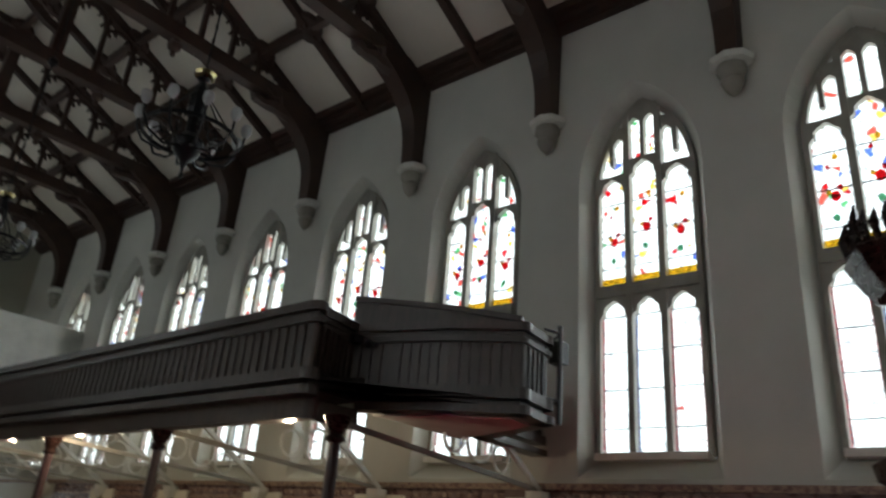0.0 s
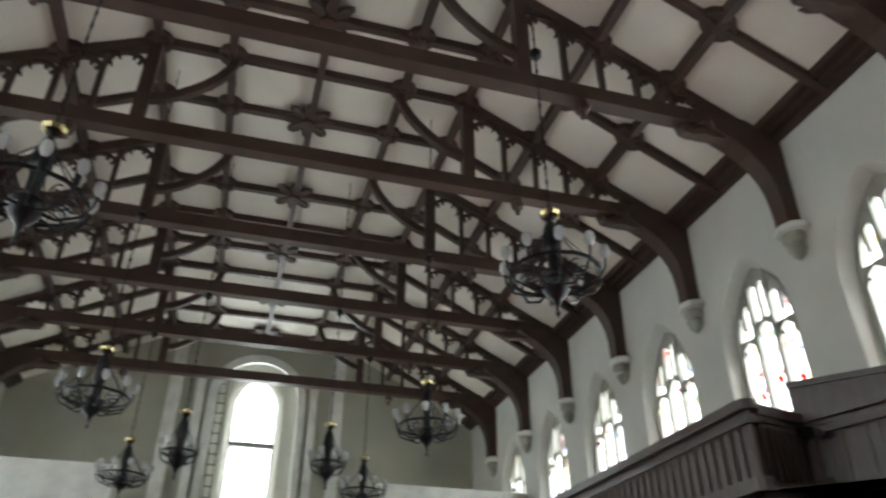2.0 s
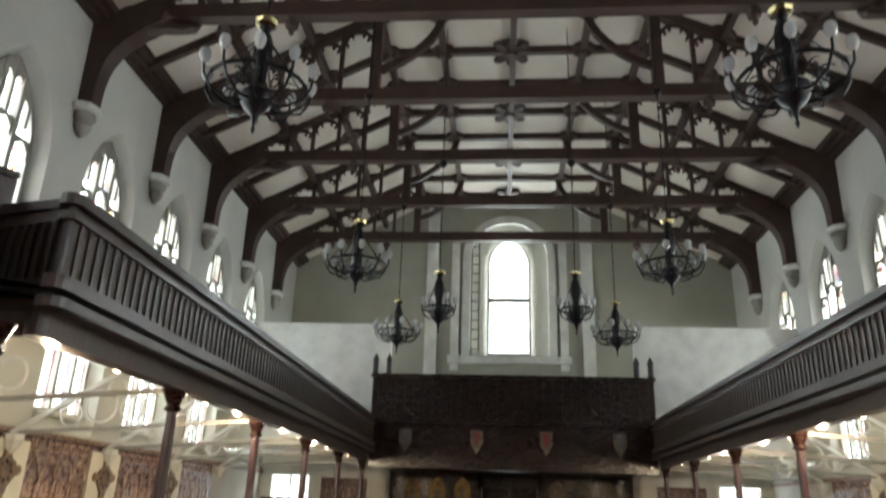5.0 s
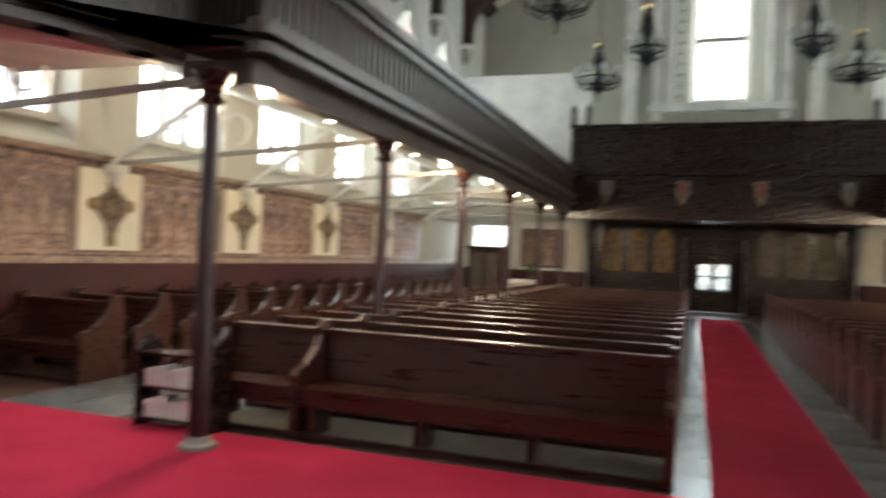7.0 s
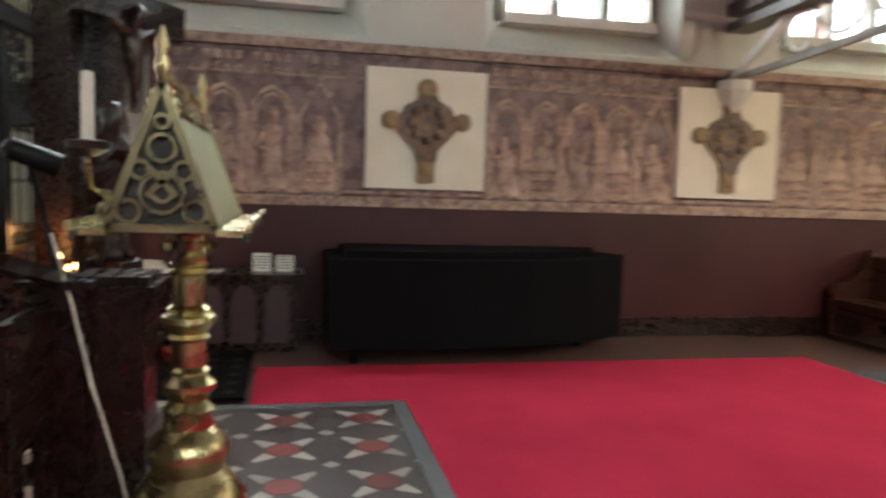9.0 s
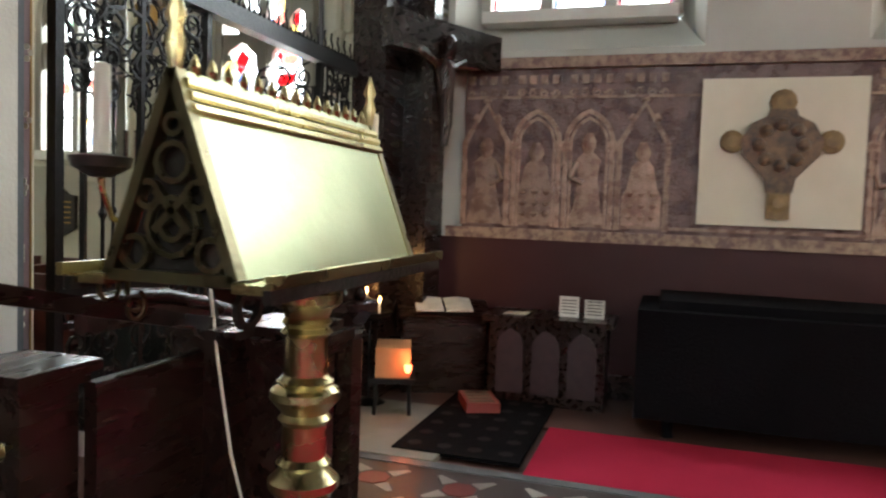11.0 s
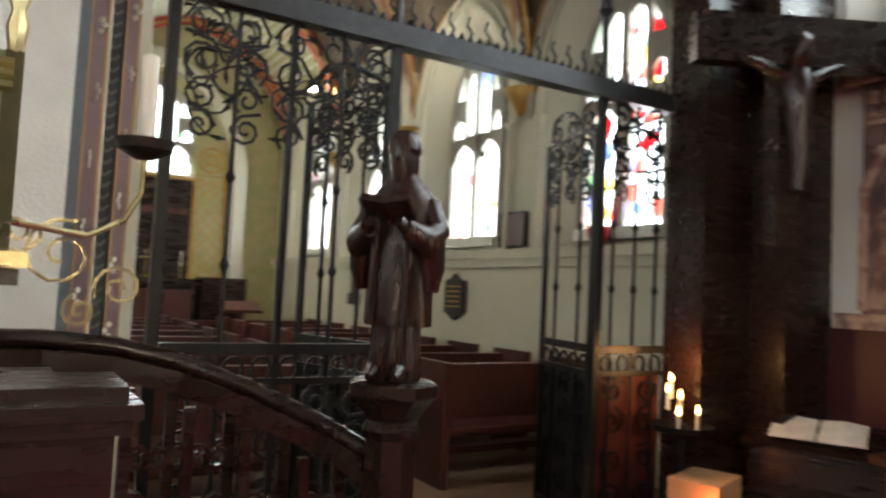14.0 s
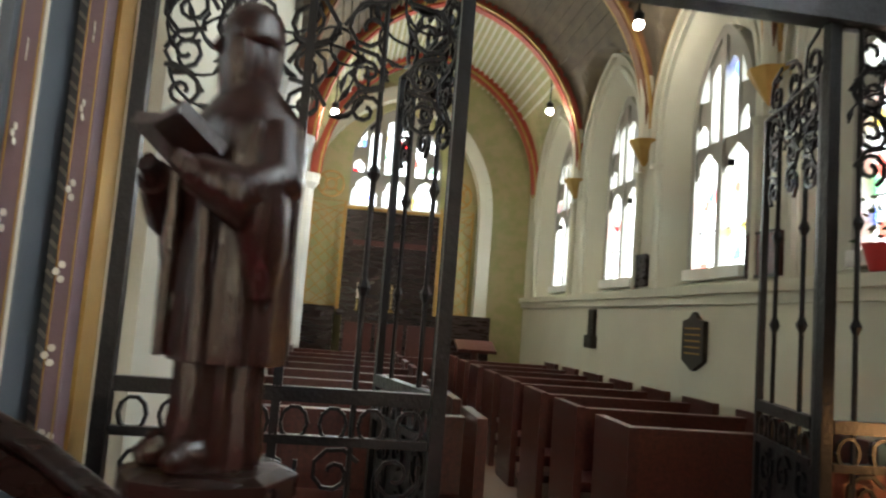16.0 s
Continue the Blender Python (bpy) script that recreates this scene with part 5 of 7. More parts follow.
# reading lamp and cable behind the lectern
rl = thing("reading_lamp", "small black lamp with a red shade on a bent arm", "lamp")
bm = NB()
tube(bm, [(-4.76, 0.92, 1.27), (-4.74, 0.88, 1.5), (-4.68, 0.85, 1.7)], 0.012, 6)
part("arm", bm, BLACKIRON, rl)
bm = NB()
lathe(bm, [(0.045, -0.09), (0.04, 0.08), (0.015, 0.1)], 10)
bmesh.ops.transform(bm, matrix=pose(-4.68, 0.86, 1.73, 70, 0, 30), verts=bm.verts)
part("shade", bm, BLACKIRON, rl, smooth=True)
bm = NB()
tube(bm, [(-4.74, 0.9, 1.45), (-4.66, 0.99, 1.2), (-4.64, 1.06, 0.9), (-4.66, 1.15, 0.55), (-4.68, 1.2, 0.3), (-4.7, 1.25, 0.03)], 0.006, 5)
tagged(part("cable", bm, WAX), "loose white cable hanging behind the lectern", "cable")

# ---- pulpit stair with the carved figure on its newel ----
st = thing("stair_rail", "dark carved stair rail with curved handrail and newel posts", "stair rail")
NX, NY = -5.89, 0.86
bm = NB()
lathe(bm, [(0.12, 0.02), (0.12, 0.1), (0.085, 0.14), (0.085, 1.05), (0.1, 1.08), (0.085, 1.11), (0.12, 1.16), (0.15, 1.19), (0.15, 1.225), (0.12, 1.235)], 8, NX, NY)
part("newel", bm, DARKWOOD, st)
rail = [(NX + 0.04, 0.8, 0.99), (-5.72, 0.66, 1.075), (-5.5, 0.55, 1.18), (-5.3, 0.48, 1.255), (-5.1, 0.45, 1.305), (-4.9, 0.46, 1.325), (-4.6, 0.52, 1.33)]
bm = NB()
tube(bm, rail, 0.03, 10)
part("handrail", bm, DARKWOOD, st, smooth=True)
bm = NB()
path(bm, [(x, y, z - 0.065) for x, y, z in rail], 0.045, 0.07)
path(bm, [(x, y, max(0.2, z - 0.95)) for x, y, z in rail], 0.06, 0.1)
part("string", bm, DARKWOOD, st)
for i, (f0) in enumerate((0.9, 1.7, 2.5, 3.4)):
    a, b = Vector(rail[int(f0)]), Vector(rail[int(f0) + 1])
    c = a.lerp(b, f0 - int(f0))
    bm = NB()
    w = 0.07
    path(bm, [(c.x - w, c.y - 0.02, c.z - 0.12), (c.x - w, c.y - 0.02, 0.22)], 0.035)
    path(bm, [(c.x + w, c.y + 0.02, c.z - 0.1), (c.x + w, c.y + 0.02, 0.22)], 0.035)
    for j in range(5):
        z = 0.35 + j * 0.15
        if z < c.z - 0.2:
            for sg in (-1, 1):
                path(bm, [(c.x + p, c.y, z + q) for p, q in scroll(sg * 0.03, 0, 0.045, 1.2, 0.3, 9, 0.3, sg)], 0.016, 0.03, (0, 1, 0))
    part("carved_baluster", bm, DARKWOOD, st)
bm = NB()
box(bm, -5.02, -4.78, 0.98, 1.22, 0.016, 1.18)
part("panelled_newel", bm, DARKWOOD, st, bevel=0.015)
for z, e in ((1.18, 0.03), (1.215, 0.05), (1.25, 0.02)):
    bm = NB()
    box(bm, -5.02 - e, -4.78 + e, 0.98 - e, 1.22 + e, z, z + 0.034)
    part("cap_moulding", bm, DARKWOOD, st, bevel=0.008)
for i in range(4):
    bm = NB()
    box(bm, -5.8 + 0.22 * i, -4.9, -0.1, 0.38, 0.02 + i * 0.17, 0.19 + i * 0.17)
    part("step", bm, FLOORMAT, st)


def robed_figure(bm, h):
    """A standing carved figure in a long gown holding an open book."""
    s = h / 0.81
    n = 26
    for prof, sx, sy, amp, oy in (
            ([(0.105, 0.0), (0.11, 0.03), (0.098, 0.12), (0.1, 0.3)], 1.0, 0.85, 0.008, 0.0),
            ([(0.1, 0.17), (0.138, 0.175), (0.14, 0.2), (0.136, 0.32), (0.132, 0.42), (0.14, 0.5), (0.142, 0.55), (0.128, 0.6), (0.09, 0.635), (0.05, 0.66)], 1.02, 0.82, 0.006, 0.015)):
        rings = []
        for r, z in prof:
            fold = amp if z < 0.5 else amp * 0.3
            rings.append([bm.verts.new((sx * (r + fold * math.cos(k * math.pi)) * math.cos(2 * math.pi * k / n), oy + sy * (r + fold * math.cos(k * math.pi)) * math.sin(2 * math.pi * k / n), z)) for k in range(n)])
        for p, q in zip(rings, rings[1:]):
            for k in range(n):
                bm.faces.new((p[k], p[(k + 1) % n], q[(k + 1) % n], q[k]))
    for sg in (-1, 1):
        tube(bm, [(sg * 0.05, -0.05, 0.028), (sg * 0.053, -0.1, 0.026), (sg * 0.058, -0.135, 0.016)], [0.034, 0.034, 0.014], 8)      # feet
        tube(bm, [(sg * 0.075, -0.1, 0.18), (sg * 0.07, -0.105, 0.35), (sg * 0.06, -0.11, 0.54)], 0.016, 6)                            # gown border
        tube(bm, [(sg * 0.12, 0.01, 0.57), (sg * 0.165, -0.01, 0.48), (sg * 0.15, -0.08, 0.44), (sg * 0.08, -0.15, 0.48)], [0.045, 0.052, 0.055, 0.035], 10)   # arms
        tube(bm, [(sg * 0.15, -0.04, 0.46), (sg * 0.158, -0.03, 0.36), (sg * 0.15, -0.02, 0.29)], [0.058, 0.05, 0.032], 10)             # hanging sleeves
        tube(bm, [(sg * 0.08, -0.15, 0.48), (sg * 0.06, -0.18, 0.5)], [0.024, 0.02], 8)                                                 # fists
        beam(bm, (sg * 0.002, -0.15, 0.535), (sg * 0.1, -0.15, 0.548), 0.025, 0.11, (0, -1.7, 1))                                     # open book
    lathe(bm, [(0.132, 0.55), (0.135, 0.575), (0.11, 0.615), (0.07, 0.655), (0.05, 0.675)], 18, 0, 0.01, 1.04, 0.84)                    # cape
    lathe(bm, [(0.045, 0.64), (0.05, 0.67), (0.056, 0.7), (0.057, 0.73), (0.05, 0.77), (0.02, 0.79)], 14, 0, -0.018, 0.95, 1.05)         # head
    lathe(bm, [(0.05, 0.645), (0.06, 0.675), (0.062, 0.71), (0.06, 0.75)], 14, 0, 0.014, 0.98, 0.95)       # hair
    lathe(bm, [(0.064, 0.735), (0.068, 0.74), (0.068, 0.752), (0.066, 0.76), (0.064, 0.778), (0.052, 0.8), (0.03, 0.813), (0.004, 0.816)], 16, 0, 0.0, 1.05, 1.05)       # cap
    tube(bm, [(0, -0.075, 0.735), (0, -0.088, 0.715), (0, -0.075, 0.708)], [0.008, 0.011, 0.006], 6)
    bmesh.ops.scale(bm, vec=(0.78 * s, 0.84 * s, s), verts=bm.verts)


bm = NB()
robed_figure(bm, 0.81)
bmesh.ops.transform(bm, matrix=pose(NX, NY, 1.235, 0, 0, 132), verts=bm.verts)
tagged(part("newel_statue", bm, STATUEWOOD, None, "", True), "dark polished wooden statue of a gowned reader with a book", "statue")

# upper flight: second handrail with square newels and brass knobs
ur = thing("upper_stair_rail", "dark upper handrail with square newel and brass knobs", "stair rail")
bm = NB()
path(bm, [(-4.82, 0.92, 1.26), (-4.3, 0.91, 1.38), (-3.7, 0.9, 1.52)], 0.07, 0.045)
part("handrail", bm, DARKWOOD, ur)
for x, y, h in ((-4.14, 0.78, 1.2), (-4.78, 0.93, 1.22)):
    bm = NB()
    box(bm, x - 0.09, x + 0.09, y - 0.09, y + 0.09, 0.016, h)
    part("square_newel", bm, DARKWOOD, ur, bevel=0.012)
    for z, e in ((h, 0.02), (h + 0.03, 0.04)):
        bm = NB()
        box(bm, x - 0.09 - e, x + 0.09 + e, y - 0.09 - e, y + 0.09 + e, z, z + 0.029)
        part("cap_moulding", bm, DARKWOOD, ur, bevel=0.006)
for y, z in ((0.74, 1.06), (0.84, 1.08)):
    bm = NB()
    lathe(bm, [(0.008, 0.0), (0.012, 0.02), (0.028, 0.035), (0.028, 0.05), (0.01, 0.065)], 10)
    bmesh.ops.transform(bm, matrix=pose(-4.05, y, z, 0, 90, 0), verts=bm.verts)
    part("knob", bm, BRASS, ur, smooth=True)
bm = NB()
box(bm, -4.7, -4.24, 0.88, 0.92, 0.75, 1.2)
part("panel", bm, DARKWOOD, ur)
for x in (-4.62, -4.3):
    bm = NB()
    for j2 in range(6):
        path(bm, [(x + p, 0.9, 0.12 + j2 * 0.11 + q) for p, q in scroll(0, 0, 0.05, 1.2, j2, 9, 0.3)], 0.02, 0.03, (0, 1, 0))
    box(bm, x - 0.06, x - 0.045, 0.88, 0.92, 0.02, 0.75)
    box(bm, x + 0.045, x + 0.06, 0.88, 0.92, 0.02, 0.75)
    part("carved_baluster", bm, DARKWOOD, ur)

# ---- chapel shell ----
CY = -11.3
bm = NB()
cb = [(-0.7 - 2.5 * (i + 1), -0.7 - 2.5 * i) for i in range(4)]
window_wall(bm, -1, -W, 0.34, cb, 0, 6.6, 0.95, 0.58, 2.02, 2.15, 3.7, 1.35, 0.98)
box(bm, -W - 0.7, -W, CY - 0.5, -10.7, 0, 6.6)
box(bm, -W - 0.7, -W, -0.7, -0.45, 0, 6.6)
setting("wall_chapel_south", bm, CANVAS, "cream chapel wall with deep pointed window recesses", "wall")
bm = NB()
box(bm, -W - 0.7, -5.05, -0.45, 0.16, 0, 0.001)
box(bm, -W - 0.7, -W, -0.45, yc(-1), 0, 13.2)
setting("wall_corner", bm, PLASTER, "plastered corner between nave and chapel", "wall")
bm = NB()
box(bm, -5.32, -4.97, CY, -0.75, 0, 6.6)
setting("wall_chapel_north", bm, CANVAS, "cream plastered chapel side wall", "wall")
for y, z0 in ((-1.9, 0), (-4.4, 0), (-6.9, 0), (-9.4, 0)):
    bm = NB()
    lathe(bm, [(0.22, 0), (0.22, 0.2), (0.13, 0.28), (0.13, 3.4), (0.2, 3.5), (0.22, 3.65)], 12, -5.36, y)
    setting("trim_wall_shaft", bm, WHITESTONE, "pale round wall shaft with a capital", "column")
bm = NB()
ea = arch(0.86, 4.3, 1.15)
for x0, x1, z0, z1 in ((-W, -7.76, 0, 6.6), (-6.04, -4.97, 0, 6.6), (-7.76, -6.04, 0, 3.45)):
    box(bm, x0, x1, CY - 0.3, CY, z0, z1)
for p, r in zip(ea, ea[1:]):
    prism(bm, [(-6.9 + p[0], p[1]), (-6.9 + r[0], r[1]), (-6.9 + r[0], 6.6), (-6.9 + p[0], 6.6)], 1, CY - 0.3, CY)
setting("wall_chapel_east", bm, GREENPAINT, "green and gold painted chapel east wall", "wall")
bm = NB()
ao = [(-1.72, 0.0)] + arch(1.72, 3.5, 2.2, 10) + [(1.72, 0.0)]
for (p, zp), (q, zq) in zip(ao, ao[1:]):
    beam(bm, (-6.9 + p, CY + 0.12, zp), (-6.9 + q, CY + 0.12, zq), 0.24, 0.26, (0, 1, 0))
setting("trim_sanctuary_arch", bm, CANVAS, "cream moulded arch framing the altar wall", "arch")
for s in (-1, 1):
    o = thing("diaper_panel", "green altar wall panel with gilt lattice and tracery", "panel", "altar wall panels", "structure")
    cx = -6.9 + s * 1.2
    bm = NB()
    box(bm, cx - 0.3, cx + 0.3, CY, CY + 0.03, 1.55, 3.5)
    part("ground", bm, GREENPAINT, o)
    bm = NB()
    for k in range(-2, 8):
        for d in (-1, 1):
            z0 = 1.55 + k * 0.25
            beam(bm, (cx - d * 0.3, CY + 0.04, max(1.55, z0)), (cx + d * 0.3, CY + 0.04, min(3.5, z0 + 0.6)), 0.018, 0.018, (0, 1, 0))
    part("lattice", bm, GOLD, o)
    bm = NB()
    for zc, r in ((3.85, 0.24), (3.85, 0.1)):
        path(bm, [(cx + r * math.cos(q * math.pi / 8), CY + 0.05, zc + r * math.sin(q * math.pi / 8)) for q in range(17)], 0.035, 0.04, (0, 1, 0))
    for q in range(4):
        a_ = q * math.pi / 2 + 0.78
        beam(bm, (cx + 0.1 * math.cos(a_), CY + 0.05, 3.85 + 0.1 * math.sin(a_)), (cx + 0.24 * math.cos(a_), CY + 0.05, 3.85 + 0.24 * math.sin(a_)), 0.03, 0.03, (0, 1, 0))
    path(bm, [(cx - 0.3, CY + 0.05, 1.55), (cx - 0.3, CY + 0.05, 3.55), (cx + 0.3, CY + 0.05, 3.55), (cx + 0.3, CY + 0.05, 1.55)], 0.04, 0.04, (0, 1, 0))
    part("tracery", bm, GOLD, o)
cwin = tracery_window("window_chapel_east", "bright chapel altar window of pale glass", 0.86, 3.45, 5.4, 4.35, 1.05, 3, None, STAINED)
cwin.matrix_basis = pose(-6.9, CY - 0.15, 0, 0, 0, -90)
cw = tracery_window("window_chapel", "chapel window of richly coloured stained glass", 0.55, 2.16, 4.6, 3.7, 0.95, 2, None, RICH, depth=0.08)
cw.matrix_basis = pose(-W - 0.24, -1.95, 0, 0, 0, 180)
cw2 = tracery_window("window_chapel", "chapel window of pale leaded stained glass", 0.55, 2.16, 4.6, 3.7, 0.95, 2, None, STAINED, depth=0.08)
cw2.matrix_basis = pose(-W - 0.24, -4.45, 0, 0, 0, 180)
for y in (-6.95, -9.45):
    copy_thing(cw2, pose(-W - 0.24, y, 0, 0, 0, 180))
bm = NB()
box(bm, -W, -5.4, CY, -0.75, -0.02, 0.01)
setting("floor_chapel", bm, WOODFLOOR, "worn brown chapel floor", "floor")
# pointed boarded vault, cut into by a lunette over each window
VC, VH = -7.45, 2.05
va = arch(VH, 4.0, 2.4, 12)


def barrel(u):
    for (p, zp), (q, zq) in zip(va, va[1:]):
        if p <= u <= q and q > p:
            return zp + (zq - zp) * (u - p) / (q - p)
    return 4.0


def lunette(y):
    d = abs((-0.7 - y) % 2.5 - 1.25)
    return 3.9 + 1.35 * max(0.0, 1 - (d / 1.22) ** 2) ** 0.5 if d < 1.22 else 3.9


for nm, y0, y1, m_, lab in (("ceiling_chapel", -8.2, -0.45, VAULTTAN, "tan painted boarded chapel vault with lunettes"), ("ceiling_sanctuary", CY, -8.2, GREENPAINT, "green painted boarded vault over the altar")):
    bm = NB()
    nu, ny = 40, max(24, int((y1 - y0) / 0.1))
    grid = [[bm.verts.new((VC - VH + 2 * VH * i / nu, y0 + (y1 - y0) * j / ny, max(barrel(-VH + 2 * VH * i / nu), lunette(y0 + (y1 - y0) * j / ny)))) for j in range(ny + 1)] for i in range(nu + 1)]
    for i in range(nu):
        for j in range(ny):
            bm.faces.new((grid[i][j], grid[i + 1][j], grid[i + 1][j + 1], grid[i][j + 1]))
    box(bm, VC - VH - 0.1, VC + VH + 0.3, y0, y1, 6.55, 6.7)
    setting(nm, bm, m_, lab, "ceiling")
bm, bm2 = NB(), NB()
for i in range(3, 40):
    u = -VH + 2 * VH * i / 42
    z = barrel(u)
    if z < 5.3:
        continue
    sl = (barrel(u + 0.02) - barrel(u - 0.02)) / 0.04
    beam(bm, (VC + u, CY, z - 0.01), (VC + u, -8.2, z - 0.01), 0.05, 0.035, (1, 0, sl))
    beam(bm2, (VC + u, -8.2, z - 0.01), (VC + u, -0.5, z - 0.01), 0.05, 0.045, (1, 0, sl))
setting("ceiling_battens", bm, CANVAS, "cream battens along the altar vault", "ceiling rib")
setting("ceiling_laths", bm2, VAULTTAN, "tan battens along the chapel vault", "ceiling rib")
for i, y in enumerate((-0.8, -3.2, -5.7, -8.2, -10.7)):
    bm = NB()
    path(bm, [(VC + u * 0.985, y, z - 0.07) for u, z in va], 0.2, 0.14, (0, 1, 0))
    setting("trim_vault_rib", bm, OCHRERIB if y > -8 else REDPAINT, "brown painted transverse vault rib" if y > -8 else "red painted transverse vault rib", "rib")
    bm = NB()
    for dy in (-0.11, 0.11):
        path(bm, [(VC + u * 0.96, y + dy, z - 0.13) for u, z in va], 0.03, 0.05, (0, 1, 0))
    setting("trim_rib_gilding", bm, GOLD, "gilded edge of a vault rib", "rib")
for y in (-1.95, -4.45, -6.95, -9.45):
    bm = NB()
    for rr, dx in ((1.0, 0.03), (1.12, 0.06)):
        path(bm, [(-W + dx, y - rr, 3.4)] + [(-W + dx, y + u, z) for u, z in arch(rr, 3.72, 1.35 * rr, 10)] + [(-W + dx, y + rr, 3.4)], 0.05, 0.06, (1, 0, 0))
    setting("trim_window_moulding", bm, CANVAS, "cream roll moulding around a chapel window", "moulding")
    bm = NB()
    for u in (-1.0, 1.0):
        lathe(bm, [(0.05, 2.02), (0.05, 3.35), (0.08, 3.42)], 8, -W + 0.03, y + u)
    setting("trim_window_shaft", bm, CANVAS, "slim cream shafts beside a chapel window", "moulding")
for y in (-3.2, -5.7, -8.2):
    o = thing("chapel_corbel", "ochre painted corbel under a chapel rib", "corbel", "chapel corbels")
    bm = NB()
    lathe(bm, [(0.02, 3.45), (0.08, 3.55), (0.17, 3.7), (0.19, 3.74)], 8, -W + 0.1, y)
    part("bracket", bm, GOLD, o)
    bm = NB()
    lathe(bm, [(0.09, 3.72), (0.07, 4.1), (0.1, 4.5)], 8, -W + 0.1, y)
    part("springer", bm, CANVAS, o)
    a = [(u * 1.02, z) for u, z in arch(1.22, 3.8, 1.5)]
    o = thing("window_arch", "gilded moulded arch over a chapel window", "moulding", "window arches", "structure")
    bm = NB()
    path(bm, [(-W + 0.02, y + 1.25 + u, z) for u, z in a], 0.05, 0.06, (1, 0, 0))
    part("roll", bm, GOLD, o)
bm = NB()
box(bm, -W, -W + 0.09, CY, -0.45, 1.93, 2.02)
box(bm, -W, -W + 0.05, CY, -0.45, 1.84, 1.93)
setting("trim_string_course", bm, CANVAS, "cream moulded string course under the chapel windows", "trim")
for (x, y, z) in ((-8.95, -4.95, 4.82), (-9.0, -8.45, 4.86), (-5.75, -8.2, 4.4)):
    o = thing("spotlight", "small lit spotlight on a chapel rib", "lamp", "chapel spotlights")
    bm = NB()
    lathe(bm, [(0.05, z), (0.06, z + 0.08), (0.03, z + 0.12), (0.012, z + 0.13), (0.012, z + 0.5)], 10, x, y)
    part("housing", bm, BLACKIRON, o)
    bm = NB()
    lathe(bm, [(0.012, z - 0.09), (0.045, z - 0.07), (0.058, z - 0.035), (0.05, z - 0.002)], 12, x, y)
    part("bulb", bm, COOLGLOW, o, smooth=True)
    small_lamp(x, y, z - 0.17, 8 if x < -6 else 40, (1, 0.9, 0.74), 0.05)
for y0, y1, z0, z1, m_, lab, nm in ((-3.55, -3.1, 2.06, 2.42, REDWOOD, "square brown wooden plaque under a chapel window", "wall_plaque"), (-5.95, -5.62, 2.06, 2.42, DARKWOOD, "small dark plaque between chapel windows", "wall_plaque"), (-0.85, -0.6, 2.1, 2.5, BRONZE, "small dark framed plaque beside the window", "wall_plaque")):
    o = thing(nm, lab, "plaque")
    bm = NB()
    box(bm, -W, -W + 0.05, y0, y1, z0, z1)
    part("board", bm, m_, o, bevel=0.01)
    bm = NB()
    path(bm, [(-W + 0.05, y0, z0), (-W + 0.05, y1, z0), (-W + 0.05, y1, z1), (-W + 0.05, y0, z1), (-W + 0.05, y0, z0)], 0.03, 0.02, (1, 0, 0))
    part("frame", bm, DARKWOOD, o)
o = thing("memorial_tablet", "dark bronze shield-shaped memorial tablet on cream wall", "plaque")
bm = NB()
prism(bm, [(-4.66, 1.3), (-4.45, 1.2), (-4.24, 1.3), (-4.24, 1.68), (-4.36, 1.7), (-4.45, 1.77), (-4.54, 1.7), (-4.66, 1.68)], 0, -W, -W + 0.05)
part("tablet", bm, BRONZE, o, bevel=0.01)
bm = NB()
for i in range(5):
    box(bm, -W + 0.05, -W + 0.054, -4.6, -4.3, 1.36 + i * 0.06, 1.375 + i * 0.06)
part("inscription", bm, GOLD, o)
o = thing("memorial_tablet", "small dark bronze upright memorial tablet", "plaque")
bm = NB()
box(bm, -W, -W + 0.05, -7.45, -7.25, 1.45, 1.8)
box(bm, -W, -W + 0.08, -7.5, -7.2, 1.28, 1.45)
part("tablet", bm, BRONZE, o, bevel=0.01)
# potted flowers on the sill
o = thing("potted_plant", "red pot of leafy flowers on the chapel sill", "plant", m=pose(-W + 0.0, -2.05, 2.03))
bm = NB()
lathe(bm, [(0.07, 0), (0.11, 0.16), (0.12, 0.18)], 12)
part("pot", bm, REDPETAL, o, smooth=True)
random.seed(3)
bm = NB()
for i in range(60):
    a, r, z = random.random() * 6.28, 0.13 * random.random() ** 0.5, 0.18 + 0.3 * random.random()
    p = Vector((r * math.cos(a), r * math.sin(a), z))
    d = Vector((random.uniform(-1, 1), random.uniform(-1, 1), random.uniform(-0.3, 1))).normalized() * 0.07
    w = d.orthogonal().normalized() * 0.018
    bm.faces.new([bm.verts.new(q) for q in (p, p + d * 0.5 + w, p + d, p + d * 0.5 - w)])
part("leaves", bm, LEAF, o)

# chapel furniture
cp = thing("chapel_pew", "red-brown wooden chapel pew", "pew", "chapel pews")
for nm, b in (("seat", (-9.3, -7.8, 0.06, 0.46, 0.42, 0.46)), ("backrest", (-9.3, -7.8, 0.0, 0.05, 0.3, 0.88)), ("top_rail", (-9.3, -7.8, -0.03, 0.07, 0.88, 0.92)), ("kneeler", (-9.3, -7.8, -0.3, -0.12, 0.12, 0.18)), ("book_shelf", (-9.3, -7.8, -0.16, -0.02, 0.68, 0.71))):
    bm = NB()
    box(bm, *b)
    part(nm, bm, REDWOOD, cp, bevel=0.008)
for x in (-9.3, -7.8):
    bm = NB()
    prism(bm, [(-0.1, 0), (0.46, 0), (0.46, 0.97), (-0.1, 0.97)], 0, x - 0.03, x + 0.03)
    part("pew_end", bm, REDWOOD, cp, bevel=0.01)
cp.matrix_basis = pose(0, -2.3, 0.01, 0, 0, 0)
for p in list(cp.children):
    p.location.y = 0
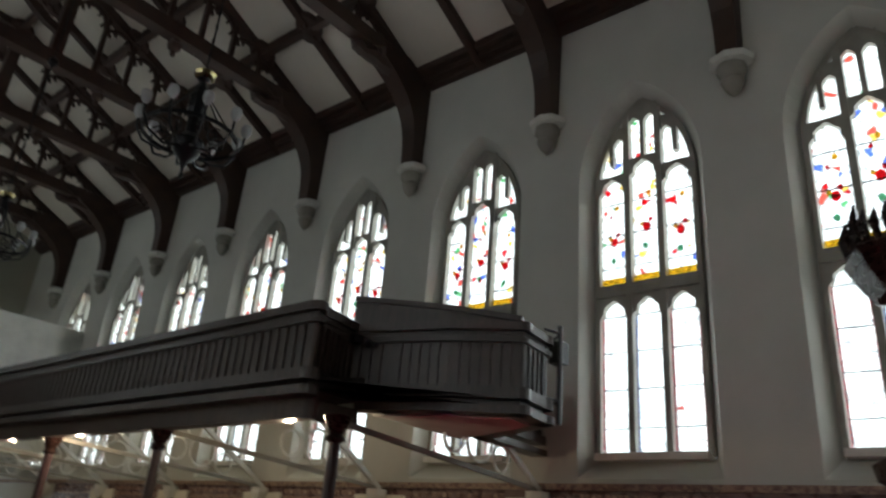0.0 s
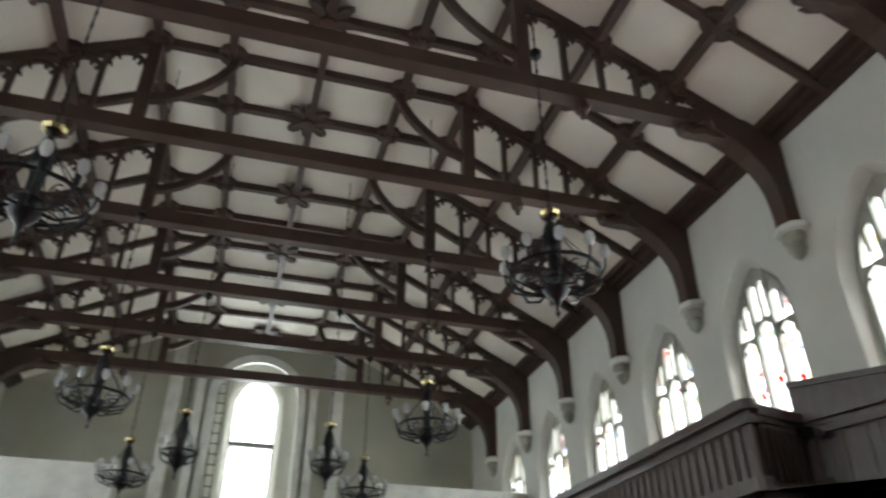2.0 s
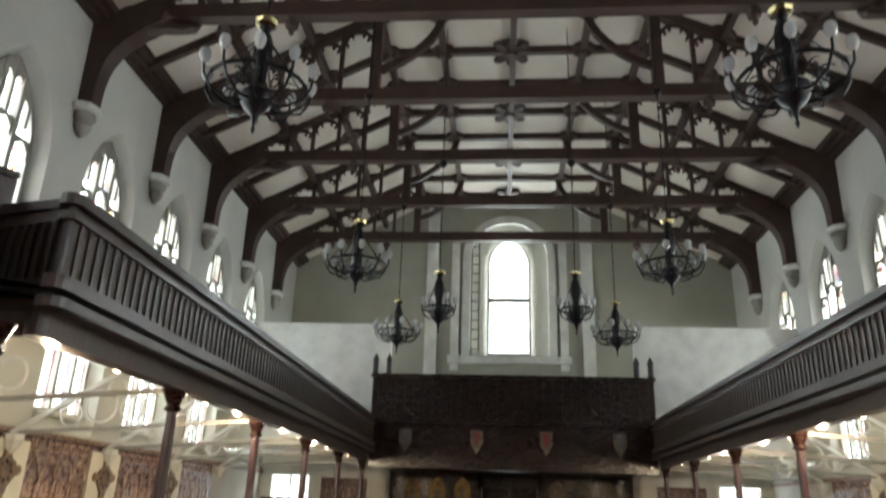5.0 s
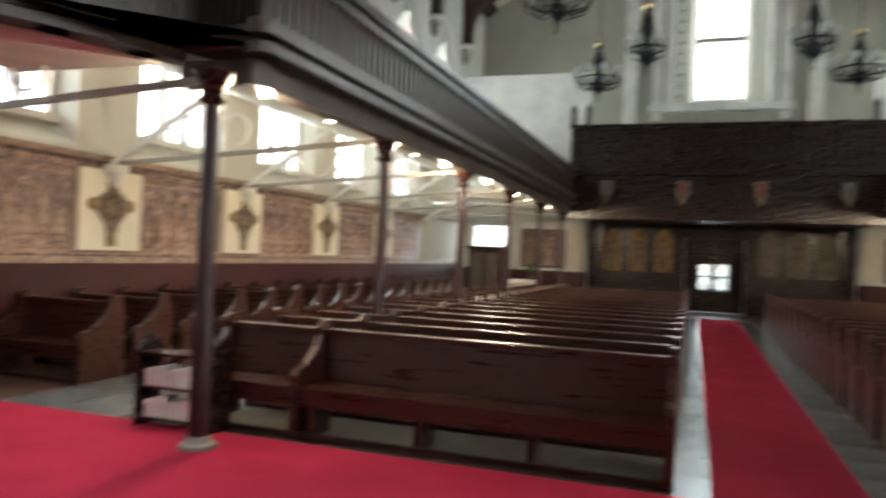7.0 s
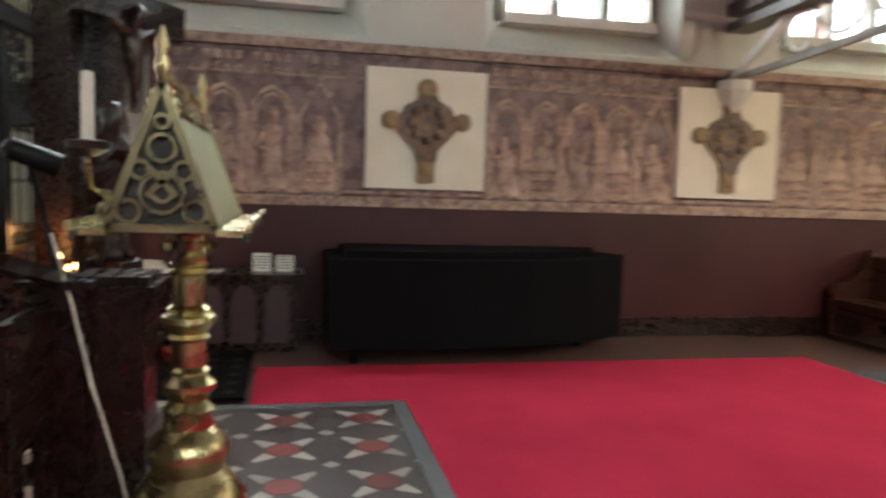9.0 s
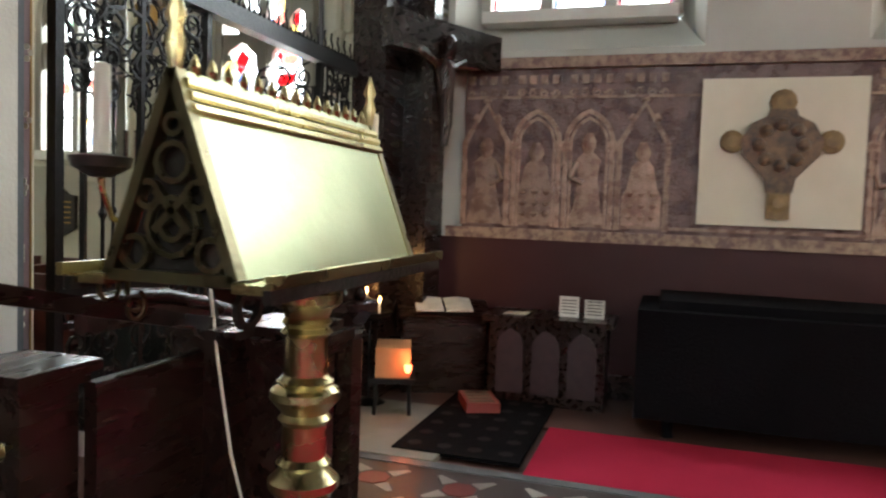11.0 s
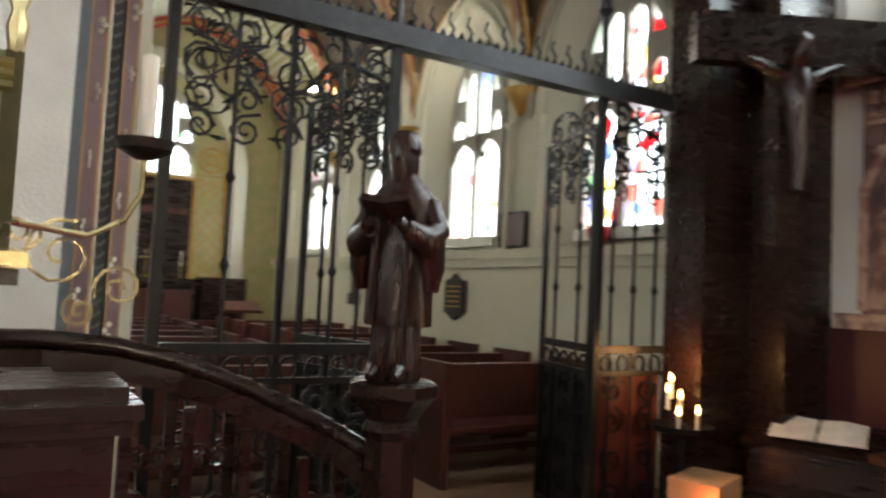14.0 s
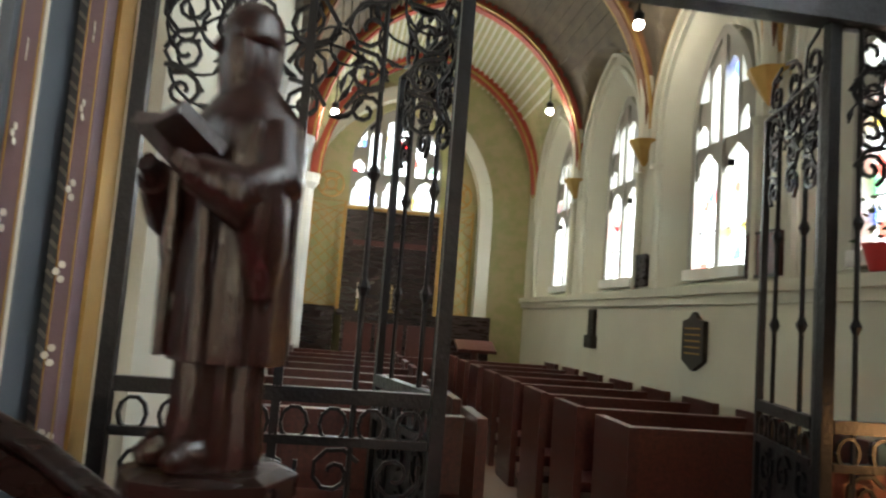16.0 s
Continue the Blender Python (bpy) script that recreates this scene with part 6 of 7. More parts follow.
for i in range(1, 8):
    copy_thing(cp, pose(0, -2.3 - 0.92 * i, 0.01))
for i in range(8):
    copy_thing(cp, pose(2.38, -2.3 - 0.92 * i, 0.01))
al = thing("altar", "carved dark wooden chapel altar with gilt panels", "altar", m=pose(-6.95, CY + 0.5, 0.0))
bm = NB()
box(bm, -1.9, 1.9, -0.5, 0.95, 0.0, 0.3)
part("step", bm, REDWOOD, al, bevel=0.02)
bm = NB()
box(bm, -0.85, 0.85, -0.42, 0.2, 0.3, 1.45)
part("body", bm, DARKWOOD, al)
bm = NB()
box(bm, -0.95, 0.95, -0.45, 0.26, 1.45, 1.55)
part("top", bm, DARKWOOD, al, bevel=0.01)
for x in (-0.55, 0, 0.55):
    bm = NB()
    box(bm, x - 0.24, x + 0.24, 0.2, 0.23, 0.45, 1.35)
    part("front_panel", bm, REDWOOD, al, "gilt and red carved panel", bevel=0.02)
for x in (-1.4, 1.4):
    bm = NB()
    box(bm, x - 0.42, x + 0.42, -0.45, 0.05, 0.3, 1.6)
    part("side_cabinet", bm, DARKWOOD, al, bevel=0.02)
rd = thing("reredos", "dark panelled wooden reredos below the altar window", "reredos")
bm = NB()
box(bm, -7.76, -6.04, CY + 0.003, CY + 0.12, 1.5, 3.4)
part("panel", bm, DARKWOOD, rd)
bm = NB()
path(bm, [(-7.8, CY + 0.12, 1.56), (-7.8, CY + 0.12, 3.43), (-6.0, CY + 0.12, 3.43), (-6.0, CY + 0.12, 1.56)], 0.07, 0.07, (0, 1, 0))
part("frame", bm, GOLD, rd)
bm = NB()
box(bm, -7.7, -6.2, CY + 0.12, CY + 0.14, 2.75, 2.85)
part("rail", bm, REDWOOD, rd)
for x in (-7.55, -6.35):
    o = thing("altar_candle", "white candle in a brass stick on the altar", "candle", "altar candles", m=pose(x, CY + 0.55, 1.55))
    bm = NB()
    lathe(bm, [(0.06, 0), (0.02, 0.04), (0.015, 0.2), (0.035, 0.22)], 10)
    part("stick", bm, BRASS, o, smooth=True)
    bm = NB()
    lathe(bm, [(0.018, 0.22), (0.016, 0.5)], 8)
    part("candle", bm, WAX, o)
o = thing("altar_cross", "brass cross standing on the altar", "cross", m=pose(-6.95, CY + 0.55, 1.55))
bm = NB()
box(bm, -0.015, 0.015, -0.01, 0.01, 0.05, 0.5)
box(bm, -0.12, 0.12, -0.011, 0.011, 0.34, 0.37)
lathe(bm, [(0.08, 0), (0.03, 0.06)], 10)
part("cross", bm, BRASS, o)
ar = thing("altar_rail", "dark altar rail across the chapel", "rail")
bm = NB()
box(bm, -9.2, -5.6, -9.75, -9.65, 0.78, 0.86)
part("top", bm, REDWOOD, ar, bevel=0.01)
for i in range(22):
    bm = NB()
    lathe(bm, [(0.03, 0.01), (0.03, 0.1), (0.02, 0.3), (0.03, 0.5), (0.02, 0.78)], 6, -9.15 + i * 0.168, -9.7)
    part("baluster", bm, DARKWOOD, ar)
o = thing("reading_desk", "red-brown reading desk with sloping top in the chapel", "desk", m=pose(-8.2, -9.0, 0.01))
bm = NB()
beam(bm, (-0.3, 0, 1.12), (0.3, 0, 1.12), 0.42, 0.05, (0, 0.35, 1))
part("top", bm, REDWOOD, o)
bm = NB()
lathe(bm, [(0.2, 0), (0.2, 0.06), (0.06, 0.1), (0.06, 1.08)], 8)
part("stand", bm, REDWOOD, o)

# ---- painted pier beside the chapel arch ----
pier = thing("painted_pier", "moulded pier painted mauve, blue and gold with white flowers", "pier", kind="structure")
for nm, x0, x1, y1, m_ in (("outer_fillet", -5.0085, -4.970, -0.16, BLUEPAINT), ("outer_band", -5.0855, -5.0085, -0.2, PINKPAINT), ("hollow_edge", -5.0947, -5.0855, -0.21, BLUEPAINT), ("hollow", -5.1548, -5.097, -0.42, BLUEPAINT), ("inner_band", -5.2164, -5.1548, -0.34, PINKPAINT), ("inner_roll", -5.2303, -5.2164, -0.44, GOLD), ("inner_shaft", -5.2588, -5.2303, -0.6, PANELWHITE)):
    bm = NB()
    box(bm, x0, x1, -0.75, y1, 0, 6.2)
    part(nm, bm, m_, pier)
bm = NB()
box(bm, -5.0901, -5.0824, -0.21, -0.196, 0, 6.2)
part("pale_line", bm, PANELWHITE, pier)
for x, y in ((-5.0177, -0.198), (-5.0763, -0.198), (-5.161, -0.338), (-5.2102, -0.338)):
    bm = NB()
    box(bm, x - 0.002, x + 0.002, y - 0.004, y + 0.002, 0, 6.2)
    part("gilt_line", bm, GOLD, pier)
bm = NB()
for i in range(110):
    z = 0.1 + i * 0.05
    for e in (-1, 1):
        beam(bm, (-5.1255, -0.417, z), (-5.1255 + e * 0.026, -0.417, z + 0.026), 0.012, 0.006, (0, 1, 0))
tagged(part("chevron_band", bm, CHEVRON, pier, "grey-green painted chevrons"), kind="stuff")
bm = NB()
for i in range(5):
    a = i * 2 * math.pi / 5
    lathe(bm, [(0.013, 0), (0.013, 0.004)], 6, 0.025 * math.cos(a), 0.025 * math.sin(a))
flower = mesh_of(bm, "flower_stencil", PANELWHITE)
for x, y, off in ((-5.047, -0.197, 0.0), (-5.1856, -0.337, 0.13)):
    for i in range(22):
        o = new("flower_stencil", flower)
        o.parent, o.location, o.rotation_euler = pier, (x, y, 0.9 + off + i * 0.27), (math.pi / 2, 0, 0.4 * i)
bm = NB()
box(bm, -W, -8.95, -0.45, -0.35, 0, 6.2)
setting("wall_pier_dark", bm, PLASTER, "plastered pier behind the crucifix", "wall")

# ---- dark post with crucifix ----
cr = thing("crucifix_post", "tall dark wooden post and cross against the pier", "crucifix")
bm = NB()
box(bm, -8.98, -8.5, -0.35, -0.05, 0, 6.0)
part("post", bm, DARKWOOD, cr, bevel=0.03)
bm = NB()
box(bm, -9.48, -8.98, -0.35, 0.19, 0, 6.0)
part("backboard", bm, DARKWOOD, cr, bevel=0.02)
bm = NB()
beam(bm, (-8.2, 0.08, 3.12), (-9.38, 0.7, 3.12), 0.12, 0.3)
part("cross_arm", bm, DARKWOOD, cr, bevel=0.015)
bm = NB()
beam(bm, (-8.79, 0.27, 1.9), (-8.79, 0.27, 3.6), 0.2, 0.1)
part("cross_upright", bm, DARKWOOD, cr, bevel=0.015)
bm = NB()
tube(bm, [(0, 0, 0.0), (0.015, 0, 0.18), (0.0, 0, 0.4), (-0.02, -0.01, 0.55), (0, 0, 0.66)], [0.035, 0.055, 0.07, 0.085, 0.05], 10)
tube(bm, [(0, 0, 0.62), (0.0, -0.04, 0.7), (0.0, -0.05, 0.78), (0, -0.04, 0.83)], [0.035, 0.05, 0.052, 0.02], 10)
for sg in (-1, 1):
    tube(bm, [(sg * 0.06, 0, 0.6), (sg * 0.22, 0.02, 0.68), (sg * 0.42, 0.05, 0.76)], [0.035, 0.028, 0.02], 8)
bmesh.ops.scale(bm, vec=(1.15, 1.15, 1.12), verts=bm.verts)
bmesh.ops.transform(bm, matrix=pose(-8.72, 0.42, 2.22, 0, 0, 153), verts=bm.verts)
tagged(part("crucifix_figure", bm, STATUEWOOD, None, "", True), "dark carved wooden figure on the cross", "statue")

# ---- wrought iron chapel screen ----
scr = thing("iron_screen", "black wrought iron chapel screen with scrollwork and cresting", "screen", m=pose(0, -0.35, 0))
bm = NB()
box(bm, -8.5, -5.22, -0.05, 0.05, 2.78, 2.84)
box(bm, -8.5, -5.22, -0.035, 0.035, 2.84, 2.9)
part("top_beam", bm, GREYIRON, scr, bevel=0.006)
bm = NB()
for i in range(52):
    lathe(bm, [(0.012, 2.9), (0.02, 2.915), (0.004, 2.95)], 5, -8.46 + i * 0.06, 0)
tagged(part("beading", bm, BLACKIRON, scr), kind="stuff")
for i in range(26):
    bm = NB()
    x = -8.45 + i * 0.12
    path(bm, [(x, 0, 2.9), (x - 0.02, 0, 2.96), (x + 0.015, 0, 3.0), (x, 0, 3.05)], 0.012, 0.012, (0, 1, 0))
    part("crest", bm, BLACKIRON, scr)
for x, w in ((-5.35, 0.05), (-5.9, 0.03), (-6.45, 0.048), (-7.9, 0.048)):
    bm = NB()
    box(bm, x - w / 2, x + w / 2, -w / 2, w / 2, 0.0, 2.78)
    part("standard", bm, BLACKIRON, scr, bevel=0.006)
for x in (-6.45, -7.9):
    bm = NB()
    lathe(bm, [(0.025, 2.9), (0.02, 3.3), (0.05, 3.34), (0.01, 3.5)], 8, x, 0)
    part("finial", bm, GREYIRON, scr)


def grille(parent, x0, x1, scrolls_low=True, bars=3, top_z=2.78):
    """An iron panel: rails, bars, a scrolled head and a lower scrolled panel."""
    w = x1 - x0
    for z, h in ((1.2, 0.05), (1.06, 0.03), (0.12, 0.05)):
        bm = NB()
        box(bm, x0, x1, -0.02, 0.02, z, z + h)
        part("rail", bm, BLACKIRON, parent)
    for i in range(bars):
        x = x0 + w * (i + 0.5) / bars
        bm = NB()
        tube(bm, [(x, 0, 0.14), (x, 0, top_z)], 0.011, 6)
        for z in (1.6, 2.0):
            lathe(bm, [(0.012, z - 0.03), (0.024, z), (0.012, z + 0.03)], 6, x, 0)
        part("bar", bm, BLACKIRON, parent)
    n = max(3, int(w / 0.12))
    for i in range(n):
        x = x0 + w * (i + 0.5) / n
        bm = NB()
        path(bm, [(x + 0.045 * math.cos(a * math.pi / 5), 0, 1.13 + 0.055 * math.sin(a * math.pi / 5)) for a in range(11)], 0.012, 0.02, (0, 1, 0))
        part("quatrefoil", bm, BLACKIRON, parent)
    rnd = random.Random(int(w * 1000))
    bm = NB()
    for i in range(int(w * 44)):
        x, z, a = x0 + w * rnd.random(), rnd.uniform(2.3, top_z - 0.03), rnd.uniform(0, 6.28)
        pts, turn = [], rnd.uniform(-0.75, 0.75)
        for j in range(8):
            pts.append((min(max(x, x0 + 0.01), x1 - 0.01), rnd.uniform(-0.008, 0.008), min(max(z, 2.12), top_z)))
            x, z, a = x + 0.035 * math.cos(a), z + 0.035 * math.sin(a), a + turn
        if (Vector(pts[-1]) - Vector(pts[0])).length < 0.02:
            continue
        tube(bm, pts, [0.007, 0.007, 0.006, 0.006, 0.006, 0.005, 0.013, 0.003], 5)
    tagged(part("scrollwork", bm, BLACKIRON, parent), kind="stuff")
    cols = max(2, int(w / 0.2))
    for i in range(cols):
        cx = x0 + w * (i + 0.5) / cols
        for j, z in enumerate((2.68, 2.52, 2.36, 2.22)):
            sg = 1 if (i + j) % 2 else -1
            r = 0.095 if j < 2 else 0.07
            bm = NB()
            path(bm, [(p, 0, q) for p, q in scroll(cx, z, r, 1.4, j * 1.1 + i, 12, 0.2, sg)], 0.014, 0.016, (0, 1, 0))
            path(bm, [(cx - sg * r, 0, z), (cx - sg * 0.4 * r, 0.01, z + 0.9 * r), (cx + sg * 0.9 * r, 0.01, z + 1.2 * r)], 0.016, 0.01, (0, 1, 0))
            part("scroll", bm, BLACKIRON, parent)
        if scrolls_low:
            for j, z in enumerate((0.32, 0.55, 0.78, 0.97)):
                sg = 1 if (i + j) % 2 else -1
                bm = NB()
                path(bm, [(p, 0, q) for p, q in scroll(cx, z, 0.09, 1.4, j * 0.9, 12, 0.2, sg)], 0.014, 0.016, (0, 1, 0))
                part("scroll", bm, BLACKIRON, parent)


for x0, x1 in ((-8.5, -7.93),):
    bm = NB()
    box(bm, x0, x1, -0.05, -0.03, 0.14, 1.06)
    part("kick_panel", bm, REDWOOD, scr, "dark red wooden panel")
grille(scr, -6.42, -5.38, True, 2)
grille(scr, -8.5, -7.93)
for x, ang in ((-6.45, -76), (-7.9, -105)):
    g = thing("iron_gate", "open black wrought iron gate leaf of the chapel screen", "gate", "chapel gates", m=pose(x, -0.38, 0, 0, 0, ang))
    grille(g, 0.03, 0.7, True, 2, 2.6)
    bm = NB()
    path(bm, [(0.02, 0, 0.08), (0.72, 0, 0.08), (0.72, 0, 2.6), (0.02, 0, 2.6), (0.02, 0, 0.08)], 0.035, 0.03, (0, 1, 0))
    part("gate_frame", bm, BLACKIRON, g)
    bm = NB()
    box(bm, 0.03, 0.7, -0.012, -0.006, 0.14, 1.06)
    part("kick_plate", bm, BLACKIRON, g)

# ---- candles, votive box, open book, cabinet, piano along the wall ----
cs = thing("candle_stand", "black iron votive stand with five lit candles", "candle stand", m=pose(-8.36, -0.06, 0.0))
bm = NB()
tube(bm, [(0, 0, 0.0), (0, 0, 0.8)], 0.015, 8)
lathe(bm, [(0.16, 0), (0.15, 0.02), (0.03, 0.05)], 12)
part("stem", bm, BLACKIRON, cs)
bm = NB()
lathe(bm, [(0.05, 0.72), (0.17, 0.76), (0.19, 0.8), (0.18, 0.79), (0.04, 0.75)], 16)
part("tray", bm, BLACKIRON, cs, smooth=True)
for x, y, z in ((0.08, 0.04, 0.8), (-0.08, 0.05, 0.8), (0.05, -0.07, 0.92), (-0.05, -0.06, 0.88), (0.0, -0.09, 0.98)):
    c = thing("votive_candle", "short lit cream candle on the iron stand", "candle", "votive candles", m=pose(-8.36 + x, -0.06 + y, z - 0.04))
    bm = NB()
    tube(bm, [(0, 0, -0.12), (0, 0, 0.01)], 0.006, 5)
    part("pricket", bm, BLACKIRON, c)
    bm = NB()
    lathe(bm, [(0.013, 0.0), (0.012, 0.1), (0.004, 0.105)], 8)
    part("wax", bm, WAX, c)
    bm = NB()
    lathe(bm, [(0.003, 0.105), (0.011, 0.12), (0.008, 0.14), (0.001, 0.16)], 8)
    part("flame", bm, FLAME, c, smooth=True)
small_lamp(-8.36, -0.06, 1.16, 5, (1, 0.5, 0.18), 0.06)
vb = thing("votive_box", "orange-lit wooden offering box on a low stool", "box", m=pose(-8.26, 0.2, 0.32, 0, 0, 20))
bm = NB()
box(bm, -0.2, 0.2, -0.14, 0.14, 0, 0.24)
part("body", bm, mat("pale_box_wood", (0.5, 0.3, 0.16), 0.6, col2=(0.4, 0.22, 0.11), scale=6, bump=0.1), vb, bevel=0.012)
bm = NB()
lathe(bm, [(0.02, 0.0), (0.03, 0.03), (0.03, 0.06)], 10, 0.22, 0.02)
bmesh.ops.translate(bm, vec=(0, 0.1, 0.05), verts=bm.verts)
part("votive_light", bm, REDGLOW, vb)
small_lamp(-8.04, 0.41, 0.47, 1.2, (1, 0.3, 0.1), 0.03)
so = thing("low_stool", "dark low stool under the offering box", "stool", m=pose(-8.26, 0.2, -0.03, 0, 0, 20))
bm = NB()
box(bm, -0.24, 0.24, -0.18, 0.18, 0.31, 0.35)
part("top", bm, BLACKIRON, so, bevel=0.01)
for x, y in ((-0.2, -0.14), (0.2, -0.14), (-0.2, 0.14), (0.2, 0.14)):
    bm = NB()
    tube(bm, [(x, y, 0), (x * 0.95, y * 0.95, 0.31)], 0.018, 6)
    part("leg", bm, BLACKIRON, so)
bd = thing("book_desk", "dark wooden stand for an open book by the wall", "desk", m=pose(-9.1, 0.36, 0.0, 0, 0, 115))
bm = NB()
box(bm, -0.38, 0.38, -0.14, 0.16, 0, 0.69)
part("body", bm, DARKWOOD, bd, bevel=0.015)
bm = NB()
beam(bm, (-0.42, 0.0, 0.755), (0.42, 0.0, 0.755), 0.4, 0.03, (0, -0.3, 1))
part("top", bm, DARKWOOD, bd)
bk = thing("open_book", "open visitors' book with white pages on the stand", "book", m=pose(-9.06, 0.37, 0.79, 0, 0, 115) @ pose(0, 0, 0, 17, 0, 0))
for s in (-1, 1):
    bm = NB()
    prism(bm, [(s * 0.01, 0.0), (s * 0.26, 0.0), (s * 0.26, 0.012), (s * 0.14, 0.028), (s * 0.01, 0.016)], 1, -0.13, 0.15)
    part("page_block", bm, PAPER, bk)
rg = thing("dark_rug", "black patterned rug on the floor by the book stand", "rug", m=pose(-8.2, 0.95, 0.0))
bm = NB()
box(bm, -0.75, 0.85, -0.4, 0.5, 0.0, 0.028)
part("rug_field", bm, BLACKCLOTH, rg)
bm = NB()
for i in range(6):
    for j in range(4):
        lathe(bm, [(0.06, 0.027), (0.05, 0.031)], 6, -0.6 + i * 0.26, -0.28 + j * 0.22)
part("rosettes", bm, RUGPATTERN, rg)
kn = thing("kneeler_cushion", "red embroidered kneeling cushion on the dark floor", "cushion", m=pose(-8.6, 0.85, 0.028, 0, 0, 25))
bm = NB()
box(bm, -0.22, 0.22, -0.14, 0.14, 0.0, 0.08)
part("pad", bm, TILERED, kn, bevel=0.03)
bm = NB()
for i in range(4):
    box(bm, -0.19 + i * 0.1, -0.13 + i * 0.1, -0.1, 0.1, 0.078, 0.084)
part("embroidery", bm, PAINTGREY, kn)

cab = thing("book_cabinet", "dark carved cabinet with three pointed front panels", "cabinet", m=pose(-9.12, 1.35, 0.0))
bm = NB()
box(bm, -0.25, 0.22, -0.5, 0.5, 0.0, 0.72)
part("body", bm, DARKWOOD, cab, bevel=0.015)
bm = NB()
box(bm, -0.3, 0.28, -0.56, 0.56, 0.72, 0.77)
part("top", bm, DARKWOOD, cab, bevel=0.012)
for u in (-0.31, 0, 0.31):
    bm = NB()
    prism(bm, [(u + p, q) for p, q in [(-0.12, 0.1)] + arch(0.12, 0.5, 0.16, 5) + [(0.12, 0.1)]], 0, 0.22, 0.235)
    part("arched_panel", bm, CABPANEL, cab)
for u, w, h in ((0.16, 0.17, 0.18), (0.38, 0.17, 0.16)):
    o = thing("notice_card", "white printed card standing on the cabinet", "card", "notice cards", m=pose(-9.1, 1.35 + u, 0.77))
    bm = NB()
    box(bm, -0.004, 0.004, -w / 2, w / 2, 0, h)
    part("card", bm, PAPER, o)
    bm = NB()
    for i in range(5):
        box(bm, 0.004, 0.006, -w * 0.38, w * 0.38, 0.03 + i * 0.028, 0.038 + i * 0.028)
    part("print_lines", bm, GREYIRON, o)
o = thing("leaflet", "small white leaflet lying on the cabinet", "leaflet", m=pose(-9.08, 1.05, 0.772))
bm = NB()
box(bm, -0.09, 0.09, -0.1, 0.1, 0, 0.006)
part("sheet", bm, PAPER, o)
pi = thing("grand_piano", "grand piano under a black cloth cover against the wall", "piano", m=pose(-8.75, 3.72, 0))
bm = NB()
prism(bm, [(-0.6, -1.6), (0.45, -1.6), (0.48, -0.5), (0.42, 0.3), (0.25, 1.0), (0.0, 1.45), (-0.35, 1.6), (-0.6, 1.45)], 2, 0.16, 0.98)
part("cover", bm, BLACKCLOTH, pi, bevel=0.06)
bm = NB()
prism(bm, [(-0.5, -1.45), (0.35, -1.45), (0.36, -0.3), (0.2, 0.6), (-0.1, 1.15), (-0.4, 1.25)], 2, 0.98, 1.05)
part("lid", bm, BLACKCLOTH, pi, bevel=0.03)
for x, y in ((-0.35, -1.35), (0.3, -1.35), (-0.3, 1.1)):
    bm = NB()
    lathe(bm, [(0.05, 0), (0.04, 0.05), (0.06, 0.24)], 8, x, y)
    part("leg", bm, BLACKCLOTH, pi)
# rack of hymn books beside the front pew
rk = thing("book_rack", "dark wooden rack of white hymn books by the front pew", "book rack", m=pose(-5.35, 7.05, 0))
for x in (-0.42, 0.42):
    bm = NB()
    prism(bm, [(-0.16, 0), (0.16, 0), (0.16, 0.8), (0.0, 0.9), (-0.16, 0.75)], 0, x - 0.02, x + 0.02)
    part("side", bm, DARKWOOD, rk, bevel=0.008)
for z in (0.08, 0.38, 0.7):
    bm = NB()
    box(bm, -0.42, 0.42, -0.15, 0.15, z, z + 0.025)
    part("shelf", bm, DARKWOOD, rk)
for z in (0.105, 0.405):
    for i in range(7):
        o = thing("hymn_book", "white-covered hymn book on the rack", "book", "hymn books", m=pose(-5.65 + i * 0.09, 7.02, z))
        bm = NB()
        box(bm, -0.03, 0.03, -0.11, 0.08, 0, 0.16 + 0.02 * (i % 3))
        part("cover", bm, PAPER, o, bevel=0.004)

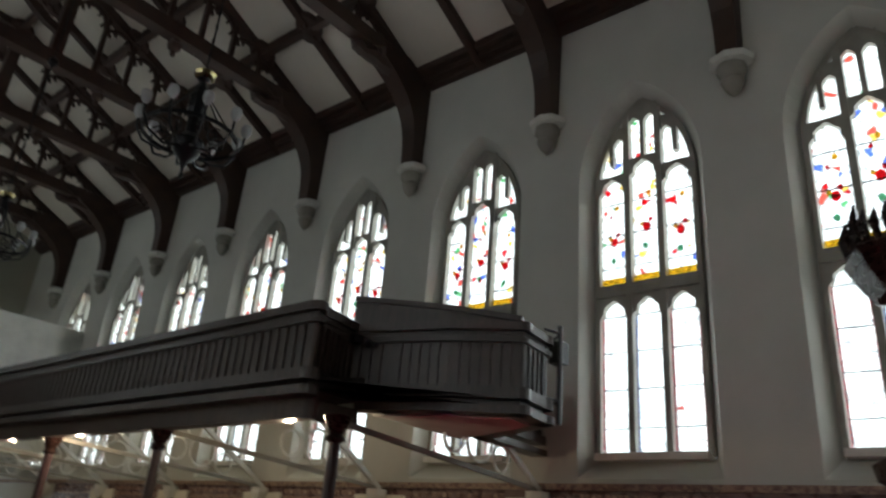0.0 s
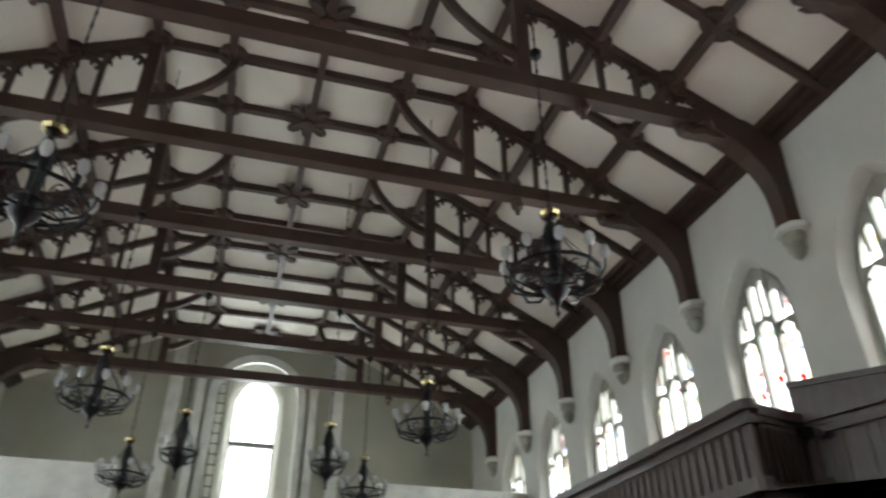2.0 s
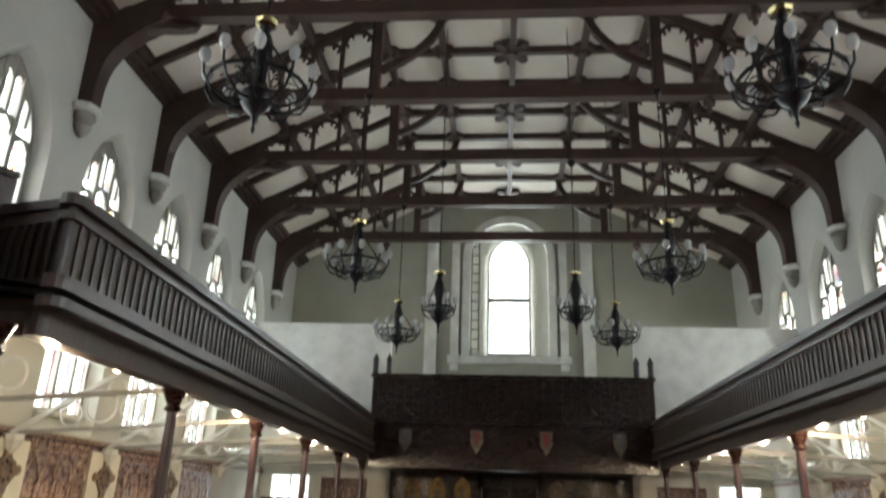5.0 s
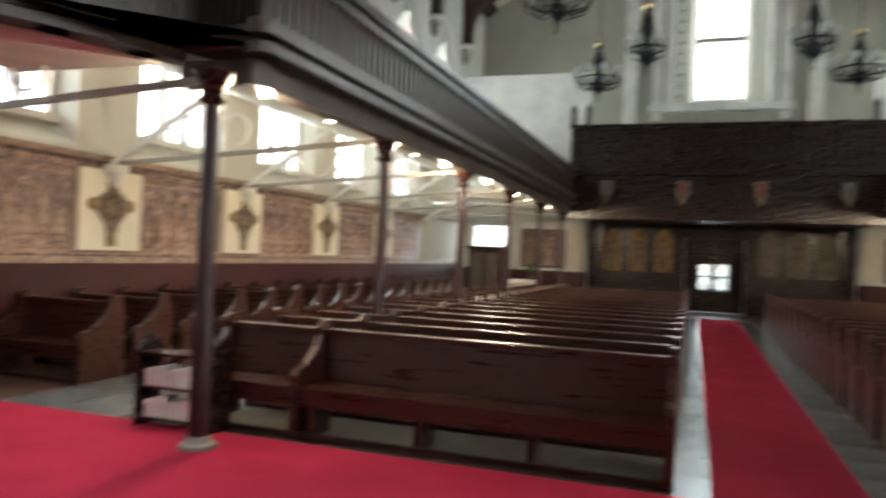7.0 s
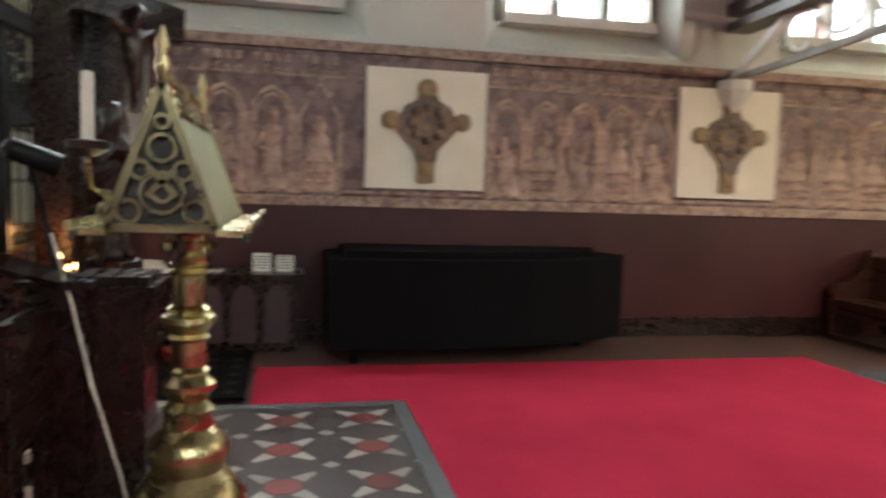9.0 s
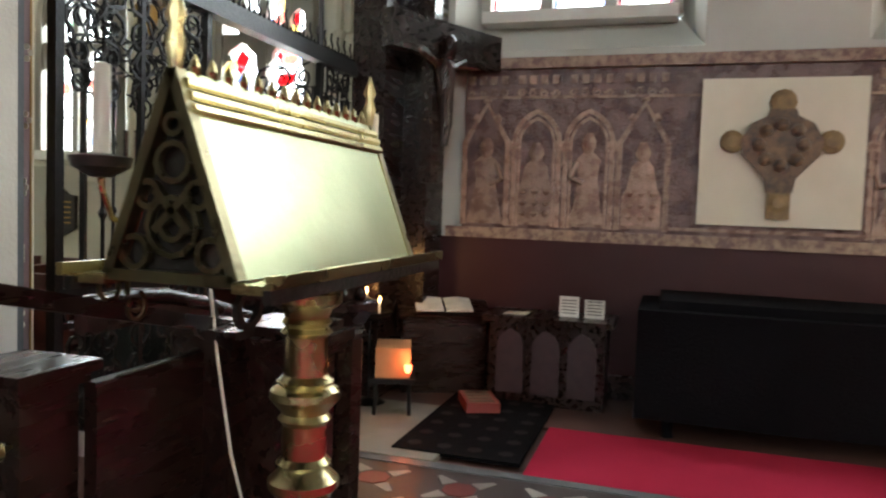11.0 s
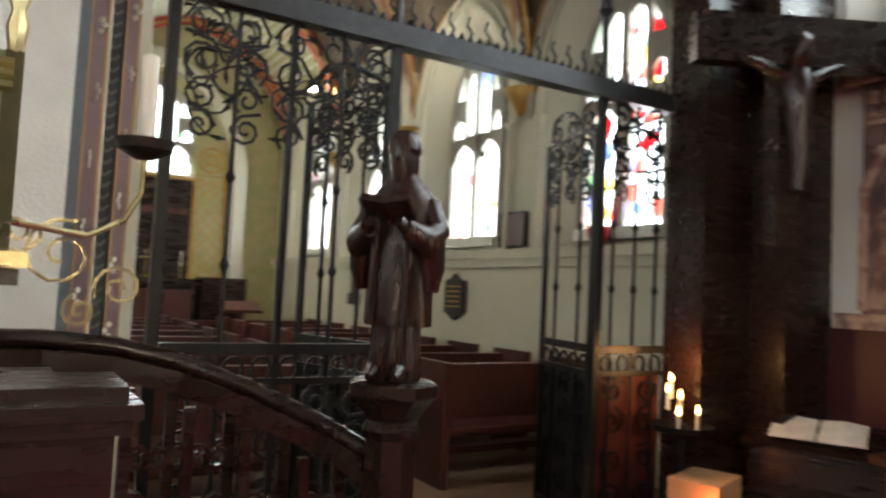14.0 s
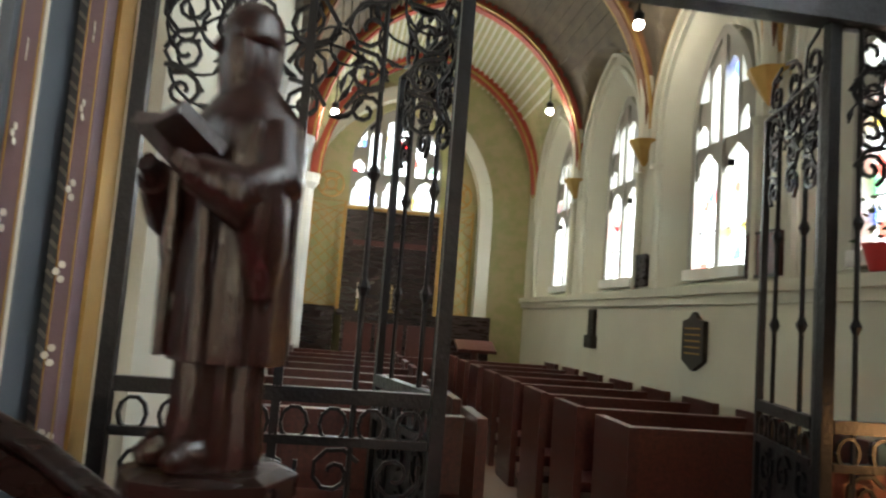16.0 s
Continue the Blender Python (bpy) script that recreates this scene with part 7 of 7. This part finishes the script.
# ---- chandeliers ----
def chandelier(name, r, arms, label):
    c = thing(name, label, "chandelier", "nave chandeliers")
    bm = NB()
    lathe(bm, [(0.01, 0.0), (0.03, 0.06), (0.015, 0.1), (0.03, 0.16), (0.05, 0.24), (0.15, 0.34), (0.21, 0.46), (0.2, 0.54), (0.12, 0.6), (0.08, 0.66)], 12)
    part("bowl", bm, BLACKIRON, c, smooth=True)
    bm = NB()
    lathe(bm, [(0.08, 0.62), (0.09, 0.9), (0.11, 0.95), (0.13, 1.02), (0.12, 1.25), (0.1, 1.34), (0.05, 1.46), (0.09, 1.5), (0.03, 1.62)], 8)
    part("lantern", bm, BLACKIRON, c)
    bm = NB()
    lathe(bm, [(0.03, 1.5), (0.13, 1.54), (0.15, 1.6), (0.11, 1.62), (0.02, 1.66)], 8)
    part("crown", bm, BRASS, c)
    bm = NB()
    path(bm, [(r * 0.92 * math.cos(a * math.pi / 8), r * 0.92 * math.sin(a * math.pi / 8), 0.62) for a in range(17)], 0.02, 0.05)
    part("ring", bm, BLACKIRON, c)
    bm = NB()
    tube(bm, [(0, 0, 1.4), (0, 0, 9.04)], 0.012, 6)
    for i in range(30):
        lathe(bm, [(0.012, 1.6 + i * 0.24), (0.024, 1.66 + i * 0.24), (0.012, 1.72 + i * 0.24)], 6)
    part("chain", bm, BLACKIRON, c)
    bm = NB()
    lathe(bm, [(0.02, 4.55), (0.1, 4.62), (0.1, 4.72), (0.02, 4.8)], 8)
    part("weight_ball", bm, BLACKIRON, c, smooth=True)
    for i in range(arms):
        a = 2 * math.pi * i / arms
        u = Vector((math.cos(a), math.sin(a), 0))
        bm = NB()
        tube(bm, [u * 0.15 + Vector((0, 0, 0.42)), u * r * 0.5 + Vector((0, 0, 0.36)), u * r * 0.85 + Vector((0, 0, 0.45)), u * r + Vector((0, 0, 0.62)), u * r * 1.02 + Vector((0, 0, 0.78))], 0.018, 6)
        path(bm, [u * (r * 0.55 + p) + Vector((0, 0, 0.58 + q)) for p, q in scroll(0, 0, 0.12, 1.3, 0.5)], 0.018, 0.014)
        arm = part("arm", bm, BLACKIRON, c)
        bm = NB()
        p = u * r * 1.02
        lathe(bm, [(0.02, 0.74), (0.05, 0.78), (0.07, 0.83), (0.07, 0.89), (0.055, 0.93)], 10, p.x, p.y)
        part("shade", bm, LAMPGLASS, arm, "pale glass shade", smooth=True)
    for i in range(6):
        a = 2 * math.pi * (i + 0.5) / 6
        u = Vector((math.cos(a), math.sin(a), 0))
        bm = NB()
        beam(bm, u * r * 0.9 + Vector((0, 0, 0.64)), u * 0.08 + Vector((0, 0, 1.3)), 0.015)
        part("stay", bm, BLACKIRON, c)
    return c


ch = chandelier("chandelier", 0.66, 10, "black wrought iron chandelier with pale glass shades")
ch.matrix_basis = pose(-3.3, 8.1, 6.03)
for x, y, z in ((3.0, 8.1, 6.03), (-3.34, 14.8, 6.02), (3.08, 14.8, 6.02), (-3.4, 21.5, 6.15), (3.0, 21.5, 6.15)):
    copy_thing(ch, pose(x, y, z))
c2 = chandelier("chandelier", 0.42, 6, "small black wrought iron chandelier with glass shades")
c2.matrix_basis = pose(-1.9, 18.2, 6.0)
copy_thing(c2, pose(1.52, 18.2, 6.0))


# ---- pulpit canopy and carved pedestal near the north windows ----
pu = thing("pulpit", "dark carved wooden pulpit with a crested sounding board", "pulpit", m=pose(4.35, 0.56, 0))
bm = NB()
lathe(bm, [(0.3, 0.012), (0.25, 0.3), (0.22, 1.0), (0.32, 1.35), (0.36, 1.4), (0.36, 2.3)], 8)
part("body", bm, DARKWOOD, pu, bevel=0.01)
bm = NB()
lathe(bm, [(0.36, 2.3), (0.4, 2.34), (0.4, 2.4), (0.45, 2.44), (0.45, 2.52), (0.52, 2.56), (0.54, 2.66), (0.4, 2.67)], 8)
part("cornice", bm, DARKWOOD, pu)
bm = NB()
box(bm, 0.3, 0.42, -0.1, 0.1, 2.3, 4.0)
part("back_post", bm, DARKWOOD, pu)
bm = NB()
lathe(bm, [(0.2, 3.64), (0.38, 3.7), (0.47, 3.84), (0.54, 3.98), (0.5, 4.03), (0.15, 4.08)], 8)
part("sounding_board", bm, DARKWOOD, pu)
random.seed(9)
for i in range(36):
    a = 2 * math.pi * i / 36
    h = 0.16 + 0.2 * random.random()
    bm = NB()
    x, y = 0.48 * math.cos(a), 0.48 * math.sin(a)
    tube(bm, [(x, y, 3.98), (x * 1.06, y * 1.06, 4.0 + h * 0.5), (x * (0.95 + 0.2 * random.random()), y, 4.0 + h)], [0.02, 0.035, 0.006], 5)
    part("crest_leaf", bm, DARKWOOD, pu)
bm = NB()
tube(bm, [(-0.48, 0.1, 2.66), (-0.52, 0.1, 2.92), (-0.4, 0.05, 3.0), (-0.3, 0.0, 2.9)], 0.018, 6)
box(bm, -0.36, -0.2, -0.08, 0.06, 2.84, 2.94)
part("lamp_arm", bm, BLACKIRON, pu)
